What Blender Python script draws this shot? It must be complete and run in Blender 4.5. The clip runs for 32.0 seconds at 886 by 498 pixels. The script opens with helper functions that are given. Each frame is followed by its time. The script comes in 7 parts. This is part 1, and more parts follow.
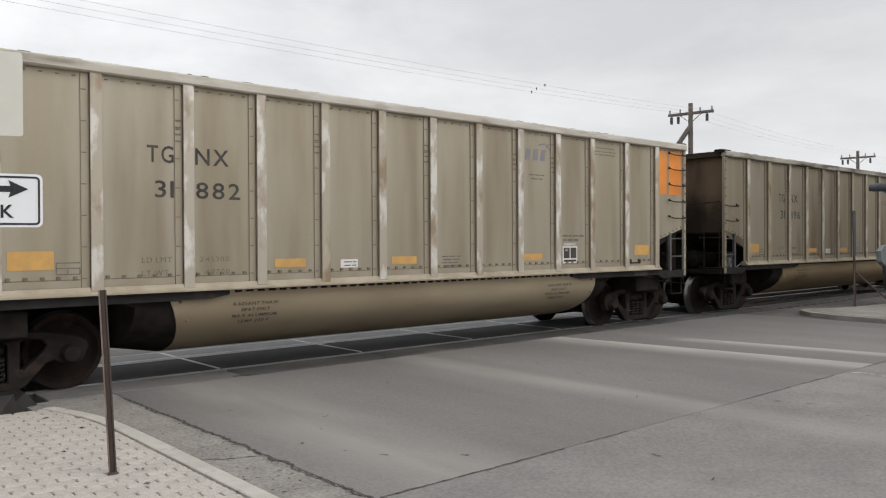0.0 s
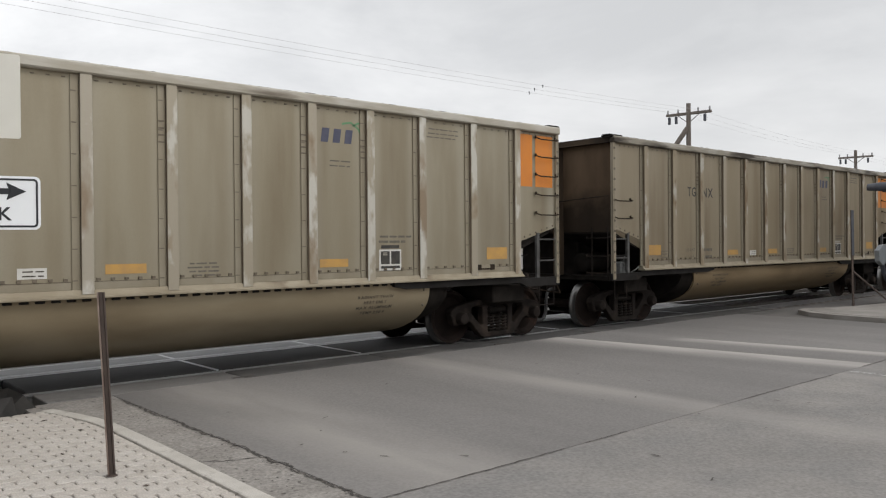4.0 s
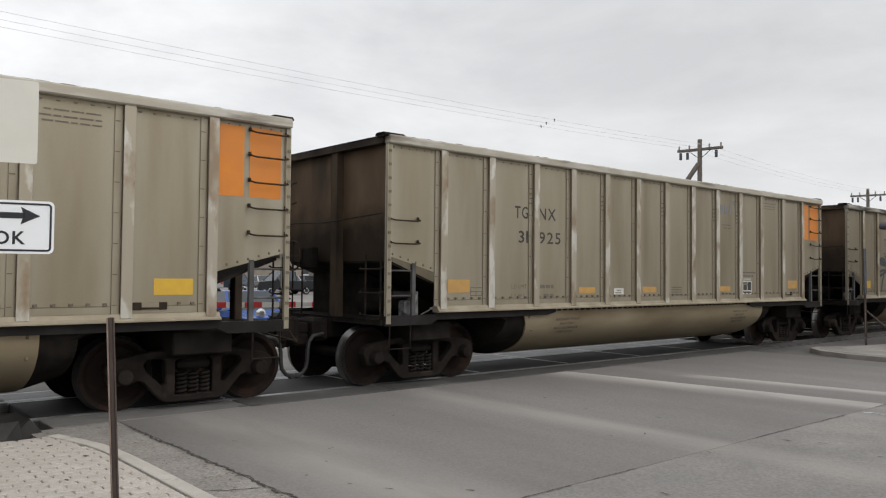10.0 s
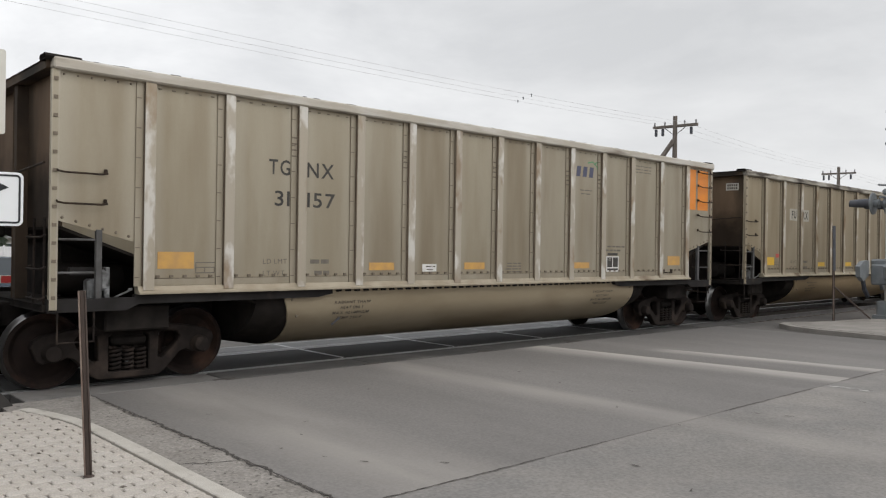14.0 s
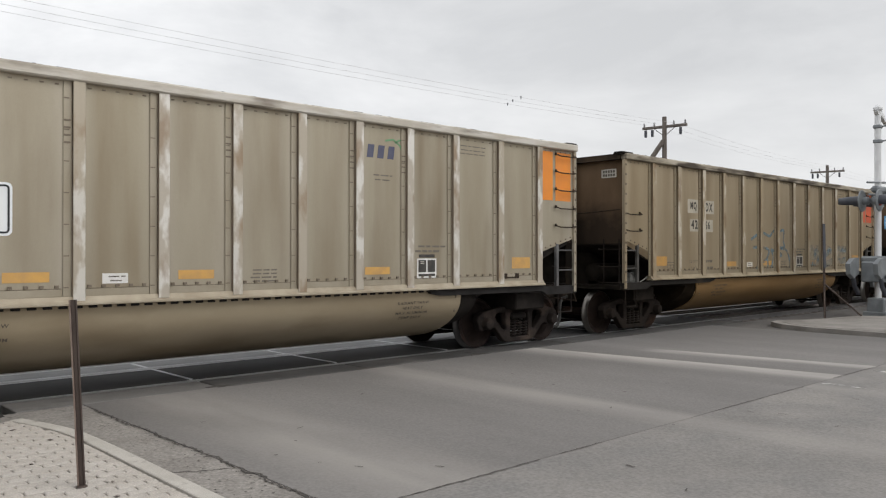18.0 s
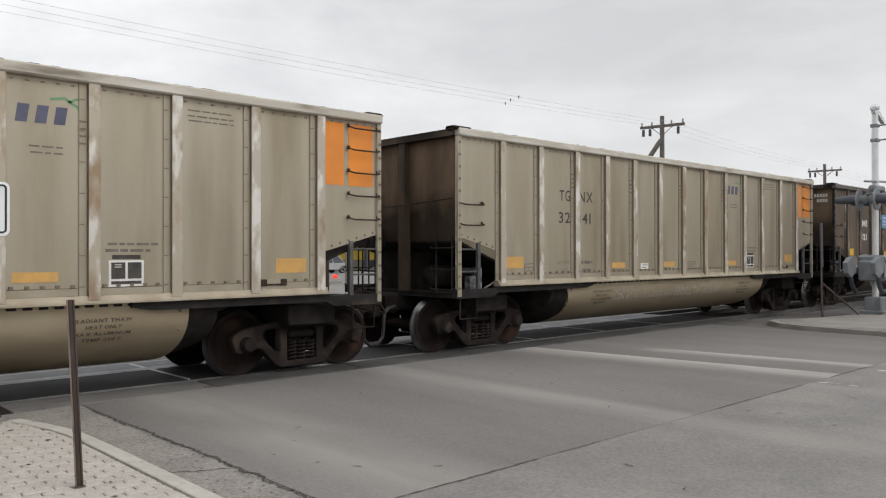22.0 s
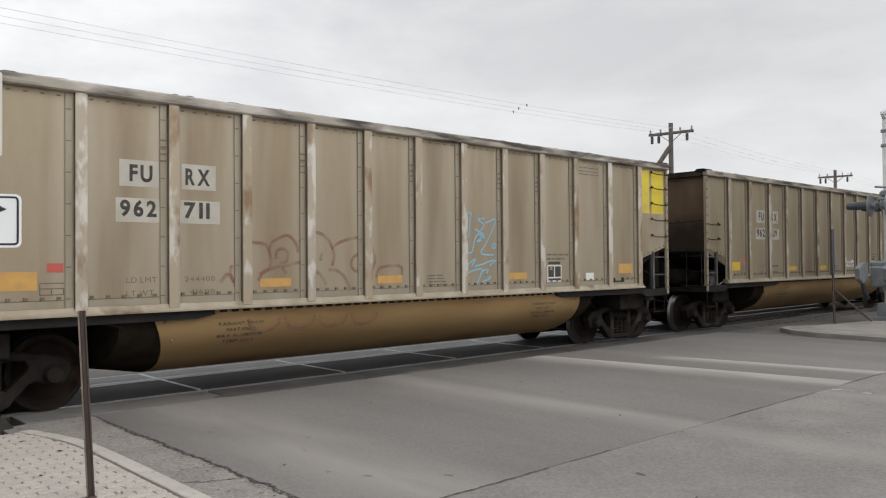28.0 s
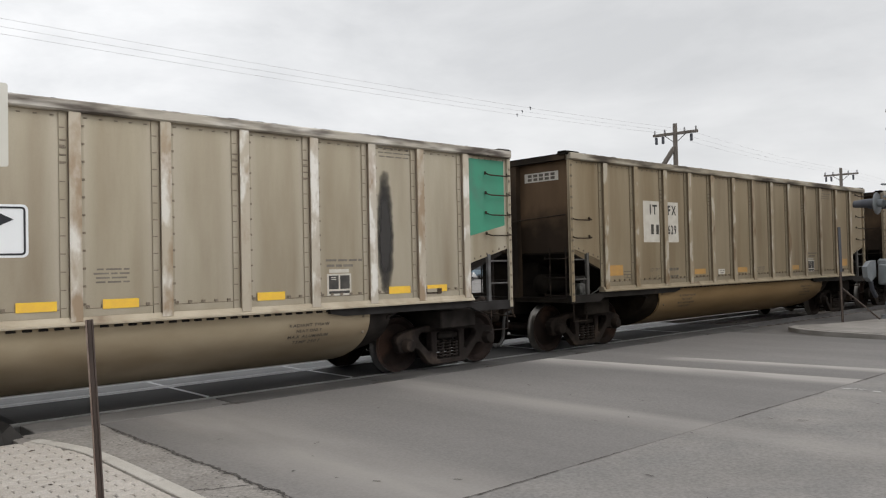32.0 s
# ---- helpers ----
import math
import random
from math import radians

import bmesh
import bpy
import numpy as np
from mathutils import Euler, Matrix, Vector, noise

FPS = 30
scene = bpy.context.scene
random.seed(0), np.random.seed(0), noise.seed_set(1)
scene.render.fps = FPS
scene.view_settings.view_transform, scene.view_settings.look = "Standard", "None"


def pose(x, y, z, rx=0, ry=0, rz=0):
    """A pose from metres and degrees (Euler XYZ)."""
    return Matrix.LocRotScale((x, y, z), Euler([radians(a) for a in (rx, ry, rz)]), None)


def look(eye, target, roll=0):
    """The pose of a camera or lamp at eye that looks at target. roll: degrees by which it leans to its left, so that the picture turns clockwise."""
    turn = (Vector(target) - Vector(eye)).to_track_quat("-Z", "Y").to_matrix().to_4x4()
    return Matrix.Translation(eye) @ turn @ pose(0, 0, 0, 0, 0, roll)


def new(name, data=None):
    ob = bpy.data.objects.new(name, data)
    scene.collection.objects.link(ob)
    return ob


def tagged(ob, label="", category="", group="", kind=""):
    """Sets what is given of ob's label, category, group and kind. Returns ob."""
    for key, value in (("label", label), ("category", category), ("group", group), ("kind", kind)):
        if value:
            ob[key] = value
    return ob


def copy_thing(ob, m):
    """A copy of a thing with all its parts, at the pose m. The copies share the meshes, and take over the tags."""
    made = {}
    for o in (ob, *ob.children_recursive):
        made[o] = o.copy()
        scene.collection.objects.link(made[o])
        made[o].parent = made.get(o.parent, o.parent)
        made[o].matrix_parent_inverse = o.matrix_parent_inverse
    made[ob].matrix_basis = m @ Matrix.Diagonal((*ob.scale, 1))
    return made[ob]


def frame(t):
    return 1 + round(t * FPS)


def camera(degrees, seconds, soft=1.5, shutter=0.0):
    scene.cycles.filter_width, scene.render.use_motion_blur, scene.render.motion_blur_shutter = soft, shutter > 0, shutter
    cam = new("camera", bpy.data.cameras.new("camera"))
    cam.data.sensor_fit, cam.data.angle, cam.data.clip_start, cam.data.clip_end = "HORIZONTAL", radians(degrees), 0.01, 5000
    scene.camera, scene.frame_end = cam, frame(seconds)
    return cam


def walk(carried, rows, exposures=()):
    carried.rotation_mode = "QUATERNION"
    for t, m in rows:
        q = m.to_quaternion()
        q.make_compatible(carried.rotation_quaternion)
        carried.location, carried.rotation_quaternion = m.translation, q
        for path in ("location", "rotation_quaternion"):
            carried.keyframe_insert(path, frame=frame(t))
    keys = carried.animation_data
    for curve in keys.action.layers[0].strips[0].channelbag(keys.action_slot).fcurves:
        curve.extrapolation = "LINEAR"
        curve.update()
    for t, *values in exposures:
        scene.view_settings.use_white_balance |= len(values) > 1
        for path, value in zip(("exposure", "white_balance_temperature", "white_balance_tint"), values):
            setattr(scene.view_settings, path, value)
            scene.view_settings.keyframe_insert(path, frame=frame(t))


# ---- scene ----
cam = camera(58.56, 32.0, soft=1.2)
EYE = (0.0, 0.0, 1.755)

TURNS = [
    (0, 89.48, 0.27, -41.32), (0.5, 89.84, 0.29, -41.22), (1, 89.95, 0.36, -40.96), (1.5, 90.14, 0.22, -40.44), (2, 89.92, -0.20, -40.91), 
    (2.5, 89.68, 0.02, -41.55), (3, 89.57, 0.57, -41.49), (3.5, 89.45, 0.55, -41.41), (5.5, 90.25, 0.15, -41.82), (6, 90.35, 0.38, -42.17), 
    (6.5, 90.84, 0.44, -42.23), (7, 91.92, 0.61, -41.91), (7.5, 92.35, 0.62, -41.68), (8, 91.71, 0.56, -41.87), (8.5, 91.79, 0.65, -41.95), 
    (9, 91.86, 0.43, -41.66), (9.5, 91.87, -0.11, -41.10), (10, 91.82, -0.53, -40.73), (10.5, 91.21, -0.27, -40.87), (11, 90.55, -0.03, -41.04), 
    (11.5, 90.46, -0.15, -41.38), (12, 90.62, -0.26, -41.47), (12.5, 90.44, -0.35, -41.95), (13, 90.25, -0.38, -42.15), (13.5, 89.95, -0.60, -42.11), 
    (14, 90.00, -0.86, -42.49), (14.5, 90.00, -0.77, -43.55), (16.5, 90.20, 0.21, -43.26), (17, 90.20, 0.15, -43.23), (17.5, 90.27, 0.09, -43.15), 
    (18, 90.26, -0.01, -43.07), (18.5, 90.21, 0.06, -43.30), (19, 90.03, 0.09, -43.41), (19.5, 90.20, 0.06, -43.40), (20, 90.46, -0.11, -43.22), 
    (20.5, 90.60, -0.37, -43.28), (21, 90.56, -0.24, -43.32), (21.5, 90.41, -0.13, -43.30), (22, 90.22, 0.06, -43.22), (22.5, 89.96, 0.14, -43.04), 
    (23, 89.58, -0.12, -43.15), (23.5, 89.62, -0.12, -43.36), (24, 89.76, 0.25, -43.43), (24.5, 90.06, 0.44, -43.34), (26.5, 90.73, 0.67, -42.78), 
    (27, 90.82, 0.50, -42.68), (27.5, 90.96, 0.50, -42.59), (28, 90.86, 0.44, -42.55), (28.5, 90.75, 0.33, -42.64), (29, 91.11, 0.21, -44.22), 
    (29.5, 92.15, 1.00, -46.79), (30, 92.23, 2.18, -46.12), (30.5, 91.85, 2.08, -45.18), (31, 91.36, 2.00, -43.67), (31.5, 91.11, 1.54, -42.34), 
    (32, 91.15, 1.26, -42.13),
]

walk(cam, [(t, pose(*EYE, a, b, c)) for t, a, b, c in TURNS], exposures=[(0.0, 0.0), (32.0, 0.0)])

from mathutils import geometry as mathutils_geometry

# ---- sky and light ----
world = bpy.data.worlds.new("overcast_sky")
scene.world = world
world.use_nodes = True
wn, wl = world.node_tree.nodes, world.node_tree.links
wn.clear()
w_out = wn.new("ShaderNodeOutputWorld")
w_bg = wn.new("ShaderNodeBackground")
w_sky = wn.new("ShaderNodeTexSky")
w_sky.sky_type = "NISHITA"
w_sky.sun_disc = False
w_sky.sun_elevation = radians(44.5)
w_sky.sun_rotation = radians(161)
w_sky.air_density, w_sky.dust_density = 1.0, 4.0
w_gain = wn.new("ShaderNodeMix")
w_gain.data_type, w_gain.blend_type = "RGBA", "MULTIPLY"
w_gain.inputs[0].default_value = 1.0
w_gain.inputs[7].default_value = (0.10, 0.10, 0.10, 1)
wl.new(w_sky.outputs[0], w_gain.inputs[6])
w_co = wn.new("ShaderNodeTexCoord")
w_map = wn.new("ShaderNodeMapping")
w_map.inputs["Scale"].default_value = (1.0, 1.0, 2.5)
wl.new(w_co.outputs["Generated"], w_map.inputs[0])
w_n1 = wn.new("ShaderNodeTexNoise")
w_n1.inputs["Scale"].default_value, w_n1.inputs["Detail"].default_value = 2.7, 8
w_n1.inputs["Roughness"].default_value, w_n1.inputs["Distortion"].default_value = 0.56, 0.25
wl.new(w_map.outputs[0], w_n1.inputs["Vector"])
w_ramp = wn.new("ShaderNodeValToRGB")
w_ramp.color_ramp.elements[0].position, w_ramp.color_ramp.elements[0].color = 0.34, (0.82, 0.83, 0.847, 1)
w_ramp.color_ramp.elements[1].position, w_ramp.color_ramp.elements[1].color = 0.55, (1.05, 1.055, 1.065, 1)
wl.new(w_n1.outputs[0], w_ramp.inputs[0])
w_mix = wn.new("ShaderNodeMix")
w_mix.data_type = "RGBA"
w_mix.inputs[0].default_value = 0.93
wl.new(w_gain.outputs[2], w_mix.inputs[6])
w_dot = wn.new("ShaderNodeVectorMath")
w_dot.operation = "DOT_PRODUCT"
w_dot.inputs[1].default_value = (0.80, 0.35, 0.49)
wl.new(w_co.outputs["Generated"], w_dot.inputs[0])
w_side = wn.new("ShaderNodeMapRange")
w_side.inputs[1].default_value, w_side.inputs[2].default_value, w_side.inputs[3].default_value, w_side.inputs[4].default_value = 0.74, 1.0, 0.0, 0.48
wl.new(w_dot.outputs["Value"], w_side.inputs[0])
w_grey = wn.new("ShaderNodeMix")
w_grey.data_type = "RGBA"
w_grey.inputs[7].default_value = (0.50, 0.505, 0.51, 1)
wl.new(w_side.outputs[0], w_grey.inputs[0])
wl.new(w_ramp.outputs[0], w_grey.inputs[6])
wl.new(w_grey.outputs[2], w_mix.inputs[7])
wl.new(w_mix.outputs[2], w_bg.inputs[0])
w_bg.inputs[1].default_value = 1.0
wl.new(w_bg.outputs[0], w_out.inputs[0])

sun_data = bpy.data.lights.new("sun", "SUN")
sun_data.energy, sun_data.angle, sun_data.color = 0.85, radians(28), (1.0, 0.965, 0.91)
sun = new("sun", sun_data)
sun.matrix_world = look((0, 0, 0), (-0.25, 0.72, -0.75))


# ---- materials ----
def mat(name, base, rough=0.7, metal=0.0, second=None, scale=4.0, stretch=(1, 1, 1), lo=0.35, hi=0.65, fine=0.06, bump=0.1,
        third=None, scale3=1.3, lo3=0.55, hi3=0.7, spec=0.5, vary=0.0, alpha=None, grain=140.0, wash=None):
    """A worn surface: base and second colour by a noise, a third by a broader one, a fine grain and relief."""
    m = bpy.data.materials.new(name)
    m.use_nodes = True
    n, l = m.node_tree.nodes, m.node_tree.links
    b = n["Principled BSDF"]
    b.inputs["Roughness"].default_value, b.inputs["Metallic"].default_value = rough, metal
    b.inputs["Specular IOR Level"].default_value = spec
    co = n.new("ShaderNodeTexCoord")
    mp = n.new("ShaderNodeMapping")
    mp.inputs["Scale"].default_value = stretch
    info = n.new("ShaderNodeObjectInfo")
    add = n.new("ShaderNodeVectorMath")
    add.operation = "MULTIPLY_ADD"
    add.inputs[1].default_value = (37.0, 17.0, 23.0)
    l.new(info.outputs["Random"], add.inputs[0])
    l.new(co.outputs["Object"], add.inputs[2])
    l.new(add.outputs[0], mp.inputs[0])

    def noise_tex(s, detail=5.0):
        t = n.new("ShaderNodeTexNoise")
        t.inputs["Scale"].default_value, t.inputs["Detail"].default_value = s, detail
        l.new(mp.outputs[0], t.inputs["Vector"])
        return t.outputs[0]

    def spread(v, a, c):
        r = n.new("ShaderNodeMapRange")
        r.inputs[1].default_value, r.inputs[2].default_value = a, c
        l.new(v, r.inputs[0])
        return r.outputs[0]

    def mixed(f, a, c):
        x = n.new("ShaderNodeMix")
        x.data_type = "RGBA"
        l.new(f, x.inputs[0])
        for s, v in ((6, a), (7, c)):
            if isinstance(v, tuple):
                x.inputs[s].default_value = (*v, 1)
            else:
                l.new(v, x.inputs[s])
        return x.outputs[2]
    col = base
    if second:
        col = mixed(spread(noise_tex(scale), lo, hi), base, second)
    if third:
        col = mixed(spread(noise_tex(scale3, 7.0), lo3, hi3), col, third)
    if wash:
        # rain-washed strips along both long edges of a panel
        sx = n.new("ShaderNodeSeparateXYZ")
        l.new(co.outputs["Generated"], sx.inputs[0])
        off = n.new("ShaderNodeMath")
        off.operation = "SUBTRACT"
        off.inputs[1].default_value = 0.47
        l.new(sx.outputs[0], off.inputs[0])
        av = n.new("ShaderNodeMath")
        av.operation = "ABSOLUTE"
        l.new(off.outputs[0], av.inputs[0])
        wob = n.new("ShaderNodeMath")
        wob.operation = "MULTIPLY_ADD"
        wob.inputs[1].default_value = 0.22
        l.new(noise_tex(1.6), wob.inputs[0])
        l.new(av.outputs[0], wob.inputs[2])
        col = mixed(spread(wob.outputs[0], 0.33, 0.58), col, wash)
    if fine or vary:
        g = n.new("ShaderNodeTexNoise")
        g.inputs["Scale"].default_value, g.inputs["Detail"].default_value = grain, 4.0
        l.new(co.outputs["Object"], g.inputs["Vector"])
        hs = n.new("ShaderNodeHueSaturation")
        ma = n.new("ShaderNodeMath")
        ma.operation = "MULTIPLY_ADD"
        ma.inputs[1].default_value, ma.inputs[2].default_value = 4 * fine, 1 - 2 * fine
        l.new(g.outputs[0], ma.inputs[0])
        mv = n.new("ShaderNodeMath")
        mv.operation = "MULTIPLY_ADD"
        mv.inputs[1].default_value = 2 * vary
        l.new(info.outputs["Random"], mv.inputs[0])
        sub = n.new("ShaderNodeMath")
        sub.operation = "SUBTRACT"
        l.new(ma.outputs[0], sub.inputs[0])
        sub.inputs[1].default_value = vary
        l.new(sub.outputs[0], mv.inputs[2])
        l.new(mv.outputs[0], hs.inputs["Value"])
        if vary:
            sat = n.new("ShaderNodeMapRange")
            sat.inputs[3].default_value, sat.inputs[4].default_value = 1 + 2.5 * vary, 1 - 2.5 * vary
            l.new(info.outputs["Random"], sat.inputs[0])
            l.new(sat.outputs[0], hs.inputs["Saturation"])
        if isinstance(col, tuple):
            hs.inputs["Color"].default_value = (*col, 1)
        else:
            l.new(col, hs.inputs["Color"])
        tint = n.new("ShaderNodeMix")
        tint.data_type, tint.blend_type = "RGBA", "MULTIPLY"
        tint.inputs[0].default_value = 1.0
        l.new(hs.outputs[0], tint.inputs[6])
        l.new(info.outputs["Color"], tint.inputs[7])
        col = tint.outputs[2]
    if isinstance(col, tuple):
        b.inputs["Base Color"].default_value = (*col, 1)
    else:
        l.new(col, b.inputs["Base Color"])
    if bump:
        bp = n.new("ShaderNodeBump")
        bp.inputs["Strength"].default_value, bp.inputs["Distance"].default_value = bump, 0.01
        l.new(noise_tex(scale * 6, 3.0), bp.inputs["Height"])
        l.new(bp.outputs[0], b.inputs["Normal"])
    if alpha:
        l.new(spread(noise_tex(alpha[0], 6.0), alpha[1], alpha[2]), b.inputs["Alpha"])
    return m


def glow(name, colour, strength):
    m = bpy.data.materials.new(name)
    m.use_nodes = True
    b = m.node_tree.nodes["Principled BSDF"]
    b.inputs["Base Color"].default_value = (*colour, 1)
    b.inputs["Emission Color"].default_value = (*colour, 1)
    b.inputs["Emission Strength"].default_value = strength
    return m


TAN = mat("dusty_aluminium_tan", (0.414, 0.3743, 0.2927), 0.44, 0.55, (0.3607, 0.3176, 0.2382), 1.3, (1.8, 1, 0.28), 0.3, 0.7, third=(0.2813, 0.236, 0.1701), scale3=0.9, lo3=0.47, hi3=0.74, bump=0.12, vary=0.02, wash=(0.4594, 0.4219, 0.3448), spec=0.06)
BROWN = mat("dusty_aluminium_brown", (0.4489, 0.3883, 0.2931), 0.44, 0.55, (0.3906, 0.3288, 0.2378), 1.3, (1.8, 1, 0.28), 0.3, 0.7, third=(0.3032, 0.2425, 0.1658), scale3=0.9, lo3=0.47, hi3=0.74, bump=0.12, vary=0.02, wash=(0.4956, 0.4384, 0.3483), spec=0.06)
STAINED = mat("rust_blotched_aluminium", (0.3991, 0.3584, 0.2778), 0.44, 0.55, (0.3308, 0.2844, 0.2073), 1.3, (1.8, 1, 0.28), 0.3, 0.7, third=(0.1929, 0.1411, 0.09371), scale3=0.8, lo3=0.50, hi3=0.72, bump=0.12, vary=0.02, wash=(0.4466, 0.4057, 0.3263), spec=0.06)
STEEL_DARK = mat("dark_brown_painted_steel", (0.1283, 0.1004, 0.07626), 0.55, 0.1, (0.09672, 0.07533, 0.05859), 1.8, (1.6, 1, 0.4), third=(0.1655, 0.1209, 0.0837), scale3=0.9, bump=0.12, vary=0.04, spec=0.3)
RIB = mat("worn_bare_aluminium", (0.470, 0.425, 0.350), 0.46, 0.4, (0.67, 0.65, 0.60), 2.2, (2.0, 1, 0.9), 0.51, 0.60, third=(0.34, 0.265, 0.19), scale3=1.6, lo3=0.54, hi3=0.66, bump=0.12, vary=0.05, spec=0.06)
RIB_BROWN = mat("worn_aluminium_brown", (0.475, 0.412, 0.320), 0.46, 0.4, (0.66, 0.63, 0.57), 2.2, (2.0, 1, 0.9), 0.53, 0.61, third=(0.31, 0.23, 0.155), scale3=1.6, lo3=0.53, hi3=0.66, bump=0.12, vary=0.05, spec=0.06)
# rib sides: panel tan darkened, side shading put into the colour
RIB_WEB = mat("shade_toned_rib_web", (0.215, 0.172, 0.128), 0.8, 0.0, (0.30, 0.25, 0.192), 2.0, (1, 1, 0.7), bump=0.15, spec=0.06)
RIB_DARK = mat("worn_dark_rib_paint", (0.050, 0.043, 0.038), 0.55, 0.0, (0.50, 0.47, 0.43), 4.0, (1.6, 1, 0.45), 0.60, 0.66, third=(0.26, 0.205, 0.155), scale3=1.3, lo3=0.48, hi3=0.56, bump=0.1)
CHORD = mat("coal_stained_top_rail", (0.50, 0.465, 0.40), 0.5, 0.2, (0.60, 0.575, 0.525), 2.6, (0.5, 0.6, 3.0), 0.45, 0.62, third=(0.235, 0.205, 0.172), scale3=1.7, lo3=0.57, hi3=0.72, bump=0.12, spec=0.06)
CHORD_STAINED = mat("coal_blackened_top_rail", (0.42, 0.39, 0.335), 0.5, 0.2, (0.56, 0.535, 0.49), 2.6, (0.5, 0.6, 3.0), 0.48, 0.60, third=(0.10, 0.087, 0.076), scale3=1.7, lo3=0.46, hi3=0.62, bump=0.12, spec=0.06)
CHORD_DARK = mat("dark_top_rail", (0.085, 0.075, 0.068), 0.55, 0.0, (0.13, 0.115, 0.10), 3.0, third=(0.38, 0.35, 0.31), scale3=1.5, lo3=0.60, hi3=0.65)
SILL = mat("pale_side_sill", (0.42, 0.375, 0.295), 0.55, 0.15, (0.33, 0.285, 0.215), 3.0, third=(0.18, 0.135, 0.095), scale3=1.6, lo3=0.62, hi3=0.75, spec=0.06)
TUB = mat("dusty_tub_plate", (0.4071, 0.3481, 0.2502), 0.45, 0.3, (0.3363, 0.2785, 0.1923), 1.0, (0.5, 1, 1.5), third=(0.2419, 0.1888, 0.1239), scale3=0.7, lo3=0.52, hi3=0.72, bump=0.08, spec=0.06)
TUB_BROWN = mat("brown_tub_plate", (0.4071, 0.3139, 0.2006), 0.45, 0.3, (0.3245, 0.2419, 0.1475), 1.0, (0.5, 1, 1.5), third=(0.2183, 0.1569, 0.0944), scale3=0.7, lo3=0.50, hi3=0.72, bump=0.08, spec=0.06)
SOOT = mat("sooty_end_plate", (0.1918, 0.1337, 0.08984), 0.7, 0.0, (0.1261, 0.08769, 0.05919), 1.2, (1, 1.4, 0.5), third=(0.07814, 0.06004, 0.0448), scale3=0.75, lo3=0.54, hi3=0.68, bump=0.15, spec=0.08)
# grimy steel, with the shade under the car ends put into its black
BLACK = mat("grimy_shaded_black_steel", (0.01925, 0.01725, 0.01617), 0.85, 0.0, (0.03234, 0.02849, 0.02587), 4.0, bump=0.2, spec=0.03)
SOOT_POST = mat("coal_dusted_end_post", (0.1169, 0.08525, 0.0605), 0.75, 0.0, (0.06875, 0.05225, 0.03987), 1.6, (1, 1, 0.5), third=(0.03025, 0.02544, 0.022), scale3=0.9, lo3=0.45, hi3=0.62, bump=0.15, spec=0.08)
COAL = mat("loose_coal_crumbs", (0.024, 0.022, 0.021), 0.8, 0.0, (0.045, 0.041, 0.038), 12.0, bump=0.4, spec=0.3)
GREYBEAM = mat("dark_grey_sill_paint", (0.03289, 0.03139, 0.03139), 0.6, 0.0, (0.02093, 0.01943, 0.01869), 3.0, third=(0.06279, 0.05232, 0.04485), scale3=1.5, lo3=0.6, hi3=0.7, bump=0.1, spec=0.08)
TRUCK = mat("grimy_cast_truck_steel", (0.03069, 0.02531, 0.023), 0.75, 0.0, (0.01854, 0.01534, 0.01405), 5.0, third=(0.06649, 0.05114, 0.04219), scale3=2.2, lo3=0.54, hi3=0.7, bump=0.35, spec=0.08)
WHEEL = mat("rusty_wheel_plate", (0.02646, 0.01865, 0.01613), 0.7, 0.0, (0.01574, 0.01198, 0.01083), 4.0, third=(0.0567, 0.03402, 0.0252), scale3=2.0, lo3=0.56, hi3=0.7, bump=0.2, spec=0.08)
TREAD = mat("polished_wheel_tread", (0.20, 0.20, 0.205), 0.3, 0.85, (0.22, 0.215, 0.21), 6.0, bump=0.05)
RUBBER = mat("black_rubber_hose", (0.025, 0.025, 0.026), 0.55, 0.0, (0.04, 0.04, 0.04), 8.0, bump=0.1)
IRON = mat("dark_grab_iron", (0.035, 0.028, 0.023), 0.6, 0.2, (0.065, 0.048, 0.035), 9.0, spec=0.08)
RIVET = mat("rusty_rivet_head", (0.155, 0.125, 0.092), 0.65, 0.1, (0.22, 0.185, 0.142), 30.0, bump=0.0)
STANCHION = mat("worn_grey_stanchion", (0.10, 0.10, 0.102), 0.55, 0.1, (0.06, 0.058, 0.056), 5.0, third=(0.15, 0.15, 0.15), scale3=3.0)
VALVE = mat("grey_valve_casting", (0.27, 0.28, 0.285), 0.5, 0.2, (0.10, 0.10, 0.10), 8.0, third=(0.04, 0.045, 0.042), scale3=4.0, lo3=0.5, hi3=0.6)
ORANGE = mat("orange_end_paint", (0.80, 0.27, 0.03), 0.5, 0.0, (0.70, 0.24, 0.04), 2.2, third=(0.55, 0.26, 0.10), scale3=1.3, lo3=0.6, hi3=0.75)
REDOR = mat("red_orange_end_paint", (0.76, 0.13, 0.05), 0.5, 0.0, (0.66, 0.13, 0.06), 2.2, third=(0.5, 0.2, 0.12), scale3=1.3, lo3=0.6, hi3=0.75)
REDDK = mat("weathered_red_end_paint", (0.36, 0.075, 0.055), 0.6, 0.0, (0.30, 0.06, 0.045), 2.2, third=(0.52, 0.30, 0.26), scale3=2.0, lo3=0.55, hi3=0.66)
RED = mat("faded_red_end_paint", (0.60, 0.12, 0.10), 0.6, 0.0, (0.45, 0.09, 0.06), 2.2)
YELLOW = mat("yellow_end_paint", (0.78, 0.62, 0.04), 0.5, 0.0, (0.68, 0.54, 0.05), 2.2, third=(0.55, 0.42, 0.10), scale3=1.3, lo3=0.6, hi3=0.75)
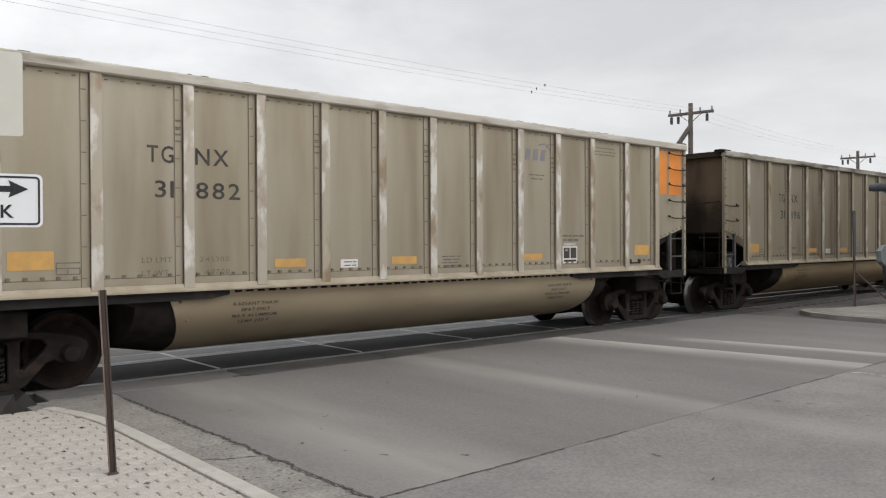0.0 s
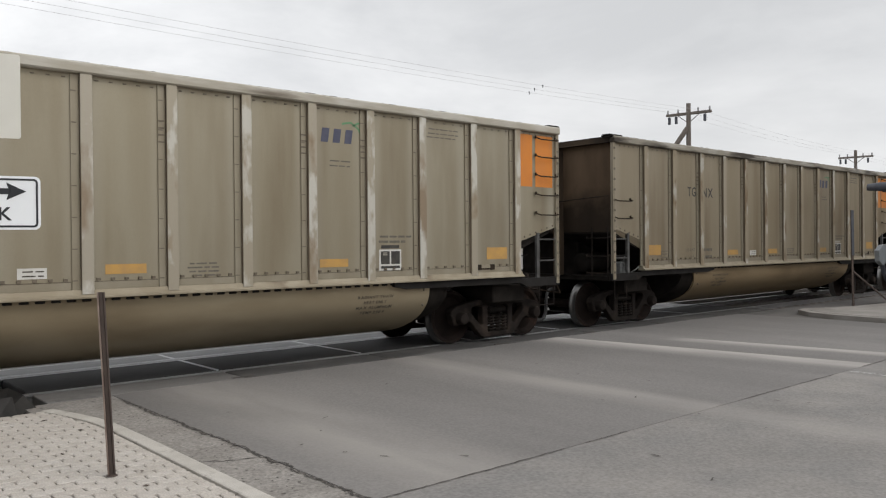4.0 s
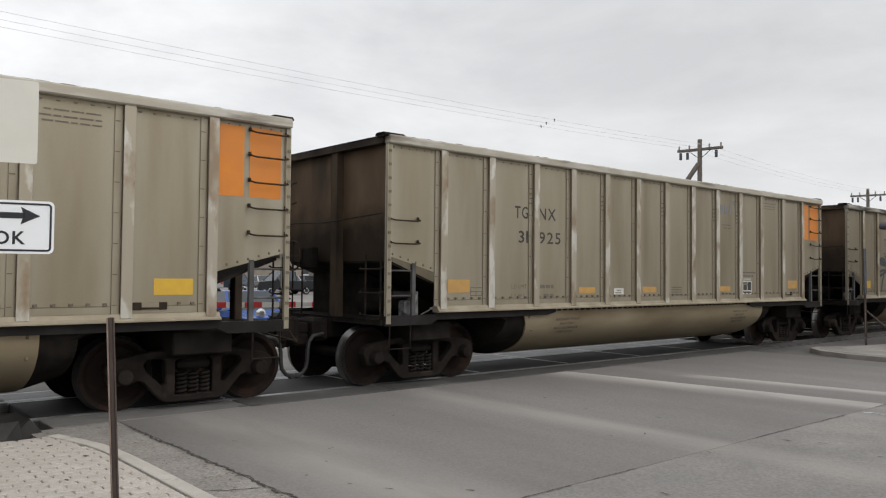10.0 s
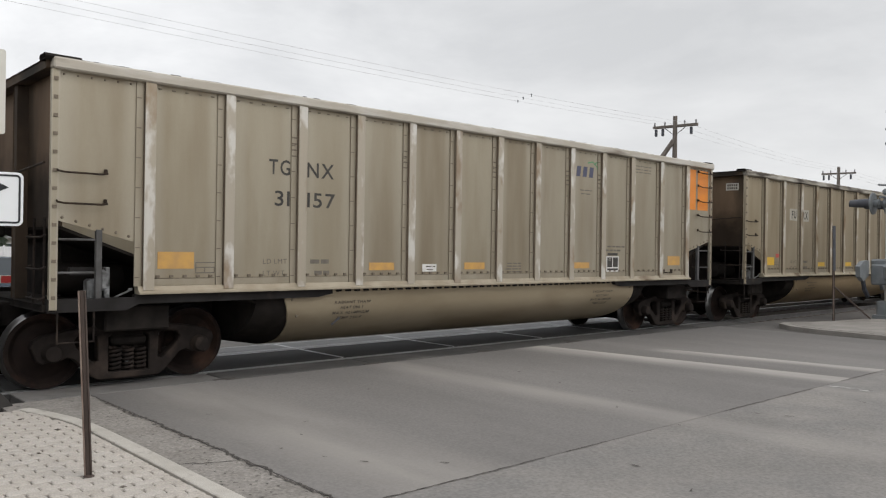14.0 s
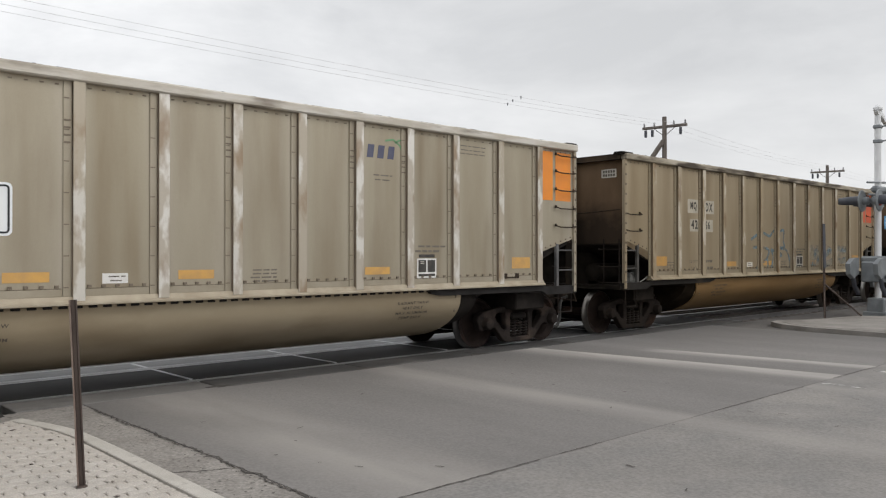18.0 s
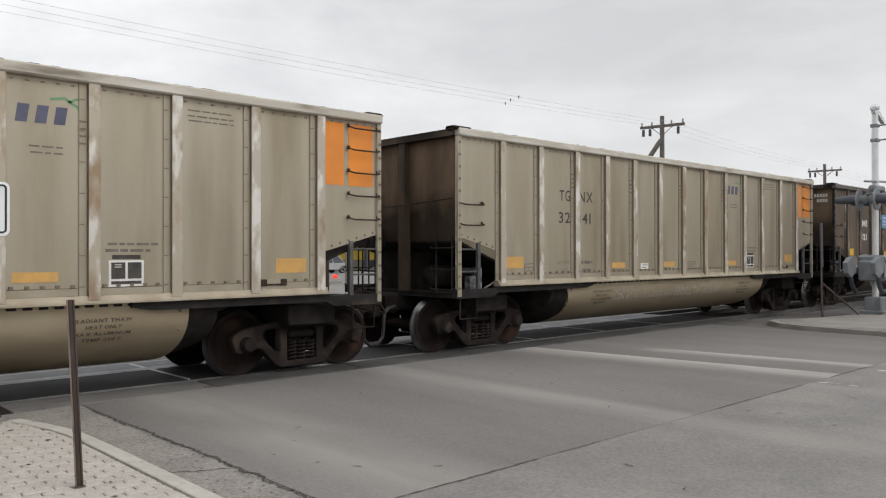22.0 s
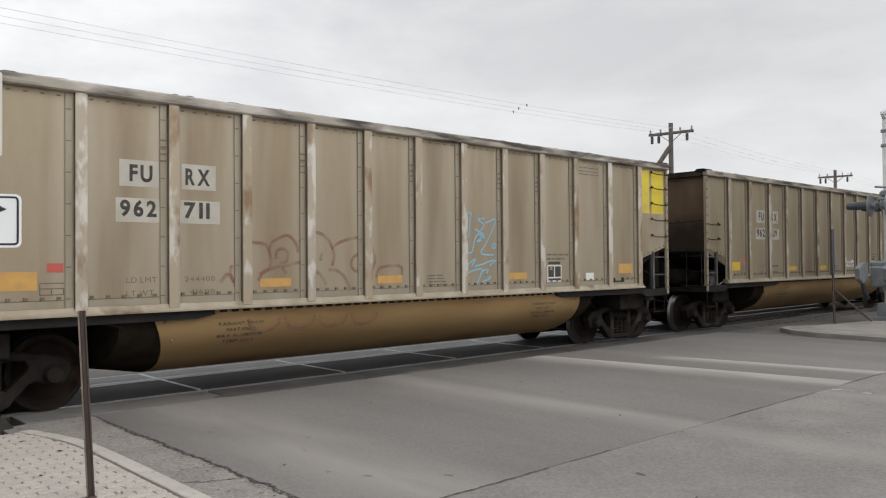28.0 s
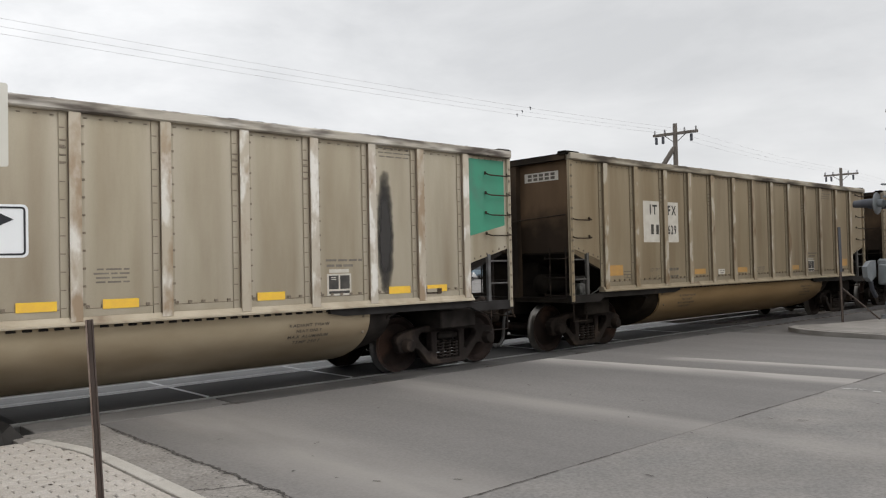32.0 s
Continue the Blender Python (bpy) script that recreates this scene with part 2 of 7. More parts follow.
GREEN = mat("green_end_paint", (0.04, 0.25, 0.155), 0.5, 0.0, (0.045, 0.21, 0.135), 2.0, third=(0.06, 0.17, 0.12), scale3=1.2)
BLUE = mat("blue_end_paint", (0.12, 0.30, 0.62), 0.5, 0.0, (0.11, 0.26, 0.54), 2.2)
REFLECT_Y = mat("yellow_reflector", (0.78, 0.50, 0.05), 0.4, 0.0, (0.72, 0.44, 0.06), 9.0)
REFLECT_O = mat("dulled_orange_reflector", (0.62, 0.36, 0.10), 0.5, 0.0, (0.52, 0.31, 0.11), 7.0)
PALE_EDGE = mat("pale_flange_edge", (0.405, 0.366, 0.292), 0.46, 0.5, (0.352, 0.312, 0.240), 3.0, (1, 1, 0.5), bump=0.08, spec=0.06)
PRINT = mat("worn_brown_stencil_paint", (0.068, 0.05695, 0.0442), 0.65, 0.0, (0.119, 0.1003, 0.0782), 14.0)
INK = mat("dark_stencil_paint", (0.034, 0.032, 0.031), 0.6, 0.0, (0.065, 0.06, 0.052), 9.0)
INK_FADED = mat("faded_stencil_paint", (0.1403, 0.1241, 0.102), 0.65, 0.0, (0.1913, 0.17, 0.1403), 12.0)
INK_BLUE = mat("blue_emblem_paint", (0.075, 0.08, 0.135), 0.55, 0.0, (0.10, 0.105, 0.16), 8.0)
INK_BLUE_FADED = mat("faded_blue_emblem_paint", (0.20, 0.21, 0.25), 0.6, 0.0, (0.26, 0.25, 0.24), 8.0)
INK_GREEN = mat("green_emblem_paint", (0.15, 0.33, 0.17), 0.55)
WHITE = mat("white_paint", (0.76, 0.76, 0.74), 0.5, 0.0, (0.66, 0.65, 0.62), 6.0)
WHITE_DULL = mat("dulled_white_patch", (0.55, 0.525, 0.465), 0.55, 0.0, (0.46, 0.435, 0.375), 5.0)
SPRAY_WHITE = mat("white_spray_paint", (0.66, 0.66, 0.65), 0.6, alpha=(9.0, 0.18, 0.50))
SPRAY_BLACK = mat("black_spray_paint", (0.05, 0.05, 0.055), 0.6, alpha=(9.0, 0.12, 0.42))
SPRAY_BLUE = mat("faded_blue_spray_paint", (0.16, 0.235, 0.27), 0.6, alpha=(8.0, 0.20, 0.70))
SPRAY_FADED = mat("worn_blue_spray_paint", (0.19, 0.25, 0.27), 0.6, alpha=(5.0, 0.34, 0.95))
SPRAY_CYAN = mat("pale_blue_spray_paint", (0.27, 0.50, 0.64), 0.6, alpha=(9.0, 0.12, 0.42))
SPRAY_RED = mat("faded_red_spray_paint", (0.35, 0.165, 0.13), 0.6, alpha=(5.0, 0.24, 0.95))
SPRAY_RED2 = mat("brick_red_spray_paint", (0.34, 0.10, 0.06), 0.6, alpha=(9.0, 0.2, 0.5))
SPRAY_HAZE = mat("thin_white_overspray", (0.60, 0.60, 0.58), 0.6, alpha=(7.0, 0.36, 1.1))
BARE = mat("bare_bright_aluminium", (0.72, 0.73, 0.74), 0.35, 0.6, (0.60, 0.60, 0.60), 5.0)



def soft_oval(m):
    """Fades a small plate's paint towards its outline."""
    n, l = m.node_tree.nodes, m.node_tree.links
    b = n["Principled BSDF"]
    co = n.new("ShaderNodeTexCoord")
    mp = n.new("ShaderNodeMapping")
    mp.inputs["Location"].default_value, mp.inputs["Scale"].default_value = (-1, 0, -1), (2, 0, 2)
    l.new(co.outputs["Generated"], mp.inputs[0])
    ln = n.new("ShaderNodeVectorMath")
    ln.operation = "LENGTH"
    l.new(mp.outputs[0], ln.inputs[0])
    nz = n.new("ShaderNodeTexNoise")
    nz.inputs["Scale"].default_value, nz.inputs["Detail"].default_value = 6.0, 5.0
    l.new(co.outputs["Object"], nz.inputs["Vector"])
    ad = n.new("ShaderNodeMath")
    ad.operation = "MULTIPLY_ADD"
    ad.inputs[1].default_value = 0.5
    l.new(nz.outputs[0], ad.inputs[0])
    l.new(ln.outputs["Value"], ad.inputs[2])
    r = n.new("ShaderNodeMapRange")
    r.inputs[1].default_value, r.inputs[2].default_value, r.inputs[3].default_value, r.inputs[4].default_value = 0.72, 1.26, 0.95, 0.0
    l.new(ad.outputs[0], r.inputs[0])
    l.new(r.outputs[0], b.inputs["Alpha"])
    return m


SMEAR = soft_oval(mat("black_oil_smear", (0.035, 0.032, 0.03), 0.55))
CONCRETE = mat("worn_grey_road_concrete", (0.2078, 0.1967, 0.1886), 0.85, 0.0, (0.1695, 0.1603, 0.1543), 0.55, (1, 0.3, 1), 0.38, 0.62, third=(0.1412, 0.1341, 0.129), scale3=0.3, lo3=0.50, hi3=0.66, fine=0.17, bump=0.8, grain=38.0)
ASPHALT = mat("pale_old_asphalt", (0.2054, 0.1969, 0.1894), 0.9, 0.0, (0.2515, 0.2365, 0.2215), 1.3, (1, 1, 1), 0.38, 0.62, third=(0.1872, 0.1776, 0.1691), scale3=0.35, lo3=0.5, hi3=0.66, fine=0.22, bump=1.2, grain=36.0)
GUTTER = mat("gutter_concrete", (0.2735, 0.2551, 0.2347), 0.88, 0.0, (0.2357, 0.2192, 0.2008), 2.6, lo=0.42, hi=0.58, third=(0.1358, 0.1242, 0.1125), scale3=11.0, lo3=0.66, hi3=0.70, fine=0.34, bump=1.4, grain=36.0)
KERB = mat("pale_kerb_concrete", (0.52, 0.493, 0.4514), 0.85, 0.0, (0.4368, 0.4118, 0.3723), 3.5, third=(0.312, 0.2881, 0.2569), scale3=5.0, lo3=0.6, hi3=0.68, fine=0.22, bump=0.6)
PAVER = mat("cream_paver", (0.50, 0.464, 0.424), 0.8, 0.0, (0.43, 0.396, 0.358), 6.0, fine=0.25, bump=0.6, vary=0.03, grain=70.0)
PAVER_BED = mat("paver_joint_sand", (0.20, 0.178, 0.152), 0.95, 0.0, (0.13, 0.115, 0.097), 7.0, fine=0.2, bump=0.4)
PAVER_GREY = mat("grey_slope_paver", (0.33, 0.31, 0.275), 0.85, 0.0, (0.28, 0.26, 0.23), 6.0, fine=0.1, vary=0.1)
CRACK = mat("tar_filled_crack", (0.055, 0.05, 0.046), 0.9, 0.0, (0.09, 0.08, 0.072), 14.0, fine=0.2)
PANEL_PALE = mat("pale_far_panel_concrete", (0.26, 0.262, 0.266), 0.65, 0.0, (0.20, 0.202, 0.205), 1.6, fine=0.2, bump=0.4)
DEFLECT = mat("dusty_dark_deflector_plate", (0.0256, 0.02432, 0.02304), 0.8, 0.0, (0.0416, 0.0384, 0.03584), 4.0, bump=0.2, spec=0.2)
DEFLECT_GREY = mat("dusty_grey_deflector_plate", (0.057, 0.054, 0.0516), 0.8, 0.0, (0.039, 0.0372, 0.036), 5.0, bump=0.2, spec=0.2)
EDGE_STEEL = mat("worn_panel_edge_steel", (0.66, 0.67, 0.69), 0.45, 0.4, (0.54, 0.55, 0.56), 5.0)
DARK_TAR = mat("dark_patched_asphalt", (0.095, 0.09, 0.086), 0.9, 0.0, (0.13, 0.122, 0.115), 1.5, third=(0.07, 0.066, 0.063), scale3=0.6, fine=0.3, bump=1.0, grain=45.0)
ISLAND = mat("weathered_island_concrete", (0.2968, 0.2778, 0.2576), 0.85, 0.0, (0.2408, 0.2262, 0.2083), 2.2, third=(0.1904, 0.177, 0.1624), scale3=1.2, lo3=0.52, hi3=0.7, fine=0.2, bump=0.5)
# near panels: grime plus the train's shade, both put into the colour
PANEL_DARK = mat("grimy_shaded_near_panel", (0.0738, 0.0711, 0.0684), 0.8, 0.0, (0.0522, 0.0504, 0.0486), 1.6, third=(0.108, 0.1026, 0.0972), scale3=1.0, lo3=0.55, hi3=0.7, fine=0.2, bump=0.4)
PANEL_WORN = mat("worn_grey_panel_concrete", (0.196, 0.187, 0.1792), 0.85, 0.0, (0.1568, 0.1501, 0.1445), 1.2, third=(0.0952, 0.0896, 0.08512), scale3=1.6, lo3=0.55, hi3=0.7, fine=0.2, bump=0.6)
# middle panels: concrete colour darkened to deepen the shade under the train
PANEL_C = mat("shade_darkened_panel_concrete", (0.049, 0.0476, 0.0469), 0.75, 0.0, (0.035, 0.0343, 0.0336), 1.6, third=(0.0252, 0.0245, 0.0238), scale3=0.7, lo3=0.5, hi3=0.65, fine=0.2, bump=0.4)
RAIL = mat("polished_rail_head", (0.44, 0.44, 0.45), 0.38, 0.9, (0.36, 0.36, 0.36), 8.0, bump=0.03)
BALLAST = mat("track_ballast", (0.12, 0.109, 0.098), 0.95, 0.0, (0.065, 0.058, 0.052), 14.0, fine=0.3, bump=1.0)
GROUND = mat("dry_town_ground", (0.27, 0.245, 0.205), 0.95, 0.0, (0.21, 0.19, 0.155), 0.4, third=(0.30, 0.27, 0.215), scale3=0.05, fine=0.15, bump=0.4)
PAINT_NEW = mat("white_road_paint", (0.55, 0.54, 0.52), 0.7, alpha=(7.0, 0.36, 0.56))
POST = mat("brown_rusty_steel_post", (0.072, 0.054, 0.047), 0.6, 0.2, (0.10, 0.074, 0.062), 6.0, third=(0.05, 0.04, 0.037), scale3=3.0)
POST_EDGE = mat("worn_post_edge", (0.28, 0.225, 0.19), 0.5, 0.3, (0.18, 0.13, 0.11), 8.0)
SIGN_W = mat("white_sign_sheeting", (0.90, 0.93, 0.96), 0.35, 0.0, (0.86, 0.89, 0.92), 3.0, fine=0.02, bump=0.0)
SIGN_K = mat("black_sign_print", (0.02, 0.022, 0.028), 0.4, fine=0.0, bump=0.0)
SIGN_BACK = mat("cream_blade_sheeting", (0.72, 0.71, 0.65), 0.45, 0.0, (0.67, 0.66, 0.60), 4.0, fine=0.03, bump=0.0)
MAST = mat("aluminium_mast_paint", (0.748, 0.759, 0.77), 0.45, 0.25, (0.66, 0.671, 0.682), 4.0)
BOXGREY = mat("grey_cast_housing", (0.235, 0.255, 0.27), 0.5, 0.2, (0.18, 0.195, 0.205), 4.0, third=(0.30, 0.325, 0.345), scale3=2.0)
HOOD = mat("black_signal_hood", (0.05, 0.055, 0.07), 0.45, 0.0, (0.07, 0.075, 0.09), 5.0)
SIGNBLUE = mat("blue_notice_plate", (0.10, 0.34, 0.62), 0.4, fine=0.0)
ARM_W = mat("white_gate_sheeting", (0.54, 0.54, 0.52), 0.5, 0.0, (0.58, 0.58, 0.55), 4.0)
ARM_R = mat("red_gate_sheeting", (0.42, 0.035, 0.035), 0.45)
LAMP_R = glow("red_lamp_glow", (0.9, 0.06, 0.04), 0.8)
LAMP_Y = glow("headlight_glow", (0.7, 0.7, 0.68), 0.12)
WOOD = mat("weathered_pole_wood", (0.19, 0.165, 0.145), 0.85, 0.0, (0.125, 0.108, 0.094), 6.0, (2, 2, 0.3), bump=0.4)
WIRE = mat("overhead_wire", (0.62, 0.62, 0.63), 0.6, fine=0.0, bump=0.0)
PORCELAIN = mat("grey_porcelain", (0.30, 0.30, 0.31), 0.3)
BARK = mat("bare_tree_bark", (0.20, 0.175, 0.15), 0.9, 0.0, (0.14, 0.12, 0.10), 5.0, (2, 2, 0.4), bump=0.5)
TWIG = mat("bare_twig_bark", (0.30, 0.27, 0.24), 0.9, 0.0, (0.23, 0.20, 0.175), 5.0)
NEEDLE = mat("dark_conifer_needles", (0.04, 0.06, 0.04), 0.9, 0.0, (0.06, 0.075, 0.05), 5.0)
FENCE = mat("white_vinyl_fence", (0.74, 0.75, 0.77), 0.5, 0.0, (0.66, 0.67, 0.69), 3.0)
STUCCO = mat("pale_house_siding", (0.42, 0.40, 0.37), 0.8, 0.0, (0.36, 0.345, 0.32), 2.0)
SHINGLE = mat("grey_roof_shingle", (0.22, 0.215, 0.21), 0.9, 0.0, (0.16, 0.155, 0.15), 6.0)
BUILD = mat("tan_block_wall", (0.30, 0.265, 0.225), 0.85, 0.0, (0.25, 0.22, 0.185), 2.0)
YELLOW_SIGN = mat("yellow_signboard", (0.80, 0.58, 0.06), 0.5, 0.0, (0.74, 0.52, 0.06), 3.0)
FARGLASS = mat("dark_car_glass", (0.05, 0.06, 0.07), 0.12, 0.0, fine=0.0, bump=0.0)
TYRE = mat("tyre_rubber", (0.025, 0.025, 0.026), 0.8, fine=0.0)
ALLOY = mat("alloy_rim", (0.45, 0.46, 0.47), 0.35, 0.7, fine=0.0, bump=0.0)
CHROME = mat("chrome_trim", (0.62, 0.63, 0.65), 0.2, 0.9, fine=0.0, bump=0.0)



def add_bands(m, bands, colour, amount):
    """Paler worn streaks in a road surface: (x at y = 7, lean along y, fade towards -x, fade towards +x, and where one ends along y) each, broken up by a noise."""
    n, l = m.node_tree.nodes, m.node_tree.links
    b = n["Principled BSDF"]
    src = b.inputs["Base Color"].links[0].from_socket
    co = n.new("ShaderNodeTexCoord")
    mp = n.new("ShaderNodeMapping")
    mp.inputs["Scale"].default_value = (0.9, 0.22, 1)
    nz = n.new("ShaderNodeTexNoise")
    nz.inputs["Scale"].default_value, nz.inputs["Detail"].default_value = 2.0, 6.0
    l.new(co.outputs["Object"], mp.inputs[0])
    l.new(mp.outputs[0], nz.inputs["Vector"])
    sep = n.new("ShaderNodeSeparateXYZ")
    l.new(co.outputs["Object"], sep.inputs[0])

    def math_node(op, a, c, d=None):
        k = n.new("ShaderNodeMath")
        k.operation = op
        for i, v in enumerate((a, c, d)):
            if isinstance(v, (int, float)):
                k.inputs[i].default_value = v
            elif v is not None:
                l.new(v, k.inputs[i])
        return k.outputs[0]

    def ease(v, a, c, y0, y1):
        r = n.new("ShaderNodeMapRange")
        r.interpolation_type = "SMOOTHSTEP"
        r.inputs[1].default_value, r.inputs[2].default_value, r.inputs[3].default_value, r.inputs[4].default_value = a, c, y0, y1
        l.new(v, r.inputs[0])
        return r.outputs[0]
    total = None
    for x, lean, wl, wr, *reach in bands:
        off = math_node("MULTIPLY_ADD", sep.outputs[1], -lean, 7 * lean - x)
        d = math_node("ADD", sep.outputs[0], off)
        band = math_node("MULTIPLY", ease(d, -wl, 0.0, 0.0, 1.0), ease(d, 0.0, wr, 1.0, 0.0))
        for far in reach:
            band = math_node("MULTIPLY", band, ease(sep.outputs[1], far - 0.5, far + 0.2, 1.0, 0.0))
        total = band if total is None else math_node("MAXIMUM", total, band)
    f = math_node("MULTIPLY", total, ease(nz.outputs[0], 0.3, 0.65, 0.5 * amount, amount))
    x = n.new("ShaderNodeMix")
    x.data_type = "RGBA"
    l.new(f, x.inputs[0])
    l.new(src, x.inputs[6])
    x.inputs[7].default_value = (*colour, 1)
    l.new(x.outputs[2], b.inputs["Base Color"])


add_bands(CONCRETE, [(4.1, 0.0, 0.95, 0.95), (7.64, 0.0, 0.7, 0.35)], (0.360, 0.337, 0.312), 0.62)
add_bands(CONCRETE, [(11.6, -0.145, 0.95, 0.05), (12.88, -0.165, 0.60, 0.05, 8.0)], (0.44, 0.415, 0.388), 1.0)
add_bands(ASPHALT, [(7.6, 0.0, 0.5, 0.5), (10.75, 0.0, 0.35, 0.35), (13.6, 0.0, 0.6, 0.6)], (0.31, 0.29, 0.27), 0.5)


def car_paint(name, c):
    return mat(name, c, 0.14, 0.1, (c[0] * 0.9, c[1] * 0.9, c[2] * 0.9), 3.0, fine=0.0, bump=0.0)


def darken_lower_end(m):
    """Blackens the lower half of an end plate, with a ragged upper limit."""
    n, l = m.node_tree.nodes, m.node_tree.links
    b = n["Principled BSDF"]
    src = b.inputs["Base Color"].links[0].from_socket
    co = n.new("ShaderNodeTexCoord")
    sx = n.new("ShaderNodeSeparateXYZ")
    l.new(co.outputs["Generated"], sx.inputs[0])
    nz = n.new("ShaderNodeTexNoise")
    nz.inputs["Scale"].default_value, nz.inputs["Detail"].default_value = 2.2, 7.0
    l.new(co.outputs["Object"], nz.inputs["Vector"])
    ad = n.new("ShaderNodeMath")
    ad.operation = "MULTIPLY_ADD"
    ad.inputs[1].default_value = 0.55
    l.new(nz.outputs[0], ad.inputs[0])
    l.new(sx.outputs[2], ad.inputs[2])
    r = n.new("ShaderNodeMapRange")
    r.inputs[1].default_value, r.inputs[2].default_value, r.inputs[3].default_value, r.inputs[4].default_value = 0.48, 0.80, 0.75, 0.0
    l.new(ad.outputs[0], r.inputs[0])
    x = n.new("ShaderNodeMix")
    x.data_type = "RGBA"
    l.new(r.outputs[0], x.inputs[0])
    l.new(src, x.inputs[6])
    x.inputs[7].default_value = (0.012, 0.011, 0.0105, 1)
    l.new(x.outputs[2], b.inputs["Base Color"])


darken_lower_end(SOOT)
PAINT_NAVY = car_paint("navy_car_paint", (0.05, 0.075, 0.11))
PAINT_SKY = car_paint("light_blue_car_paint", (0.36, 0.46, 0.54))
PAINT_BLUE = car_paint("bright_blue_car_paint", (0.05, 0.12, 0.40))
PAINT_SILVER = car_paint("silver_car_paint", (0.45, 0.46, 0.47))
PAINT_BLACK = car_paint("black_car_paint", (0.03, 0.032, 0.036))
PAINT_WHITE = car_paint("white_car_paint", (0.70, 0.71, 0.72))


# ---- mesh building ----
class Shape:
    """Collects vertices and faces of one mesh."""

    def __init__(self):
        self.v, self.f, self.dark, self.pale = [], [], [], []

    def add(self, verts, faces):
        k = len(self.v)
        self.v += [tuple(p) for p in verts]
        self.f += [tuple(i + k for i in f) for f in faces]
        return self

    def box(self, x0, x1, y0, y1, z0, z1, c=0.0):
        if c <= 0:
            v = [(x, y, z) for x in (x0, x1) for y in (y0, y1) for z in (z0, z1)]
            return self.add(v, [(0, 1, 3, 2), (4, 6, 7, 5), (0, 4, 5, 1), (2, 3, 7, 6), (0, 2, 6, 4), (1, 5, 7, 3)])
        lo, hi = (x0, y0, z0), (x1, y1, z1)
        v, ix = [], {}
        for s in [(a, b, d) for a in (0, 1) for b in (0, 1) for d in (0, 1)]:
            for ax in range(3):
                p = []
                for k in range(3):
                    e = hi[k] if s[k] else lo[k]
                    if k != ax:
                        e += -c if s[k] else c
                    p.append(e)
                ix[s, ax] = len(v)
                v.append(p)
        f = []
        for ax in range(3):
            o = [k for k in range(3) if k != ax]
            for side in (0, 1):
                ring = []
                for a, b in ((0, 0), (1, 0), (1, 1), (0, 1)):
                    s = [0, 0, 0]
                    s[ax], s[o[0]], s[o[1]] = side, a, b
                    ring.append(ix[tuple(s), ax])
                f.append(ring if (side == 1) != (ax == 1) else ring[::-1])
            for a in (0, 1):
                for b in (0, 1):
                    s0, s1 = [0, 0, 0], [0, 0, 0]
                    s0[o[0]] = s1[o[0]] = a
                    s0[o[1]] = s1[o[1]] = b
                    s1[ax] = 1
                    s0, s1 = tuple(s0), tuple(s1)
                    f.append([ix[s0, o[0]], ix[s1, o[0]], ix[s1, o[1]], ix[s0, o[1]]])
        for s in [(a, b, d) for a in (0, 1) for b in (0, 1) for d in (0, 1)]:
            f.append([ix[s, 0], ix[s, 1], ix[s, 2]])
        return self.add(v, f)

    def tube(self, pts, r, n=8, cap=True, r1=None):
        pts = [Vector(p) for p in pts]
        rings, k = [], len(pts)
        prev = None
        for i, p in enumerate(pts):
            d = (pts[min(i + 1, k - 1)] - pts[max(i - 1, 0)]).normalized()
            if prev is None:
                a = d.orthogonal().normalized()
            else:
                a = (prev - d * prev.dot(d)).normalized()
            prev = a
            b = d.cross(a)
            rr = r if r1 is None else r + (r1 - r) * i / (k - 1)
            rings.append([p + (a * math.cos(2 * math.pi * j / n) + b * math.sin(2 * math.pi * j / n)) * rr for j in range(n)])
        v = [q for ring in rings for q in ring]
        f = [(i * n + j, i * n + (j + 1) % n, (i + 1) * n + (j + 1) % n, (i + 1) * n + j) for i in range(k - 1) for j in range(n)]
        if cap:
            f += [tuple(range(n))[::-1], tuple(range((k - 1) * n, k * n))]
        return self.add(v, f)

    def prism(self, poly, axis, a0, a1):
        """A polygon of two coordinates drawn along an axis: 'y' takes (x, z), 'x' takes (y, z), 'z' takes (x, y)."""
        put = {"x": lambda p, a: (a, p[0], p[1]), "y": lambda p, a: (p[0], a, p[1]), "z": lambda p, a: (p[0], p[1], a)}[axis]
        n = len(poly)
        v = [put(p, a0) for p in poly] + [put(p, a1) for p in poly]
        f = [tuple(range(n)), tuple(range(n, 2 * n))[::-1]] + [(i, i + n, (i + 1) % n + n, (i + 1) % n) for i in range(n)]
        return self.add(v, f)

    def lathe(self, prof, n=24, axis="y", at=(0, 0, 0)):
        """prof: (radius, along) pairs turned about an axis."""
        v, f = [], []
        for r, a in prof:
            for j in range(n):
                c, s = r * math.cos(2 * math.pi * j / n), r * math.sin(2 * math.pi * j / n)
                p = {"y": (c, a, s), "x": (a, c, s), "z": (c, s, a)}[axis]
                v.append((p[0] + at[0], p[1] + at[1], p[2] + at[2]))
        for i in range(len(prof) - 1):
            f += [(i * n + j, i * n + (j + 1) % n, (i + 1) * n + (j + 1) % n, (i + 1) * n + j) for j in range(n)]
        f += [tuple(range(n))[::-1], tuple(range((len(prof) - 1) * n, len(prof) * n))]
        return self.add(v, f)

    def bead(self, x, y, z, r, side=-1):
        """A rivet head on a wall that faces y."""
        v = [(x + r * math.cos(k * math.pi / 3), y, z + r * math.sin(k * math.pi / 3)) for k in range(6)]
        v += [(x + 0.55 * r * math.cos(k * math.pi / 3), y + side * r * 0.6, z + 0.55 * r * math.sin(k * math.pi / 3)) for k in range(6)]
        self.dark += range(len(self.f), len(self.f) + 7)
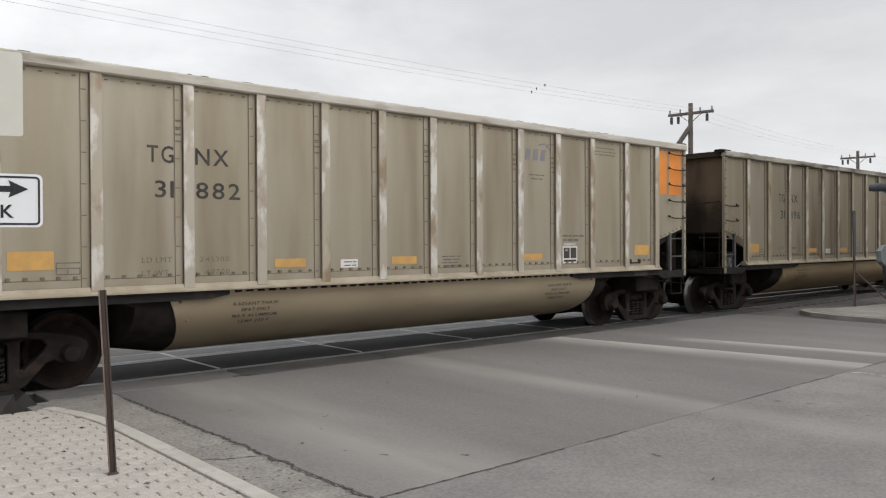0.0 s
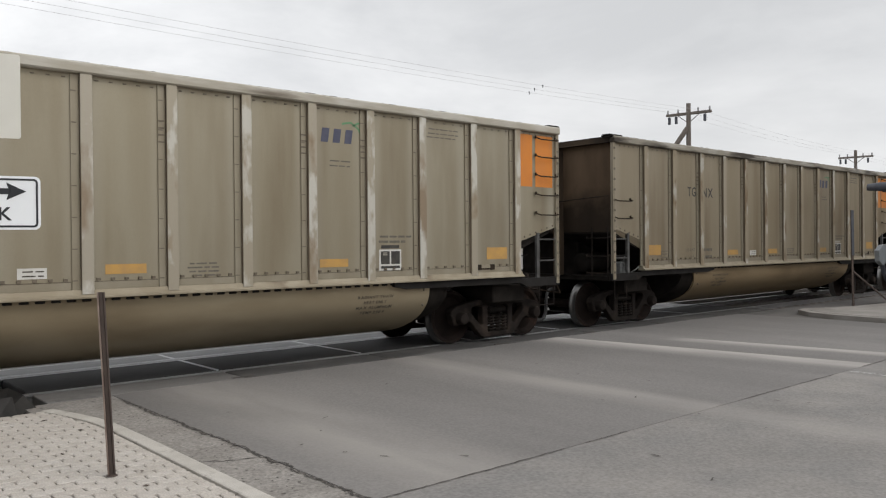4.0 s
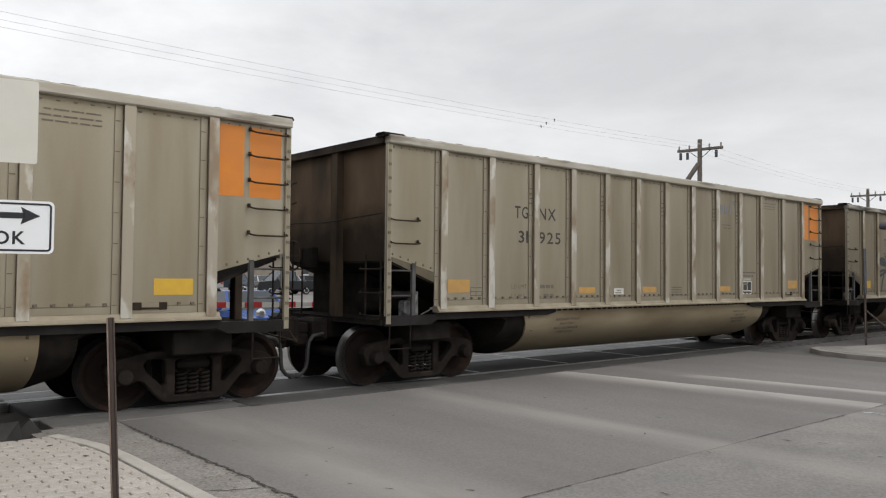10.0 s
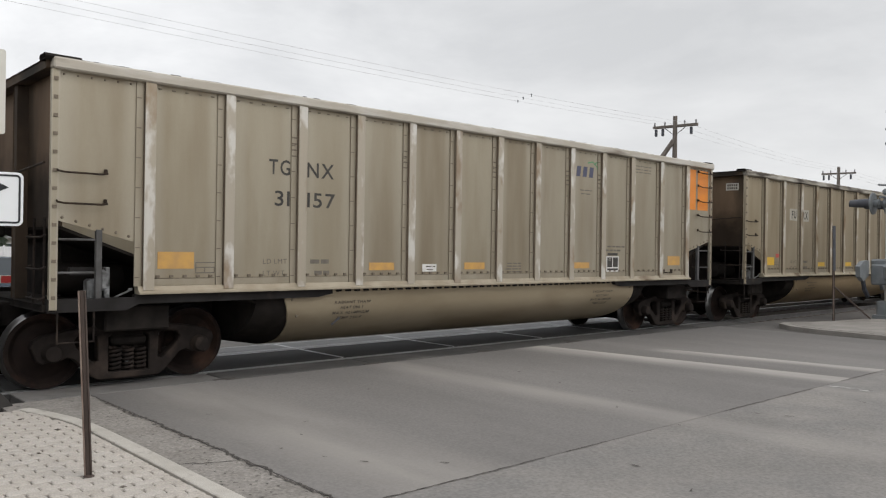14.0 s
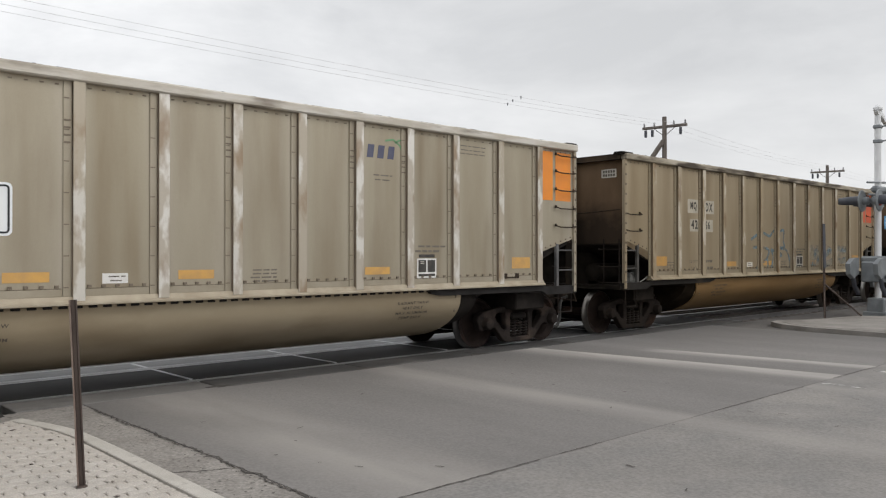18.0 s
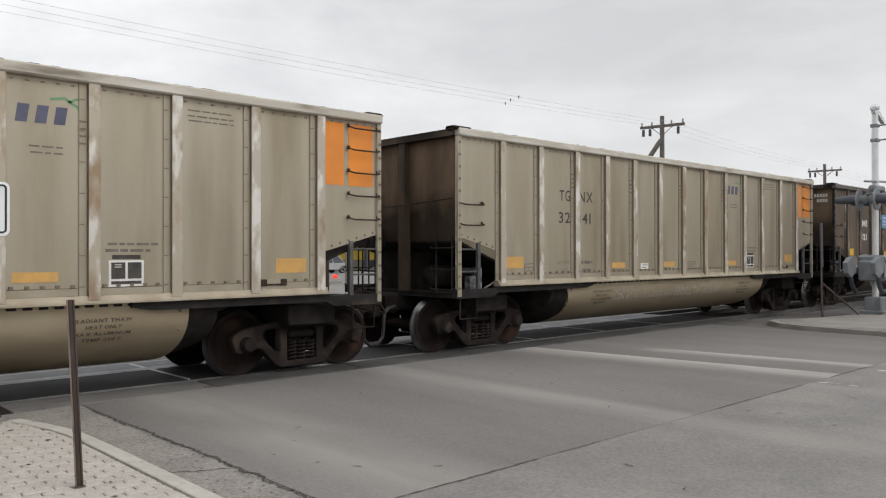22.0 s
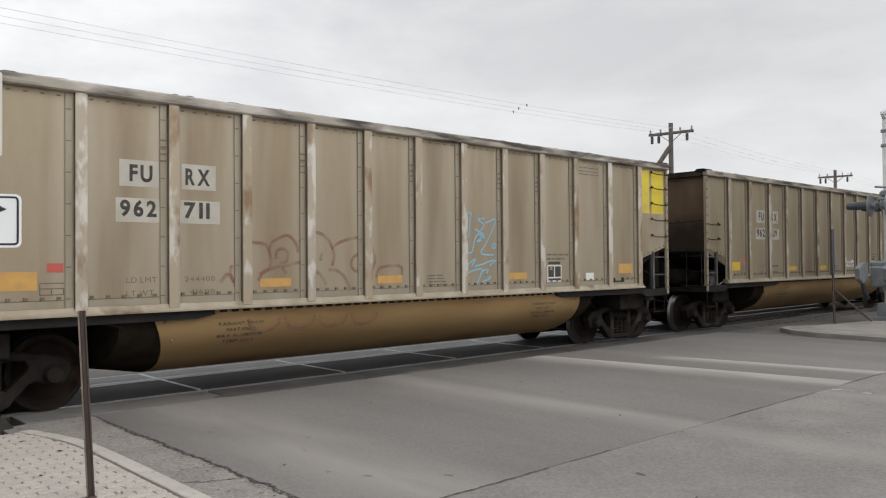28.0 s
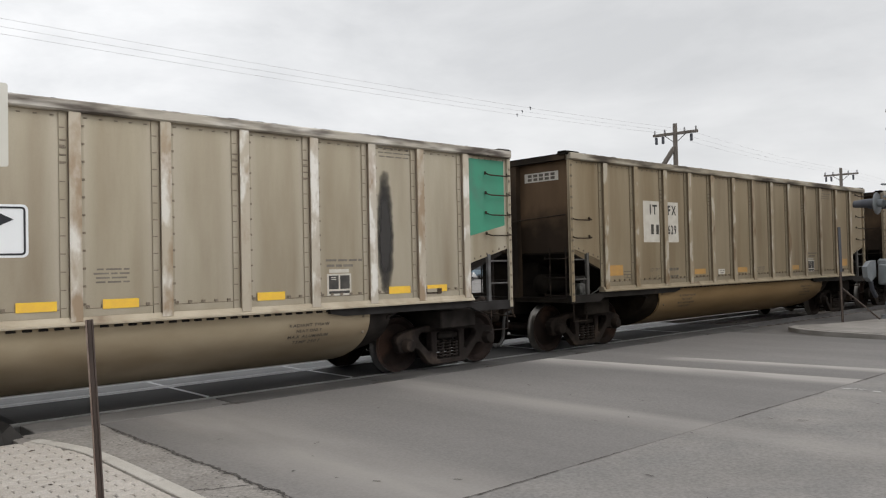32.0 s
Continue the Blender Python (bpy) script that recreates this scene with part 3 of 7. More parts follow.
        return self.add(v, [(k, (k + 1) % 6, 6 + (k + 1) % 6, 6 + k) for k in range(6)] + [tuple(range(6, 12))])

    def tick(self, *a):
        self.dark += range(len(self.f), len(self.f) + 6)
        return self.box(*a)

    def bright(self, *a):
        self.pale += range(len(self.f), len(self.f) + 6)
        return self.box(*a)

    def ribbon(self, pts, w, y, closed=False):
        """A flat stroke on the plane y, pts in (x, z)."""
        n = len(pts)
        v, f = [], []
        for i, p in enumerate(pts):
            a, b = pts[max(i - 1, 0)], pts[min(i + 1, n - 1)]
            dx, dz = b[0] - a[0], b[1] - a[1]
            ln = math.hypot(dx, dz) or 1
            v += [(p[0] - dz / ln * w / 2, y, p[1] + dx / ln * w / 2), (p[0] + dz / ln * w / 2, y, p[1] - dx / ln * w / 2)]
        f = [(2 * i, 2 * i + 1, 2 * i + 3, 2 * i + 2) for i in range(n - 1)]
        return self.add(v, f)

    def plate(self, x0, x1, z0, z1, y):
        return self.add([(x0, y, z0), (x1, y, z0), (x1, y, z1), (x0, y, z1)], [(0, 1, 2, 3)])

    def mesh(self, name, m, smooth=False):
        me = bpy.data.meshes.new(name)
        me.from_pydata(self.v, [], self.f)
        me.materials.append(m)
        slots = [(self.dark, RIVET), (self.pale, RIB_DARK if m is STEEL_DARK else PALE_EDGE)]
        for faces, other in slots:
            if faces:
                me.materials.append(other)
                for i in faces:
                    me.polygons[i].material_index = len(me.materials) - 1
        bm = bmesh.new()
        bm.from_mesh(me)
        bmesh.ops.recalc_face_normals(bm, faces=bm.faces)
        bm.to_mesh(me)
        bm.free()
        if smooth:
            me.polygons.foreach_set("use_smooth", [True] * len(me.polygons))
            me.set_sharp_from_angle(angle=radians(38))
        me.update()
        return me


def part(name, shape, m, parent, label="", at=None, smooth=False):
    me = shape if isinstance(shape, bpy.types.Mesh) else shape.mesh(name, m, smooth)
    ob = new(name, me)
    ob.parent = parent
    if at:
        ob.location = at
    if label:
        ob["label"] = label
    return ob


def thing(name, label, category, at=(0, 0, 0), group="", rz=0.0):
    ob = new(name)
    ob.matrix_basis = pose(*at, 0, 0, rz)
    return tagged(ob, label, category, group)


def single(name, shape, m, label, category="", kind="", smooth=False, at=None, group=""):
    ob = new(name, shape.mesh(name, m, smooth))
    if at:
        ob.location = at
    return tagged(ob, label, category, group, kind)


GLYPHS = {}


def glyph(char, bold):
    """Vertices and faces of one built-in letter, moved to start at x = 0."""
    key = (char, bold)
    if key not in GLYPHS:
        cu = bpy.data.curves.new("lettering", "FONT")
        cu.body = char
        cu.resolution_u, cu.offset = 3, bold
        ob = bpy.data.objects.new("lettering", cu)
        me = bpy.data.meshes.new_from_object(ob)
        co = np.zeros(len(me.vertices) * 3)
        me.vertices.foreach_get("co", co)
        co = co.reshape(-1, 3)
        co[:, 0] -= co[:, 0].min()
        GLYPHS[key] = (co, [tuple(p.vertices) for p in me.polygons])
        bpy.data.objects.remove(ob)
        bpy.data.curves.remove(cu)
        bpy.data.meshes.remove(me)
    return GLYPHS[key]


def letters(text, x0, x1, z0, z1, y, bold=0.018, hold=""):
    """Built-in letters, evenly gapped, on the plane y and facing -y, a shape each. hold: "l" or "r" keeps natural widths from that side of the box."""
    run, cur = [], 0.0
    for ch in text:
        if ch == " ":
            cur += 0.28
            continue
        co, fs = glyph(ch, bold)
        run.append((co[:, :2] + (cur, 0.0), fs))
        cur += co[:, 0].max() + 0.15
    pts = np.concatenate([c for c, f in run])
    lo, hi = pts.min(0), pts.max(0)
    sz = (z1 - z0) / (hi[1] - lo[1])
    sx = 1.24 * sz if hold else (x1 - x0) / (hi[0] - lo[0])
    start = x1 - sx * (hi[0] - lo[0]) if hold == "r" else x0
    return [Shape().add([(start + (x - lo[0]) * sx, y, z0 + (z - lo[1]) * sz) for x, z in c], f) for c, f in run]


def lettering(text, x0, x1, z0, z1, y, bold=0.018):
    """A whole line of letters as one shape."""
    s = Shape()
    for t in letters(text, x0, x1, z0, z1, y, bold):
        s.add(t.v, t.f)
    return s


# ---- camera place and plan: track along x, road along y, rail tops at z = 0 ----
TRACK_Y = 11.04
ROAD_L, ROAD_R = 2.67, 17.9


# ---- ground, road, track ----
def sheet(name, m, x0, x1, y0, y1, z, label, thick=0.1, kind="structure"):
    return single(name, Shape().box(x0, x1, y0, y1, z - thick, z), m, label, kind=kind)


def slab(points, z, thick=0.1):
    return Shape().prism(points, "z", z - thick, z)


ground = single("ground", Shape().add([(-1500, -1500, -0.2), (1500, -1500, -0.2), (1500, 1500, -0.2), (-1500, 1500, -0.2)], [(0, 1, 2, 3)]), GROUND, "dry bare ground reaching the horizon", kind="structure")
road = sheet("road", CONCRETE, 3.22, ROAD_R, 4.375, 9.56, -0.01, "worn grey concrete road slab before the crossing")
sheet("road_approach", ASPHALT, 3.22, ROAD_R, -12.0, 4.37, -0.012, "pale worn asphalt road approach")
sheet("road_beyond", ASPHALT, -240.0, 120.0, 12.62, 58.0, -0.012, "pale asphalt of the street beyond the tracks")
sheet("gutter", GUTTER, 2.25, 3.216, -12.0, 9.57, -0.016, "pitted concrete gutter along the kerb")
sheet("road_bed", PAVER_BED, 2.2, 18.0, -12.0, 9.6, -0.075, "dark joint fill under the road slabs", 0.1)


def wander(x0, y0, x1, y1, n, amp, seed):
    rnd = random.Random(seed)
    out, off = [], 0.0
    for i in range(n + 1):
        k = i / n
        off = off * 0.6 + rnd.uniform(-amp, amp)
        dx, dy = x1 - x0, y1 - y0
        ln = math.hypot(dx, dy)
        out.append((x0 + dx * k - dy / ln * off, y0 + dy * k + dx / ln * off))
    return out


def crack(x0, y0, x1, y1, w, seed, z=-0.005, amp=0.02, n=60):
    rnd = random.Random(seed + 50)
    pts = wander(x0, y0, x1, y1, n, amp, seed)
    v, f = [], []
    for i, p in enumerate(pts):
        a, b = pts[max(i - 1, 0)], pts[min(i + 1, n)]
        dx, dy = b[0] - a[0], b[1] - a[1]
        ln = math.hypot(dx, dy)
        h = w * rnd.uniform(0.25, 1.0) / 2
        v += [(p[0] - dy / ln * h, p[1] + dx / ln * h, z), (p[0] + dy / ln * h, p[1] - dx / ln * h, z)]
    f = [(2 * i, 2 * i + 1, 2 * i + 3, 2 * i + 2) for i in range(n)]
    s = Shape()
    s.add(v, f)
    return s


def add_crack(parent, *a, **k):
    return part("crack", crack(*a, **k), CRACK, parent, "tar-dark crack in the road surface")


add_crack(road, 3.2, 9.2, 3.22, 2.2, 0.033, 1, z=-0.006, amp=0.024, n=230)
for i, (x0, x1) in enumerate(((3.25, 5.2), (5.5, 6.1), (8.3, 9.4), (9.7, 10.6), (11.6, 13.0))):
    add_crack(road, x0, 4.365, x1, 4.36, 0.018, 20 + i, z=-0.004, amp=0.008, n=50)
add_crack(road, 2.72, 6.15, 3.18, 5.9, 0.016, 3, z=-0.012, n=14)
rnd = random.Random(9)
for i in range(26):
    x, y = rnd.uniform(3.6, 12.0), rnd.uniform(3.0, 9.0)
    a = rnd.uniform(0, 3.1)
    l = rnd.uniform(0.03, 0.10)
    add_crack(road, x, y, x + l * math.cos(a), y + l * math.sin(a), 0.022, 100 + i, z=-0.004, n=4, amp=0.006)
pits = Shape()
for i in range(220):
    x, y, r = 3.19 - 0.47 * rnd.random() ** 2.2, rnd.uniform(3.2, 8.6), rnd.uniform(0.003, 0.012)
    pits.add([(x + r * math.cos(k * 1.047) * rnd.uniform(0.6, 1.2), y + r * math.sin(k * 1.047), -0.0125) for k in range(6)], [tuple(range(6))])
part("pitting", pits, CRACK, road, "small dark pits in the gutter concrete")["kind"] = "stuff"


def strip(name, x, w, y0, y1, z, m, label, taper=0.0):
    s = Shape()
    n = 14
    v = []
    for i in range(n + 1):
        y = y0 + (y1 - y0) * i / n
        h = w / 2 * (1 - taper * abs(2 * i / n - 1))
        v += [(x - h, y, z), (x + h, y, z)]
    s.add(v, [(2 * i, 2 * i + 1, 2 * i + 3, 2 * i + 2) for i in range(n)])
    return single(name, s, m, label, kind="structure")


strip("lane_line", 12.75, 0.12, -2.0, 4.25, -0.007, PAINT_NEW, "worn white lane line on the asphalt")
strip("lane_line", 11.05, 0.10, 3.75, 4.3, -0.007, PAINT_NEW, "worn white lane line on the asphalt")
stop_line = single("stop_line", Shape().box(3.4, 11.2, 16.3, 16.75, -0.012, -0.006), PAINT_NEW, "white stop line beyond the tracks", kind="structure")


# kerb and paved strip beside the camera
def sweep_kerb(path, prof):
    """prof: (offset to the right of the path, z)."""
    v, n = [], len(path)
    for i, p in enumerate(path):
        a, b = path[max(i - 1, 0)], path[min(i + 1, n - 1)]
        dx, dy = b[0] - a[0], b[1] - a[1]
        ln = math.hypot(dx, dy)
        v += [(p[0] + dy / ln * o, p[1] - dx / ln * o, z) for o, z in prof]
    m = len(prof)
    f = [(i * m + j, i * m + (j + 1) % m, (i + 1) * m + (j + 1) % m, (i + 1) * m + j) for i in range(n - 1) for j in range(m)]
    f += [tuple(range(m)), tuple(range((n - 1) * m, n * m))[::-1]]
    return Shape().add(v, f)


KERB_PATH = [(2.54, -12), (2.54, 0), (2.54, 4), (2.545, 6.5), (2.545, 7.2), (2.54, 7.6), (2.525, 7.9), (2.49, 8.2), (2.43, 8.45), (2.36, 8.72), (2.29, 8.95)]
single("kerb", sweep_kerb(KERB_PATH, [(0, -0.2), (0, 0.03), (0.010, 0.036), (0.110, 0.035), (0.143, 0.028), (0.158, 0.0), (0.165, -0.2)]), KERB, "pale concrete kerb beside the paved strip", "kerb", "structure")
paving = sheet("pavement", PAVER_BED, -6.0, 2.53, -12.0, 8.2, 0.008, "sand bed of the paved strip at the roadside", 0.2)
# crossing ramp plates at the end of the panels
single("pavement_end", slab([(-6.0, 8.2), (2.475, 8.2), (2.42, 8.45), (2.35, 8.72), (2.28, 8.95), (-6.0, 8.95)], 0.008, 0.2), PAVER_BED, "sand bed at the rounded end of the paved strip", kind="structure")
ramp = thing("deflector_plate", "dark bent steel deflector at the end of the crossing panels", "deflector", (1.75, 9.85, -0.05))
part("plate", Shape().add([(-1.2, -0.55, 0.0), (0.25, -0.55, 0.02), (0.52, -0.3, 0.17), (0.5, 0.30, 0.17), (-1.2, 0.42, 0.0), (-1.2, 0.42, -0.1), (-1.2, -0.55, -0.1), (0.72, -0.50, -0.1), (0.62, 0.38, -0.1)],
     [(0, 1, 2, 3, 4), (0, 4, 5, 6), (1, 7, 2), (2, 7, 8, 3), (0, 6, 7, 1), (3, 8, 5, 4), (5, 8, 7, 6)]), DEFLECT, ramp)
part("plate", Shape().add([(-0.7, -0.72, 0.05), (0.18, -0.80, 0.08), (0.36, -0.50, 0.20), (-0.55, -0.42, 0.15), (-0.7, -0.74, -0.06), (0.2, -0.84, -0.06), (0.42, -0.5, -0.06), (-0.55, -0.4, -0.06)],
     [(0, 1, 2, 3), (0, 4, 5, 1), (1, 5, 6, 2), (2, 6, 7, 3), (0, 3, 7, 4)]), DEFLECT_GREY, ramp, "grey folded plate")

# track
track = tagged(new("railway_track"), "straight railway track with worn concrete crossing panels", kind="structure")
bed = sheet("track_bed", BALLAST, -150, 400, 8.4, 13.8, -0.13, "dark stone ballast bed of the track", 0.1)
for y in (TRACK_Y - 0.752, TRACK_Y + 0.752):
    prof = [(-0.07, -0.17), (0.07, -0.17), (0.07, -0.155), (0.012, -0.13), (0.012, -0.045), (0.036, -0.035), (0.036, -0.008), (0.028, 0.0), (-0.028, 0.0), (-0.036, -0.008), (-0.036, -0.035), (-0.012, -0.045), (-0.012, -0.13), (-0.07, -0.155)]
    part("rail", Shape().prism([(y + a, z) for a, z in prof], "x", -150, 400), RAIL, track, "polished steel rail")
tie = Shape().box(-0.11, 0.11, -1.3, 1.3, -0.18, 0.0, 0.01).mesh("tie", WOOD)
for i in range(58):
    part("tie", tie, WOOD, track, at=(19.9 + 0.52 * i, TRACK_Y, -0.115))
for i in range(14):
    part("tie", tie, WOOD, track, at=(1.9 - 0.52 * i, TRACK_Y, -0.115))
cell = 2.44
pm = {}
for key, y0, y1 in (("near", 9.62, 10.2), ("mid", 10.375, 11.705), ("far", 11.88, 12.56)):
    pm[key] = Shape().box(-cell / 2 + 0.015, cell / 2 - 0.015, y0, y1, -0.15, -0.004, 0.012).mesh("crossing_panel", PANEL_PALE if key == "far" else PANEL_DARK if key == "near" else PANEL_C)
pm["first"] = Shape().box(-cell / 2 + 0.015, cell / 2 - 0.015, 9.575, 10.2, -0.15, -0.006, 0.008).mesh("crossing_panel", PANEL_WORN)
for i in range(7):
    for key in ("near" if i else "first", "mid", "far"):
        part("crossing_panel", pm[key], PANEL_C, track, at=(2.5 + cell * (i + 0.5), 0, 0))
for yy in (11.69, 11.895, 12.545):
    part("edge_strip", Shape().box(2.5, 2.5 + cell * 7, yy - 0.016, yy + 0.016, -0.02, -0.0005), EDGE_STEEL, track, "worn steel panel edge")
for i in range(1, 7):
    part("panel_joint", Shape().box(2.5 + cell * i - 0.03, 2.5 + cell * i + 0.03, 10.41, 12.5, -0.02, -0.002), EDGE_STEEL, track, "pale sand-filled panel joint")
    part("panel_gap", Shape().box(2.5 + cell * i - 0.16, 2.5 + cell * i + 0.16, 9.59, 9.66, -0.02, -0.0015), CRACK, track, "dark worn notch at a panel joint")

# island with the crossing signal
island_poly = [(18.0, 4.0), (17.95, 6.2), (18.1, 7.4), (18.4, 8.1), (18.85, 8.55), (19.4, 8.65), (20.0, 8.3), (20.9, 8.02), (22.4, 7.8), (22.7, 7.3), (40.0, 7.2), (40.0, -6.0), (18.3, -6.0)]
single("island_kerb", slab(island_poly, 0.085, 0.3), ISLAND, "pale concrete traffic island with a rounded nose", "island", "structure")
inner = [(18.2, 4.0), (18.16, 6.2), (18.3, 7.3), (18.56, 7.95), (18.95, 8.36), (19.4, 8.46), (19.95, 8.12), (20.85, 7.85), (22.2, 7.65), (22.5, 7.15), (39.8, 7.05), (39.8, -5.8), (18.5, -5.8)]
single("island_top", slab(inner, 0.091, 0.02), ISLAND, "pale concrete top of the traffic island", kind="structure")
sheet("apron", DARK_TAR, 17.95, 60.0, -6.0, 9.55, -0.02, "dark patched asphalt apron round the signal mast")
mound = single("paver_mound", Shape().add([(19.9, 6.15, 0.105), (20.9, 5.55, 0.62), (20.9, -4.0, 0.62), (19.9, -4.6, 0.105), (36, 5.55, 0.62), (36, -4.0, 0.62), (37, 6.15, 0.105), (37, -4.6, 0.105)],
               [(0, 1, 2, 3), (0, 6, 4, 1), (1, 4, 5, 2), (4, 6, 7, 5), (3, 2, 5, 7), (0, 3, 7, 6)]), PAVER_BED, "raised bed with sloping paver sides on the island", kind="structure")
sp = Shape().box(-0.19, 0.19, -0.012, 0.012, -0.09, 0.09, 0.008).mesh("brick", PAVER_GREY)
# slope facing -x: from (19.9, 0.105) to (20.9, 0.62); slope facing +y: from y 6.15 to 5.55
sl = math.atan2(0.555, 1.0)


def facing(at, along, up):
    """A pose whose x runs along, z up a slope and y out of it."""
    a, u = Vector(along).normalized(), Vector(up).normalized()
    m = Matrix((a, u.cross(a), u)).transposed().to_4x4()
    m.translation = at
    return m


for r in range(6):
    for c in range(15):
        k = (r + 0.5) / 6
        part("brick", sp, PAVER_GREY, mound).matrix_basis = facing((19.9 + k, 5.75 - 0.6 * k - c * 0.39 - (r % 2) * 0.19, 0.105 + 0.515 * k), (0, 1, 0), (1.0, 0, 0.515))
for r in range(4):
    for c in range(15):
        k = (r + 0.5) / 4
        part("brick", sp, PAVER_GREY, mound).matrix_basis = facing((20.3 + 0.9 * k + c * 0.39 + (r % 2) * 0.19, 6.15 - 0.6 * k, 0.105 + 0.515 * k), (1, 0, 0), (0, -0.6, 0.515))


# ---- coal gondolas ----
HALF, WALL, TOP = 7.26, 1.54, 3.84
RIBS = [-6.15, -5.1, -4.0, -3.0, -2.0, -1.0, 0.0, 1.0, 2.0, 3.0, 4.0, 5.1, 6.15]
STUD_RIBS = [-6.1, -5.07, -4.1, -3.13, -2.1, -1.05, 0.0, 1.06, 2.12, 3.2, 4.22, 5.17, 6.16]
WHEEL_R, TRUCK_X, BASE = 0.457, 6.17, 0.915


def wheelset_shape():
    s = Shape()
    for d in (-1, 1):
        prof = [(0.10, 0.90), (0.11, 0.845), (0.16, 0.835), (0.20, 0.80), (0.34, 0.775), (0.375, 0.80), (0.40, 0.832), (0.452, 0.832)]
        s.lathe([(r, d * a) for r, a in prof] + [(0.457, d * 0.82), (0.457, d * 0.735), (0.487, d * 0.725), (0.487, d * 0.70), (0.40, d * 0.70), (0.34, d * 0.745), (0.18, d * 0.72), (0.10, d * 0.70)], 32)
    s.lathe([(0.085, -0.98), (0.085, 0.98)], 12)
    return s


def tread_shape():
    s = Shape()
    for d in (-1, 1):
        n = 32
        v, f = [], []
        for r, a in ((0.4535, 0.8335), (0.459, 0.82), (0.459, 0.737), (0.489, 0.726), (0.489, 0.7)):
            v += [(r * math.cos(2 * math.pi * j / n), d * a, r * math.sin(2 * math.pi * j / n)) for j in range(n)]
        for i in range(4):
            f += [(i * n + j, i * n + (j + 1) % n, (i + 1) * n + (j + 1) % n, (i + 1) * n + j) for j in range(n)]
        s.add(v, f)
    return s


def side_frame_mesh(y):
    """A cast truck side: a bowed top chord, a dropped middle, two windows, a spring opening and journal ends."""
    half = [(0.0, 0.745), (0.50, 0.745), (0.80, 0.70), (1.02, 0.655), (1.11, 0.60), (1.135, 0.52), (1.10, 0.44), (1.07, 0.36), (1.01, 0.325), (0.93, 0.345), (0.82, 0.345), (0.74, 0.385), (0.66, 0.36), (0.45, 0.13), (0.37, 0.085), (0.0, 0.08)]
    ring = half + [(-x, z) for x, z in half[-2:0:-1]]
    hole = [(-0.25, 0.17), (0.25, 0.17), (0.25, 0.60), (0.20, 0.64), (-0.20, 0.64), (-0.25, 0.60)]
    win = [(0.375, 0.32), (0.42, 0.30), (0.63, 0.50), (0.66, 0.57), (0.62, 0.63), (0.44, 0.655), (0.38, 0.62)]
    loops = [ring, hole, win, [(-x, z) for x, z in win[::-1]]]
    flat = [p for lp in loops for p in lp]
    tris = mathutils_geometry.tessellate_polygon([[Vector((x, z, 0)) for x, z in lp] for lp in loops])
    n = len(flat)
    s = Shape()
    v = [(x, y - 0.075, z) for x, z in flat] + [(x, y + 0.075, z) for x, z in flat]
    f = [tuple(t) for t in tris] + [tuple(i + n for i in t) for t in tris]
    k = 0
    for lp in loops:
        m = len(lp)
        f += [(k + i, k + (i + 1) % m, n + k + (i + 1) % m, n + k + i) for i in range(m)]
        k += m
    s.add(v, f)
    me = s.mesh("side_frame", TRUCK)
    bm = bmesh.new()
    bm.from_mesh(me)
    edges = [e for e in bm.edges if len(e.link_faces) == 2 and e.calc_face_angle(0) > 1.2]
    bmesh.ops.bevel(bm, geom=edges, offset=0.014, segments=1, affect="EDGES")
    bm.to_mesh(me)
    bm.free()
    return me


def spring_shape():
    pts = [(0.062 * math.cos(a * 0.785), 0.062 * math.sin(a * 0.785), 0.18 + 0.29 * a / 44) for a in range(45)]
    return Shape().tube(pts, 0.020, 6)


def make_truck(parent, x, pm):
    tr = new("truck")
    tr.parent = parent
    tr.location = (x, 0, 0)
    tr["label"] = "four-wheel cast steel truck, grimy brown"
    for y in (-1.0, 1.0):
        part("side_frame", pm["frame", y], TRUCK, tr)
        for d in (-1, 0, 1) if y < 0 else ():
            part("spring", pm["spring"], TRUCK, tr, at=(d * 0.155, y - (0.03 if y < 0 else -0.03), 0))
        for d in (-BASE, BASE) if y < 0 else ():
            part("bearing_cap", pm["cap"], TRUCK, tr, at=(d, y * 1.1, WHEEL_R))
    part("bolster", pm["bolster"], TRUCK, tr)
    for d in (-BASE, BASE):
        part("wheelset", pm["wheelset"], WHEEL, tr, "rusty wheels with polished treads", at=(d, 0, WHEEL_R))
    return tr


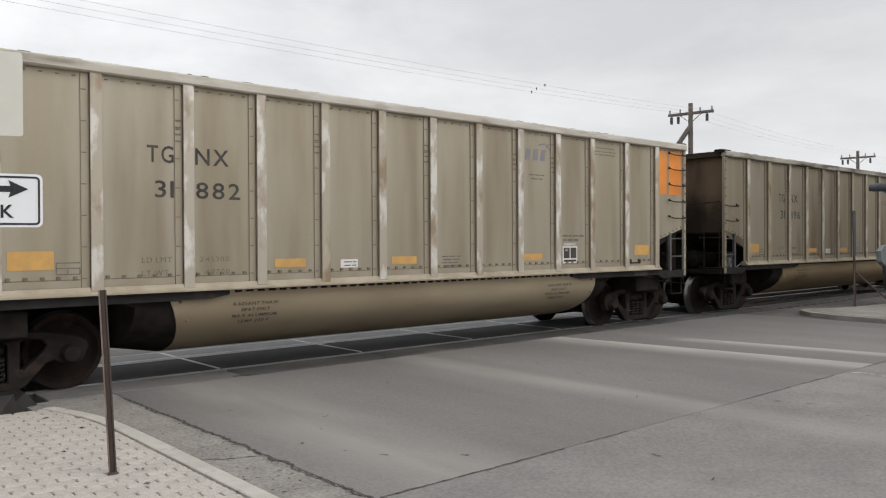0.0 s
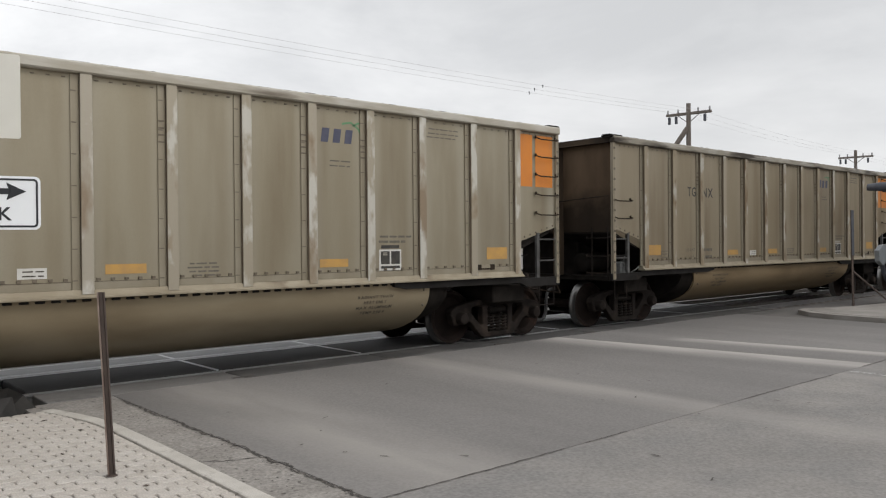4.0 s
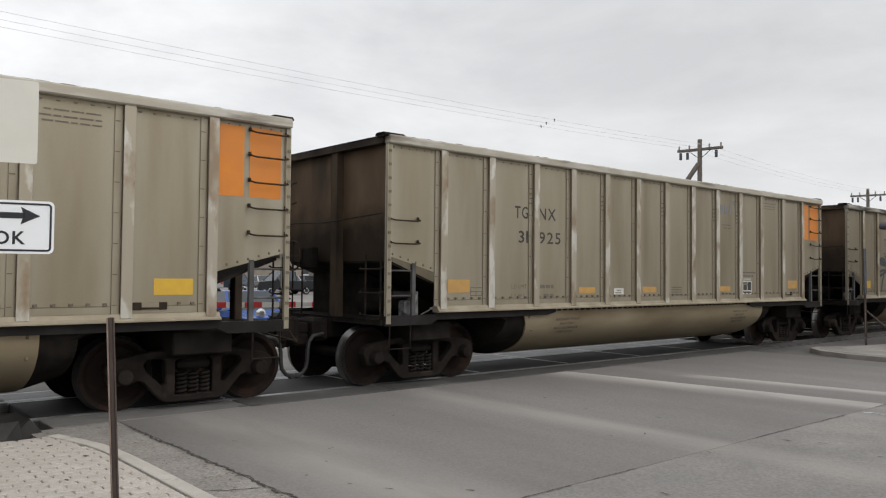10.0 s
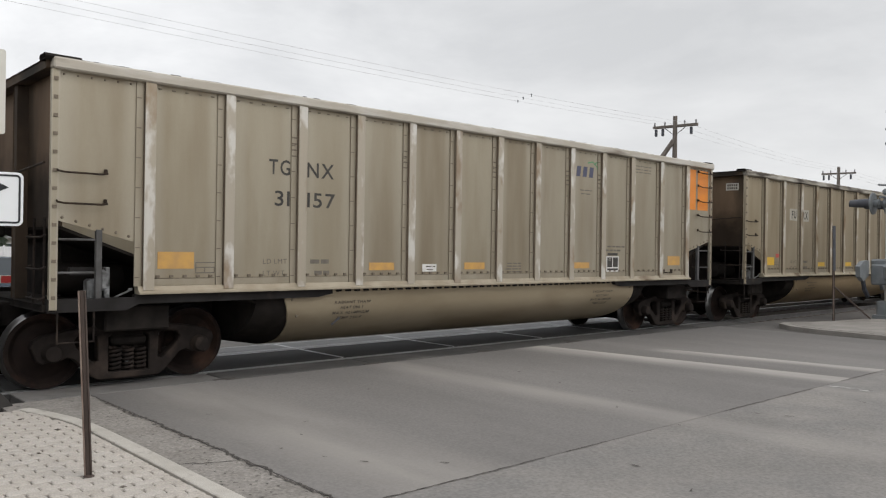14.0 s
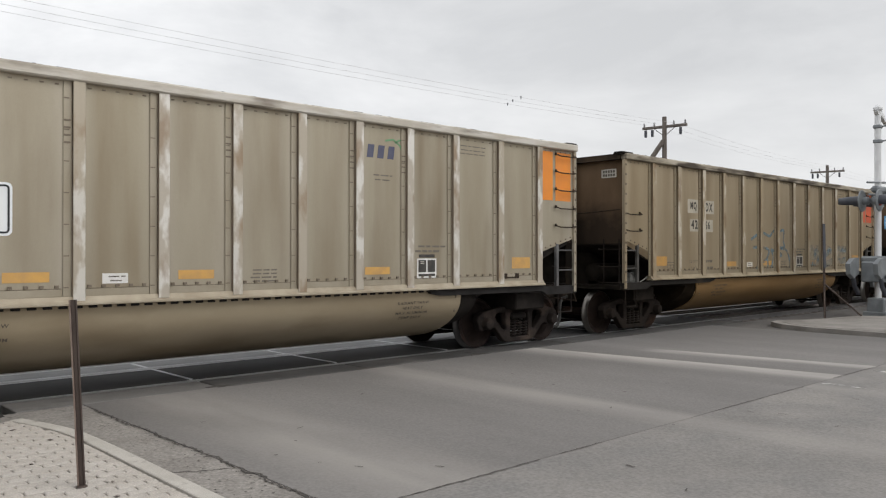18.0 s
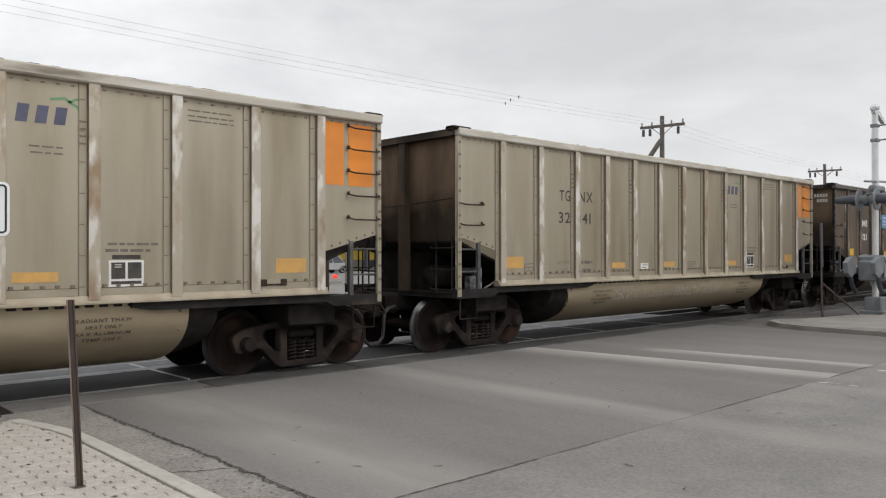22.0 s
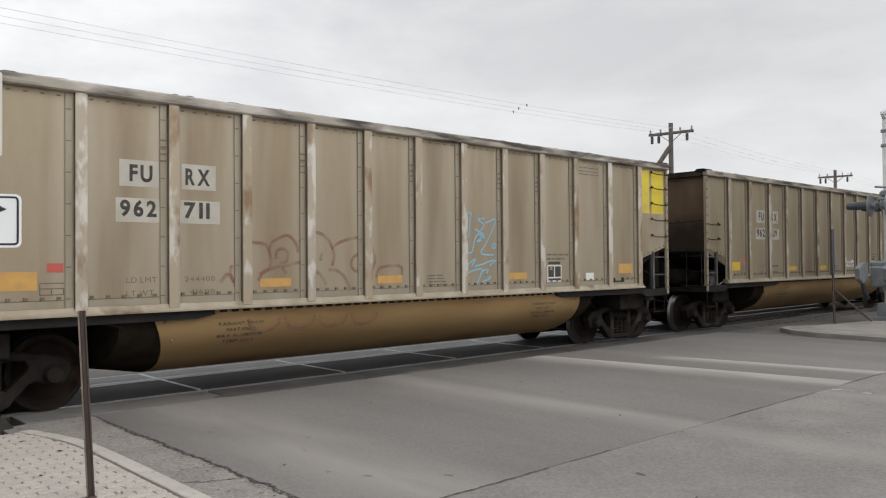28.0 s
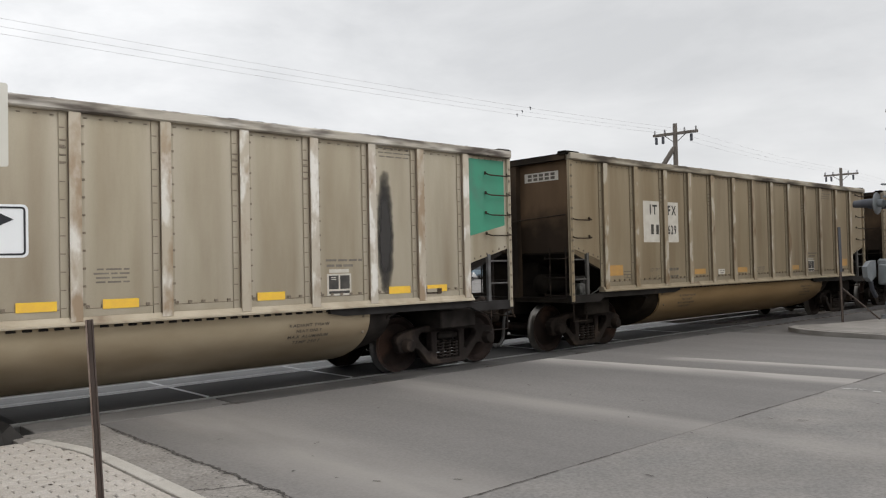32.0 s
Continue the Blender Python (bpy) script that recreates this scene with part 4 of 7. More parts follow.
def shared_meshes():
    pm = {"wheelset": wheelset_shape().mesh("wheelset", WHEEL, True)}
    tread = tread_shape()
    me = pm["wheelset"]
    bm = bmesh.new()
    bm.from_mesh(me)
    me.materials.append(TREAD)
    vs = [bm.verts.new(p) for p in tread.v]
    for f in tread.f:
        fa = bm.faces.new([vs[i] for i in f])
        fa.material_index, fa.smooth = 1, True
    bm.normal_update()
    bm.to_mesh(me)
    bm.free()
    for y in (-1.0, 1.0):
        pm["frame", y] = side_frame_mesh(y)
    pm["spring"] = spring_shape().mesh("spring", TRUCK, True)
    pm["cap"] = Shape().lathe([(0.05, -0.10), (0.09, -0.09), (0.108, -0.05), (0.115, 0.05), (0.08, 0.09)], 14).mesh("bearing_cap", TRUCK, True)
    pm["bolster"] = Shape().box(-0.2, 0.2, -1.02, 1.02, 0.50, 0.66, 0.02).box(-0.22, 0.22, -1.08, 1.08, 0.50, 0.61, 0.03).box(-0.24, 0.24, -1.06, 1.06, 0.155, 0.18).box(-0.62, -0.52, -0.85, 0.85, 0.3, 0.4).box(0.52, 0.62, -0.85, 0.85, 0.3, 0.4).box(-0.5, 0.5, -0.62, 0.62, 0.24, 0.62, 0.02).mesh("bolster", BLACK)
    pm["rung"] = Shape().tube([(-0.27, 0.0, 0.03), (-0.27, -0.075, 0.0), (-0.2, -0.08, -0.012), (0.2, -0.08, -0.012), (0.27, -0.075, 0.0), (0.27, 0.0, 0.03)], 0.012, 6).box(-0.29, -0.25, -0.025, 0.0, 0.0, 0.055, 0.006).box(0.25, 0.29, -0.025, 0.0, 0.0, 0.055, 0.006).mesh("grab_iron", IRON)
    pm["rung_short"] = Shape().tube([(-0.2, 0.0, 0.03), (-0.2, -0.075, 0.0), (0.2, -0.075, 0.0), (0.2, 0.0, 0.03)], 0.012, 6).mesh("grab_iron", IRON)
    pm["coupler"] = (Shape().box(7.3, 7.62, -0.14, 0.14, 0.76, 1.0, 0.02).box(7.6, 7.9, -0.09, 0.09, 0.80, 0.96, 0.02)
                     .prism([(7.86, -0.17), (8.0, -0.20), (8.06, -0.06), (8.0, 0.02), (8.1, 0.08), (8.12, 0.17), (7.98, 0.20), (7.86, 0.12)], "z", 0.72, 1.03)
                     .box(7.88, 8.05, -0.21, 0.20, 0.66, 1.07, 0.05).lathe([(0.05, 0.58), (0.075, 0.62), (0.075, 1.08), (0.045, 1.12)], 10, "z", (8.0, -0.06, 0)).box(7.70, 7.93, -0.13, 0.13, 0.60, 0.80, 0.04)
                     .box(7.40, 7.70, -0.26, 0.26, 0.68, 1.04, 0.05).box(7.70, 7.80, -0.23, -0.12, 0.82, 0.99, 0.03)).mesh("coupler", TRUCK)
    hose = [(7.55, -0.30, 0.80), (7.74, -0.32, 0.77), (7.82, -0.33, 0.68), (7.845, -0.335, 0.55), (7.85, -0.335, 0.40), (7.87, -0.335, 0.29), (7.94, -0.34, 0.205), (8.02, -0.34, 0.178), (8.09, -0.34, 0.172)]
    for d in (-1, 1):
        pm["hose", d] = Shape().tube([(d * x, y, z) for x, y, z in hose], 0.032, 8).box(d * 8.03 - 0.05, d * 8.03 + 0.05, -0.38, -0.30, 0.135, 0.215, 0.02).mesh("air_hose", RUBBER, True)
    for d in (-1, 1):
        for e in (-1, 1):
            x, s = d * (HALF + 0.03), Shape()
            stiles = (1.08, 1.47) if e < 0 else (0.80, 1.12, 1.47)
            for y in stiles:
                s.tube([(x, e * y, 1.02), (x, e * y, 2.04)], 0.015, 5)
            for z in (1.12, 1.46, 1.82):
                s.tube([(x, e * (stiles[0] - 0.12), z + 0.03), (x + d * 0.05, e * (stiles[0] - 0.10), z), (x + d * 0.05, e * 1.50, z), (x, e * 1.53, z + 0.03)], 0.013, 5)
            pm["end_ladder", d, e] = s.mesh("end_ladder", TRUCK)
    pm["lever"] = Shape().tube([(7.35, -1.45, 0.95), (7.5, -1.4, 0.8), (7.5, -0.5, 0.86), (7.75, -0.2, 0.98)], 0.014, 6).mesh("cut_lever", IRON)
    return pm


SHARED = shared_meshes()


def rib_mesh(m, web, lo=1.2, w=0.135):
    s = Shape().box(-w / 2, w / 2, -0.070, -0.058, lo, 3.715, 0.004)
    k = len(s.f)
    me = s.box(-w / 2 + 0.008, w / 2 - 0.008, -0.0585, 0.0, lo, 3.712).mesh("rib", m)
    # the web slot paints the rib's sides in their shaded tone
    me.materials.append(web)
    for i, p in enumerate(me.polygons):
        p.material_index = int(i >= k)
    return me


def flange_mesh(m, grouped, studs, lo=1.25):
    """The panel's pale lap beside a rib, with its dark seam and bolt marks."""
    s = Shape().bright(-0.160, -0.069, -0.018, 0.0, lo, 3.71)
    gap = 0.205 if studs else 0.36
    k = lo + 0.10
    while k < 3.66:
        s.tick(-0.156, -0.10, -0.023, -0.017, k, k + 0.012)
        k += gap
    if grouped:
        for i in range(4):
            s.tick(-0.156, -0.085, -0.025, -0.017, 3.0 + 0.085 * i, 3.02 + 0.085 * i)
    if studs:
        s.bright(0.069, 0.115, -0.008, 0.0, lo, 3.60)
        for i in range(11):
            s.tick(0.085, 0.118, -0.02, -0.008, 1.38 + i * 0.205, 1.405 + i * 0.205)
    return s.mesh("flange", m)


def make_gondola(style):
    pan, rib, tub, sill, chord = style["pan"], style["rib"], style["tub"], style["sill"], style["chord"]
    top = style.get("top", TOP)
    ribs = style.get("ribs", RIBS)
    car = thing("coal_gondola", style["label"], "railcar", group="cars of the coal train")
    # near wall, panel by panel
    panes = {}
    for a, b in zip(ribs, ribs[1:]):
        w = round(b - a, 3)
        if w not in panes:
            pane = Shape().box(0.0, w - 0.006, -WALL, -WALL + 0.02, 1.25, top - 0.12)
            pane.bright(0.068, w - 0.172, -WALL - 0.014, -WALL, 1.252, 1.335)
            pane.tick(0.068, w - 0.172, -WALL - 0.004, -WALL, 1.337, 1.346)
            for i in range(5):
                x = 0.13 + i * (w - 0.36) / 4
                pane.tick(x - 0.022, x + 0.022, -WALL - 0.02, -WALL, 1.352, 1.382)
                pane.tick(x - 0.02, x + 0.02, -WALL - 0.012, -WALL, top - 0.185, top - 0.172)
            panes[w] = pane.mesh("panel", pan)
        part("panel", panes[w], pan, car, at=(a + 0.003, 0, 0))
    for d in (-1, 1):
        ex, rx = d * (HALF - 0.06), ribs[0] if d < 0 else ribs[-1]
        cut = [(ex, 2.02), (rx, 1.74), (rx, top - 0.12), (ex, top - 0.12)]
        s = Shape().prism(cut if d < 0 else cut[::-1], "y", -WALL, -WALL + 0.02)
        for k in range(7):
            kk = (k + 0.5) / 7
            s.bead(ex + (rx - ex) * kk, -WALL, 2.02 - 0.28 * kk + 0.05, 0.02)
            s.bead(ex + (rx - ex) * kk, -WALL, top - 0.17, 0.015)
        part("end_panel", s, pan, car)
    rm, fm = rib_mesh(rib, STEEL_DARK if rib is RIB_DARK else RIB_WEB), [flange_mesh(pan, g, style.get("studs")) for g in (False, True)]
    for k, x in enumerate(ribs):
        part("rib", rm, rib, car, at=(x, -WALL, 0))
        part("flange", fm[int(k in (2, 4, 6, 8, 9))], pan, car, at=(x, -WALL - 0.001, 0))
    # far wall
    s = Shape().prism([(-HALF + 0.06, 2.02), (ribs[0], 1.74), (ribs[0], 1.25), (ribs[-1], 1.25), (ribs[-1], 1.74), (HALF - 0.06, 2.02), (HALF - 0.06, top - 0.12), (-HALF + 0.06, top - 0.12)], "y", WALL - 0.02, WALL)
    part("far_wall", s, pan, car)
    crumbs = Shape()
    rc = random.Random(77)
    x = -HALF + 0.3
    while x < HALF - 0.2:
        w, h = rc.uniform(0.03, 0.16), rc.uniform(0.002, 0.008) * rc.choice((0.5, 1, 1, 1.5))
        crumbs.box(x, x + w, -1.615 + rc.uniform(0, 0.03), -1.52, top - 0.004, top + h, min(0.004, h * 0.4))
        x += w + rc.choice((0.0, 0.01, 0.02, 0.12))
    part("coal_residue", crumbs, COAL, car, "black coal residue on the top rail")["kind"] = "stuff"
    for d in (-1, 1):
        part("top_rail", Shape().box(-HALF, HALF, d * 1.56 - 0.075, d * 1.56 + 0.075, top - 0.13, top, 0.018), chord, car, "coal-stained top rail")
        part("side_sill", Shape().prism([(d * 1.47, 1.155), (d * 1.64, 1.155), (d * 1.64, 1.175), (d * 1.60, 1.20), (d * 1.58, 1.25), (d * 1.47, 1.25)], "x", ribs[0] - 0.12, ribs[-1] + 0.12), sill, car)
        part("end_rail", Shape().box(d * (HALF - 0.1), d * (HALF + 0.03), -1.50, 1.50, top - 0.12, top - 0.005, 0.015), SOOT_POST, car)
        part("corner_cap", Shape().box(d * (HALF - 0.28), d * (HALF + 0.05), -1.60, -1.36, top - 0.03, top + 0.035, 0.03), BLACK, car)
        part("end_wall", Shape().box(d * (HALF - 0.14), d * (HALF - 0.12), -1.53, 1.53, 1.95, top - 0.1), SOOT, car, "soot-brown end wall, blacker towards the bottom")
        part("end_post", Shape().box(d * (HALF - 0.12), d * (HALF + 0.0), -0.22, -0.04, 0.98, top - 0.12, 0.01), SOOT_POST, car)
        # black colour here carries the shade of the sloping sheet's underside
        part("slope_sheet", Shape().prism([(d * (HALF - 0.13), 1.96), (d * 4.55, 0.98), (d * 4.55, 0.95), (d * (HALF - 0.13), 1.92)], "y", -1.46, 1.46), BLACK, car, "sloping floor plate, black with painted-in shade")
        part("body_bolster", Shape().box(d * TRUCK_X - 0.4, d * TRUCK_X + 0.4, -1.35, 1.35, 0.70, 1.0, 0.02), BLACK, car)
        # added dark sheet that fills the opening in place of its shade
        part("shear_plate", Shape().prism([(d * (HALF - 0.50), 1.0), (d * 4.6, 1.0), (d * (HALF - 0.50), 1.76)], "y", -0.30, 1.30), BLACK, car, "black fill standing in for shade under the sloping floor")
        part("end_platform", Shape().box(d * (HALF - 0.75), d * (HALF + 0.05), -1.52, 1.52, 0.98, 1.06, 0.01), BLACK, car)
        for e in (-1, 1):
            s = Shape().box(d * (HALF - 0.072), d * HALF, e * 1.56 - 0.03, e * 1.56 + 0.03, 1.0, top - 0.13, 0.006)
            for k in range(13):
                s.tick(d * (HALF - 0.036) - 0.022, d * (HALF - 0.036) + 0.022, e * 1.59 - 0.012, e * 1.59 + 0.012, 1.12 + k * 0.205, 1.16 + k * 0.205)
            part("corner_post", s, style["post"], car)
            part("side_beam", Shape().prism([(d * 3.45, 1.15), (d * 3.45, 1.09), (d * 3.7, 1.045), (d * 6.25, 1.04), (d * 6.4, 0.97), (d * (HALF + 0.02), 0.97), (d * (HALF + 0.02), 1.12), (d * 6.3, 1.12), (d * 6.3, 1.15)], "y", e * 1.52 - 0.05, e * 1.52 + 0.05), GREYBEAM, car)
            if e > 0:
                continue
            part("stanchion", Shape().box(d * 6.72 - 0.035, d * 6.72 + 0.035, e * 1.53 - 0.03, e * 1.53 + 0.03, 1.06, 1.92, 0.006), STANCHION, car)
            for z in (1.42, 1.80):
                part("step", Shape().tube([(d * (HALF - 0.05), e * 1.53, z), (d * 6.72, e * 1.53, z)], 0.014, 6), STANCHION, car)
            part("stirrup", Shape().tube([(d * (HALF - 0.1), e * 1.53, 1.0), (d * (HALF - 0.1), e * 1.53, 0.62), (d * (HALF - 0.5), e * 1.53, 0.62), (d * (HALF - 0.5), e * 1.53, 1.0)], 0.014, 6), TRUCK, car)
    # tub between the trucks
    sec = []
    for i in range(25):
        a = math.pi * i / 24
        c, q = math.cos(a), math.sin(a)
        sec.append((-1.50 * math.copysign(abs(c) ** 1.1, c), 1.02 - 0.77 * abs(q) ** 0.95))
    outer = [(-1.5, 1.16)] + sec + [(1.5, 1.16)]
    n = len(outer)
    v, f = [], []
    def lean(x, z):
        return x + (0.30 * max(0.0, 1.02 - z) / 0.77 if x < 0 else 0.0)
    for x in (-4.2, 4.2):
        v += [(lean(x, z), y, z) for y, z in outer] + [(lean(x, z), y * 0.985, z + 0.012) for y, z in outer]
    for i in range(n - 1):
        f += [(i, i + 1, 2 * n + i + 1, 2 * n + i), (n + i, 3 * n + i, 3 * n + i + 1, n + i + 1)]
        f += [(i, n + i, n + i + 1, i + 1), (2 * n + i, 2 * n + i + 1, 3 * n + i + 1, 3 * n + i)]
    s = Shape().add(v, f)
    for d in (-1, 1):
        for z in (1.02, 0.78):
            s.bead(lean(d * 4.08, z), -1.497 + (0.03 if z < 0.9 else 0), z, 0.025)
    part("tub", s, tub, car, "rounded tub belly, dusty", smooth=True)
    s = Shape()
    for k in range(46):
        s.box(-3.3 + k * 0.165 - 0.05, -3.3 + k * 0.165 + 0.05, -1.525, -1.50, 1.112, 1.14, 0.006)
    part("belly_bolts", s, GREYBEAM, car)["kind"] = "stuff"
    # slanted tub ends, coloured black to hold their shade
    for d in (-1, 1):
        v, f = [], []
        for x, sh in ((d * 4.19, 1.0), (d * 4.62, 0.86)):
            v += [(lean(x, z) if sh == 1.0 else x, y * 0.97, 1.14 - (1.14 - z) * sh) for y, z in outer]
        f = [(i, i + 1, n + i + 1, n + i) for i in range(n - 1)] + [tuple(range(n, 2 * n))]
        part("tub_end", Shape().add(v, f), BLACK, car, "tub end, its shade painted in as black", smooth=True)
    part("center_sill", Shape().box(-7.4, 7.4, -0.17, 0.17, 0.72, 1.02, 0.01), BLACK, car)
    for d in (-1, 1):
        part("air_hose", SHARED["hose", d], RUBBER, car)
        for name in ("coupler", "lever"):
            ob = part({"coupler": "coupler", "lever": "cut_lever"}[name], SHARED[name], BLACK, car)
            if d < 0:
                ob.rotation_euler = (0, 0, math.pi)
        # ladder rungs of the near side and of both ends
        for z in (3.60, 3.28, 2.94, 2.60, 2.25) if d > 0 else (2.57, 2.22):
            part("grab_iron", SHARED["rung"], IRON, car, at=(d * 6.93, -WALL - 0.012, z))
        for z in (3.3, 2.95, 2.6, 2.25, 1.8, 1.4):
            ob = part("grab_iron", SHARED["rung_short"], IRON, car, at=(d * HALF, -d * 1.28, z))
            ob.rotation_euler = (0, 0, d * math.pi / 2)
        for e in (-1, 1):
            part("end_ladder", SHARED["end_ladder", d, e], TRUCK, car, "thin iron end ladder")
        make_truck(car, d * TRUCK_X, SHARED)
    # brake gear at one end
    part("brake_wheel", Shape().tube([(-HALF - 0.12, 0.95 + 0.25 * math.cos(k * math.pi / 10), 2.05 + 0.25 * math.sin(k * math.pi / 10)) for k in range(21)], 0.018, 6, False)
         .tube([(-HALF - 0.12, 0.70, 2.05), (-HALF - 0.12, 1.20, 2.05)], 0.012, 6).tube([(-HALF - 0.12, 0.95, 1.8), (-HALF - 0.12, 0.95, 2.3)], 0.012, 6), IRON, car)
    part("brake_housing", Shape().box(-HALF - 0.1, -HALF + 0.02, 0.35, 0.75, 1.82, 2.2, 0.03), BLACK, car)
    part("air_reservoir", Shape().lathe([(0.06, -0.48), (0.2, -0.42), (0.2, 0.42), (0.06, 0.48)], 16, "x", (-6.55, -0.55, 1.32)), BLACK, car, smooth=True)
    part("brake_valve", Shape().box(-6.80, -6.62, -1.44, -1.25, 1.08, 1.34, 0.03).box(-6.68, -6.56, -1.48, -1.3, 1.2, 1.45, 0.03).box(-6.62, -6.56, -1.47, -1.42, 1.1, 1.48, 0.01).tube([(-6.5, -1.46, 1.12), (-6.36, -1.50, 1.19), (-6.33, -1.51, 1.21)], 0.012, 6).box(-6.36, -6.31, -1.53, -1.49, 1.195, 1.23, 0.01), VALVE, car, "pale grey brake valve casting")
    part("valve_bracket", Shape().box(-7.0, -6.55, -1.4, -1.34, 1.38, 1.48, 0.01), GREYBEAM, car)
    part("brake_pipe", Shape().tube([(-HALF - 0.05, 1.5, 2.62), (-HALF - 0.08, 0.0, 2.58), (-HALF - 0.05, -1.5, 2.66)], 0.014, 6), IRON, car)
    return car


NEAR = -WALL - 0.004
STYLES = {
    "tan": dict(pan=TAN, rib=RIB, tub=TUB, sill=SILL, chord=CHORD, post=TAN, label="dusty tan aluminium coal gondola with rounded tub belly"),
    "brown": dict(pan=BROWN, rib=RIB_BROWN, tub=TUB_BROWN, sill=SILL, chord=CHORD_STAINED, post=BROWN, label="brown-stained aluminium coal gondola with rounded tub belly"),
    "stained": dict(pan=STAINED, rib=RIB_BROWN, tub=TUB_BROWN, sill=SILL, chord=CHORD_STAINED, post=STAINED, label="rust-blotched aluminium coal gondola with rounded tub belly"),
    "stud": dict(pan=TAN, rib=RIB, tub=TUB, sill=SILL, chord=CHORD_STAINED, post=TAN, studs=True, top=3.72, ribs=STUD_RIBS, label="riveted tan aluminium coal gondola with a green end panel"),
    "dark": dict(pan=STEEL_DARK, rib=RIB_DARK, tub=STEEL_DARK, sill=GREYBEAM, chord=CHORD_DARK, post=GREYBEAM, label="dark brown steel coal gondola with a red end panel"),
}


def plate_part(car, name, x0, x1, z0, z1, m, y=NEAR, label=""):
    return part(name, Shape().box(x0, x1, y, y + 0.003, z0, z1), m, car, label)


def bars(s, x0, x1, zs, seed=0, y=NEAR, h=0.03):
    rnd = random.Random(seed)
    for z in zs:
        x = x0 + rnd.uniform(0, 0.06)
        while x < x1 - 0.05:
            w = min(rnd.uniform(0.06, 0.2), x1 - x)
            s.plate(x, x + w, z, z + h, y)
            x += w + 0.025


def scribble(car, x0, x1, z0, z1, m, seed, w=0.04, strokes=5, y=NEAR - 0.001, kind="loops", follow=False):
    """Sprayed strokes in a box: loops, letters or bubbles. follow: on the curved belly."""
    rnd = random.Random(seed)
    cw = (x1 - x0) / strokes
    for k in range(strokes):
        s = Shape()
        cx, cz = x0 + cw * (k + 0.5), (z0 + z1) / 2
        hx, hz = cw * 0.55, (z1 - z0) / 2
        pts = []
        if kind == "bubble":
            p = rnd.uniform(0, 6)
            pts = [(cx + hx * 0.95 * math.cos(p + a * 0.26) * (1 + 0.12 * math.sin(a * 0.7 + k)), cz + hz * math.sin(p + a * 0.26) * (1 + 0.08 * math.cos(a + k))) for a in range(25)]
            pts += [(cx + hx * 0.4 * math.cos(p + a * 0.5), cz + hz * 0.35 * math.sin(p + a * 0.5)) for a in range(10)]
        elif kind == "letters":
            n = rnd.randint(3, 5)
            key = [(cx + rnd.uniform(-hx, hx) * 0.8, cz + rnd.choice((-1, 1)) * rnd.uniform(0.5, 1) * hz) for _ in range(n)]
            for a, b in zip(key, key[1:]):
                for t in range(6):
                    q = t / 6
                    pts.append((a[0] + (b[0] - a[0]) * q + 0.25 * hx * math.sin(q * 3.14), a[1] + (b[1] - a[1]) * q))
        else:
            p, q, r = rnd.uniform(0, 6), rnd.uniform(0.8, 2.2), rnd.uniform(1.2, 2.6)
            pts = [(cx + hx * math.sin(p + q * a * 0.2), cz + hz * math.cos(p * 1.7 + r * a * 0.2)) for a in range(34)]
        s.ribbon(pts, w, y)
        if follow:
            s.v = [(x, tub_y(z) - 0.006, z) for x, yy, z in s.v]
        part("graffiti_stroke", s, m, car)


def smooth(pts, n=6):
    """Points of a curve through the given ones."""
    out = []
    for i in range(len(pts) - 1):
        p = [pts[max(i - 1, 0)], pts[i], pts[i + 1], pts[min(i + 2, len(pts) - 1)]]
        for k in range(n):
            t = k / n
            out.append(tuple(0.5 * (2 * p[1][a] + (p[2][a] - p[0][a]) * t + (2 * p[0][a] - 5 * p[1][a] + 4 * p[2][a] - p[3][a]) * t * t + (3 * p[1][a] - p[0][a] - 3 * p[2][a] + p[3][a]) * t ** 3) for a in (0, 1)))
    return out + [pts[-1]]


SPRAYS = [0]


def spray(car, strokes, m, w, follow=False, label=""):
    """Sprayed strokes, each through a few points, each a hair over the last."""
    for pts in strokes:
        SPRAYS[0] += 1
        s = Shape().ribbon(smooth(pts), w, NEAR - 0.001)
        lift = 0.0004 * (SPRAYS[0] % 9)
        s.v = [(x, (tub_y(z) - 0.006 if follow else y) - lift - 0.00002 * i, z) for i, (x, y, z) in enumerate(s.v)]
        part("graffiti_stroke", s, m, car, label)


def tag(car, x0, x1, z0, z1, m, seed, w, n, follow=False):
    """A row of n scrawled signs: rings, hooks, zigzags and forks, with thin overspray."""
    rnd = random.Random(seed)
    forms = [[[(0.1, 0.5), (0.4, 1), (0.9, 0.6), (0.5, 0), (0.1, 0.4)]], [[(-0.2, 0.1), (0.15, 1), (0.5, 0.0), (0.75, 0.8), (1.1, 0.2)]], [[(0.9, 1.0), (0.2, 0.8), (0.7, 0.5), (-0.2, 0.1), (0.95, 0.0)]],
             [[(-0.4, 0.4), (0.5, 0.6), (1.3, 0.5)], [(0.5, 1.1), (0.3, -0.1)]], [[(0.0, 0), (0.3, 1.1), (0.8, 0.7), (0.3, 0.5), (1.0, 0.1), (0.2, 0)]], [[(0.3, 1.1), (0.1, 0.2), (0.9, 0.1)], [(0.9, 0.9), (0.6, 0.3)]]]
    cw = (x1 - x0) / n
    for k in range(n):
        h = rnd.uniform(0.8, 1.1)
        form = rnd.choice(forms)
        sk = rnd.uniform(-0.1, 0.25)
        put = [[(x0 + cw * (k - 0.1 + 1.3 * (a + sk * b)), z0 + (z1 - z0) * b * h) for a, b in st] for st in form]
        spray(car, put, m, w, follow)
        if m is SPRAY_WHITE:
            spray(car, [[(p[0] + 0.02, p[1] - 0.01) for p in st] for st in put[:1]], SPRAY_HAZE, w * 2.2, follow)


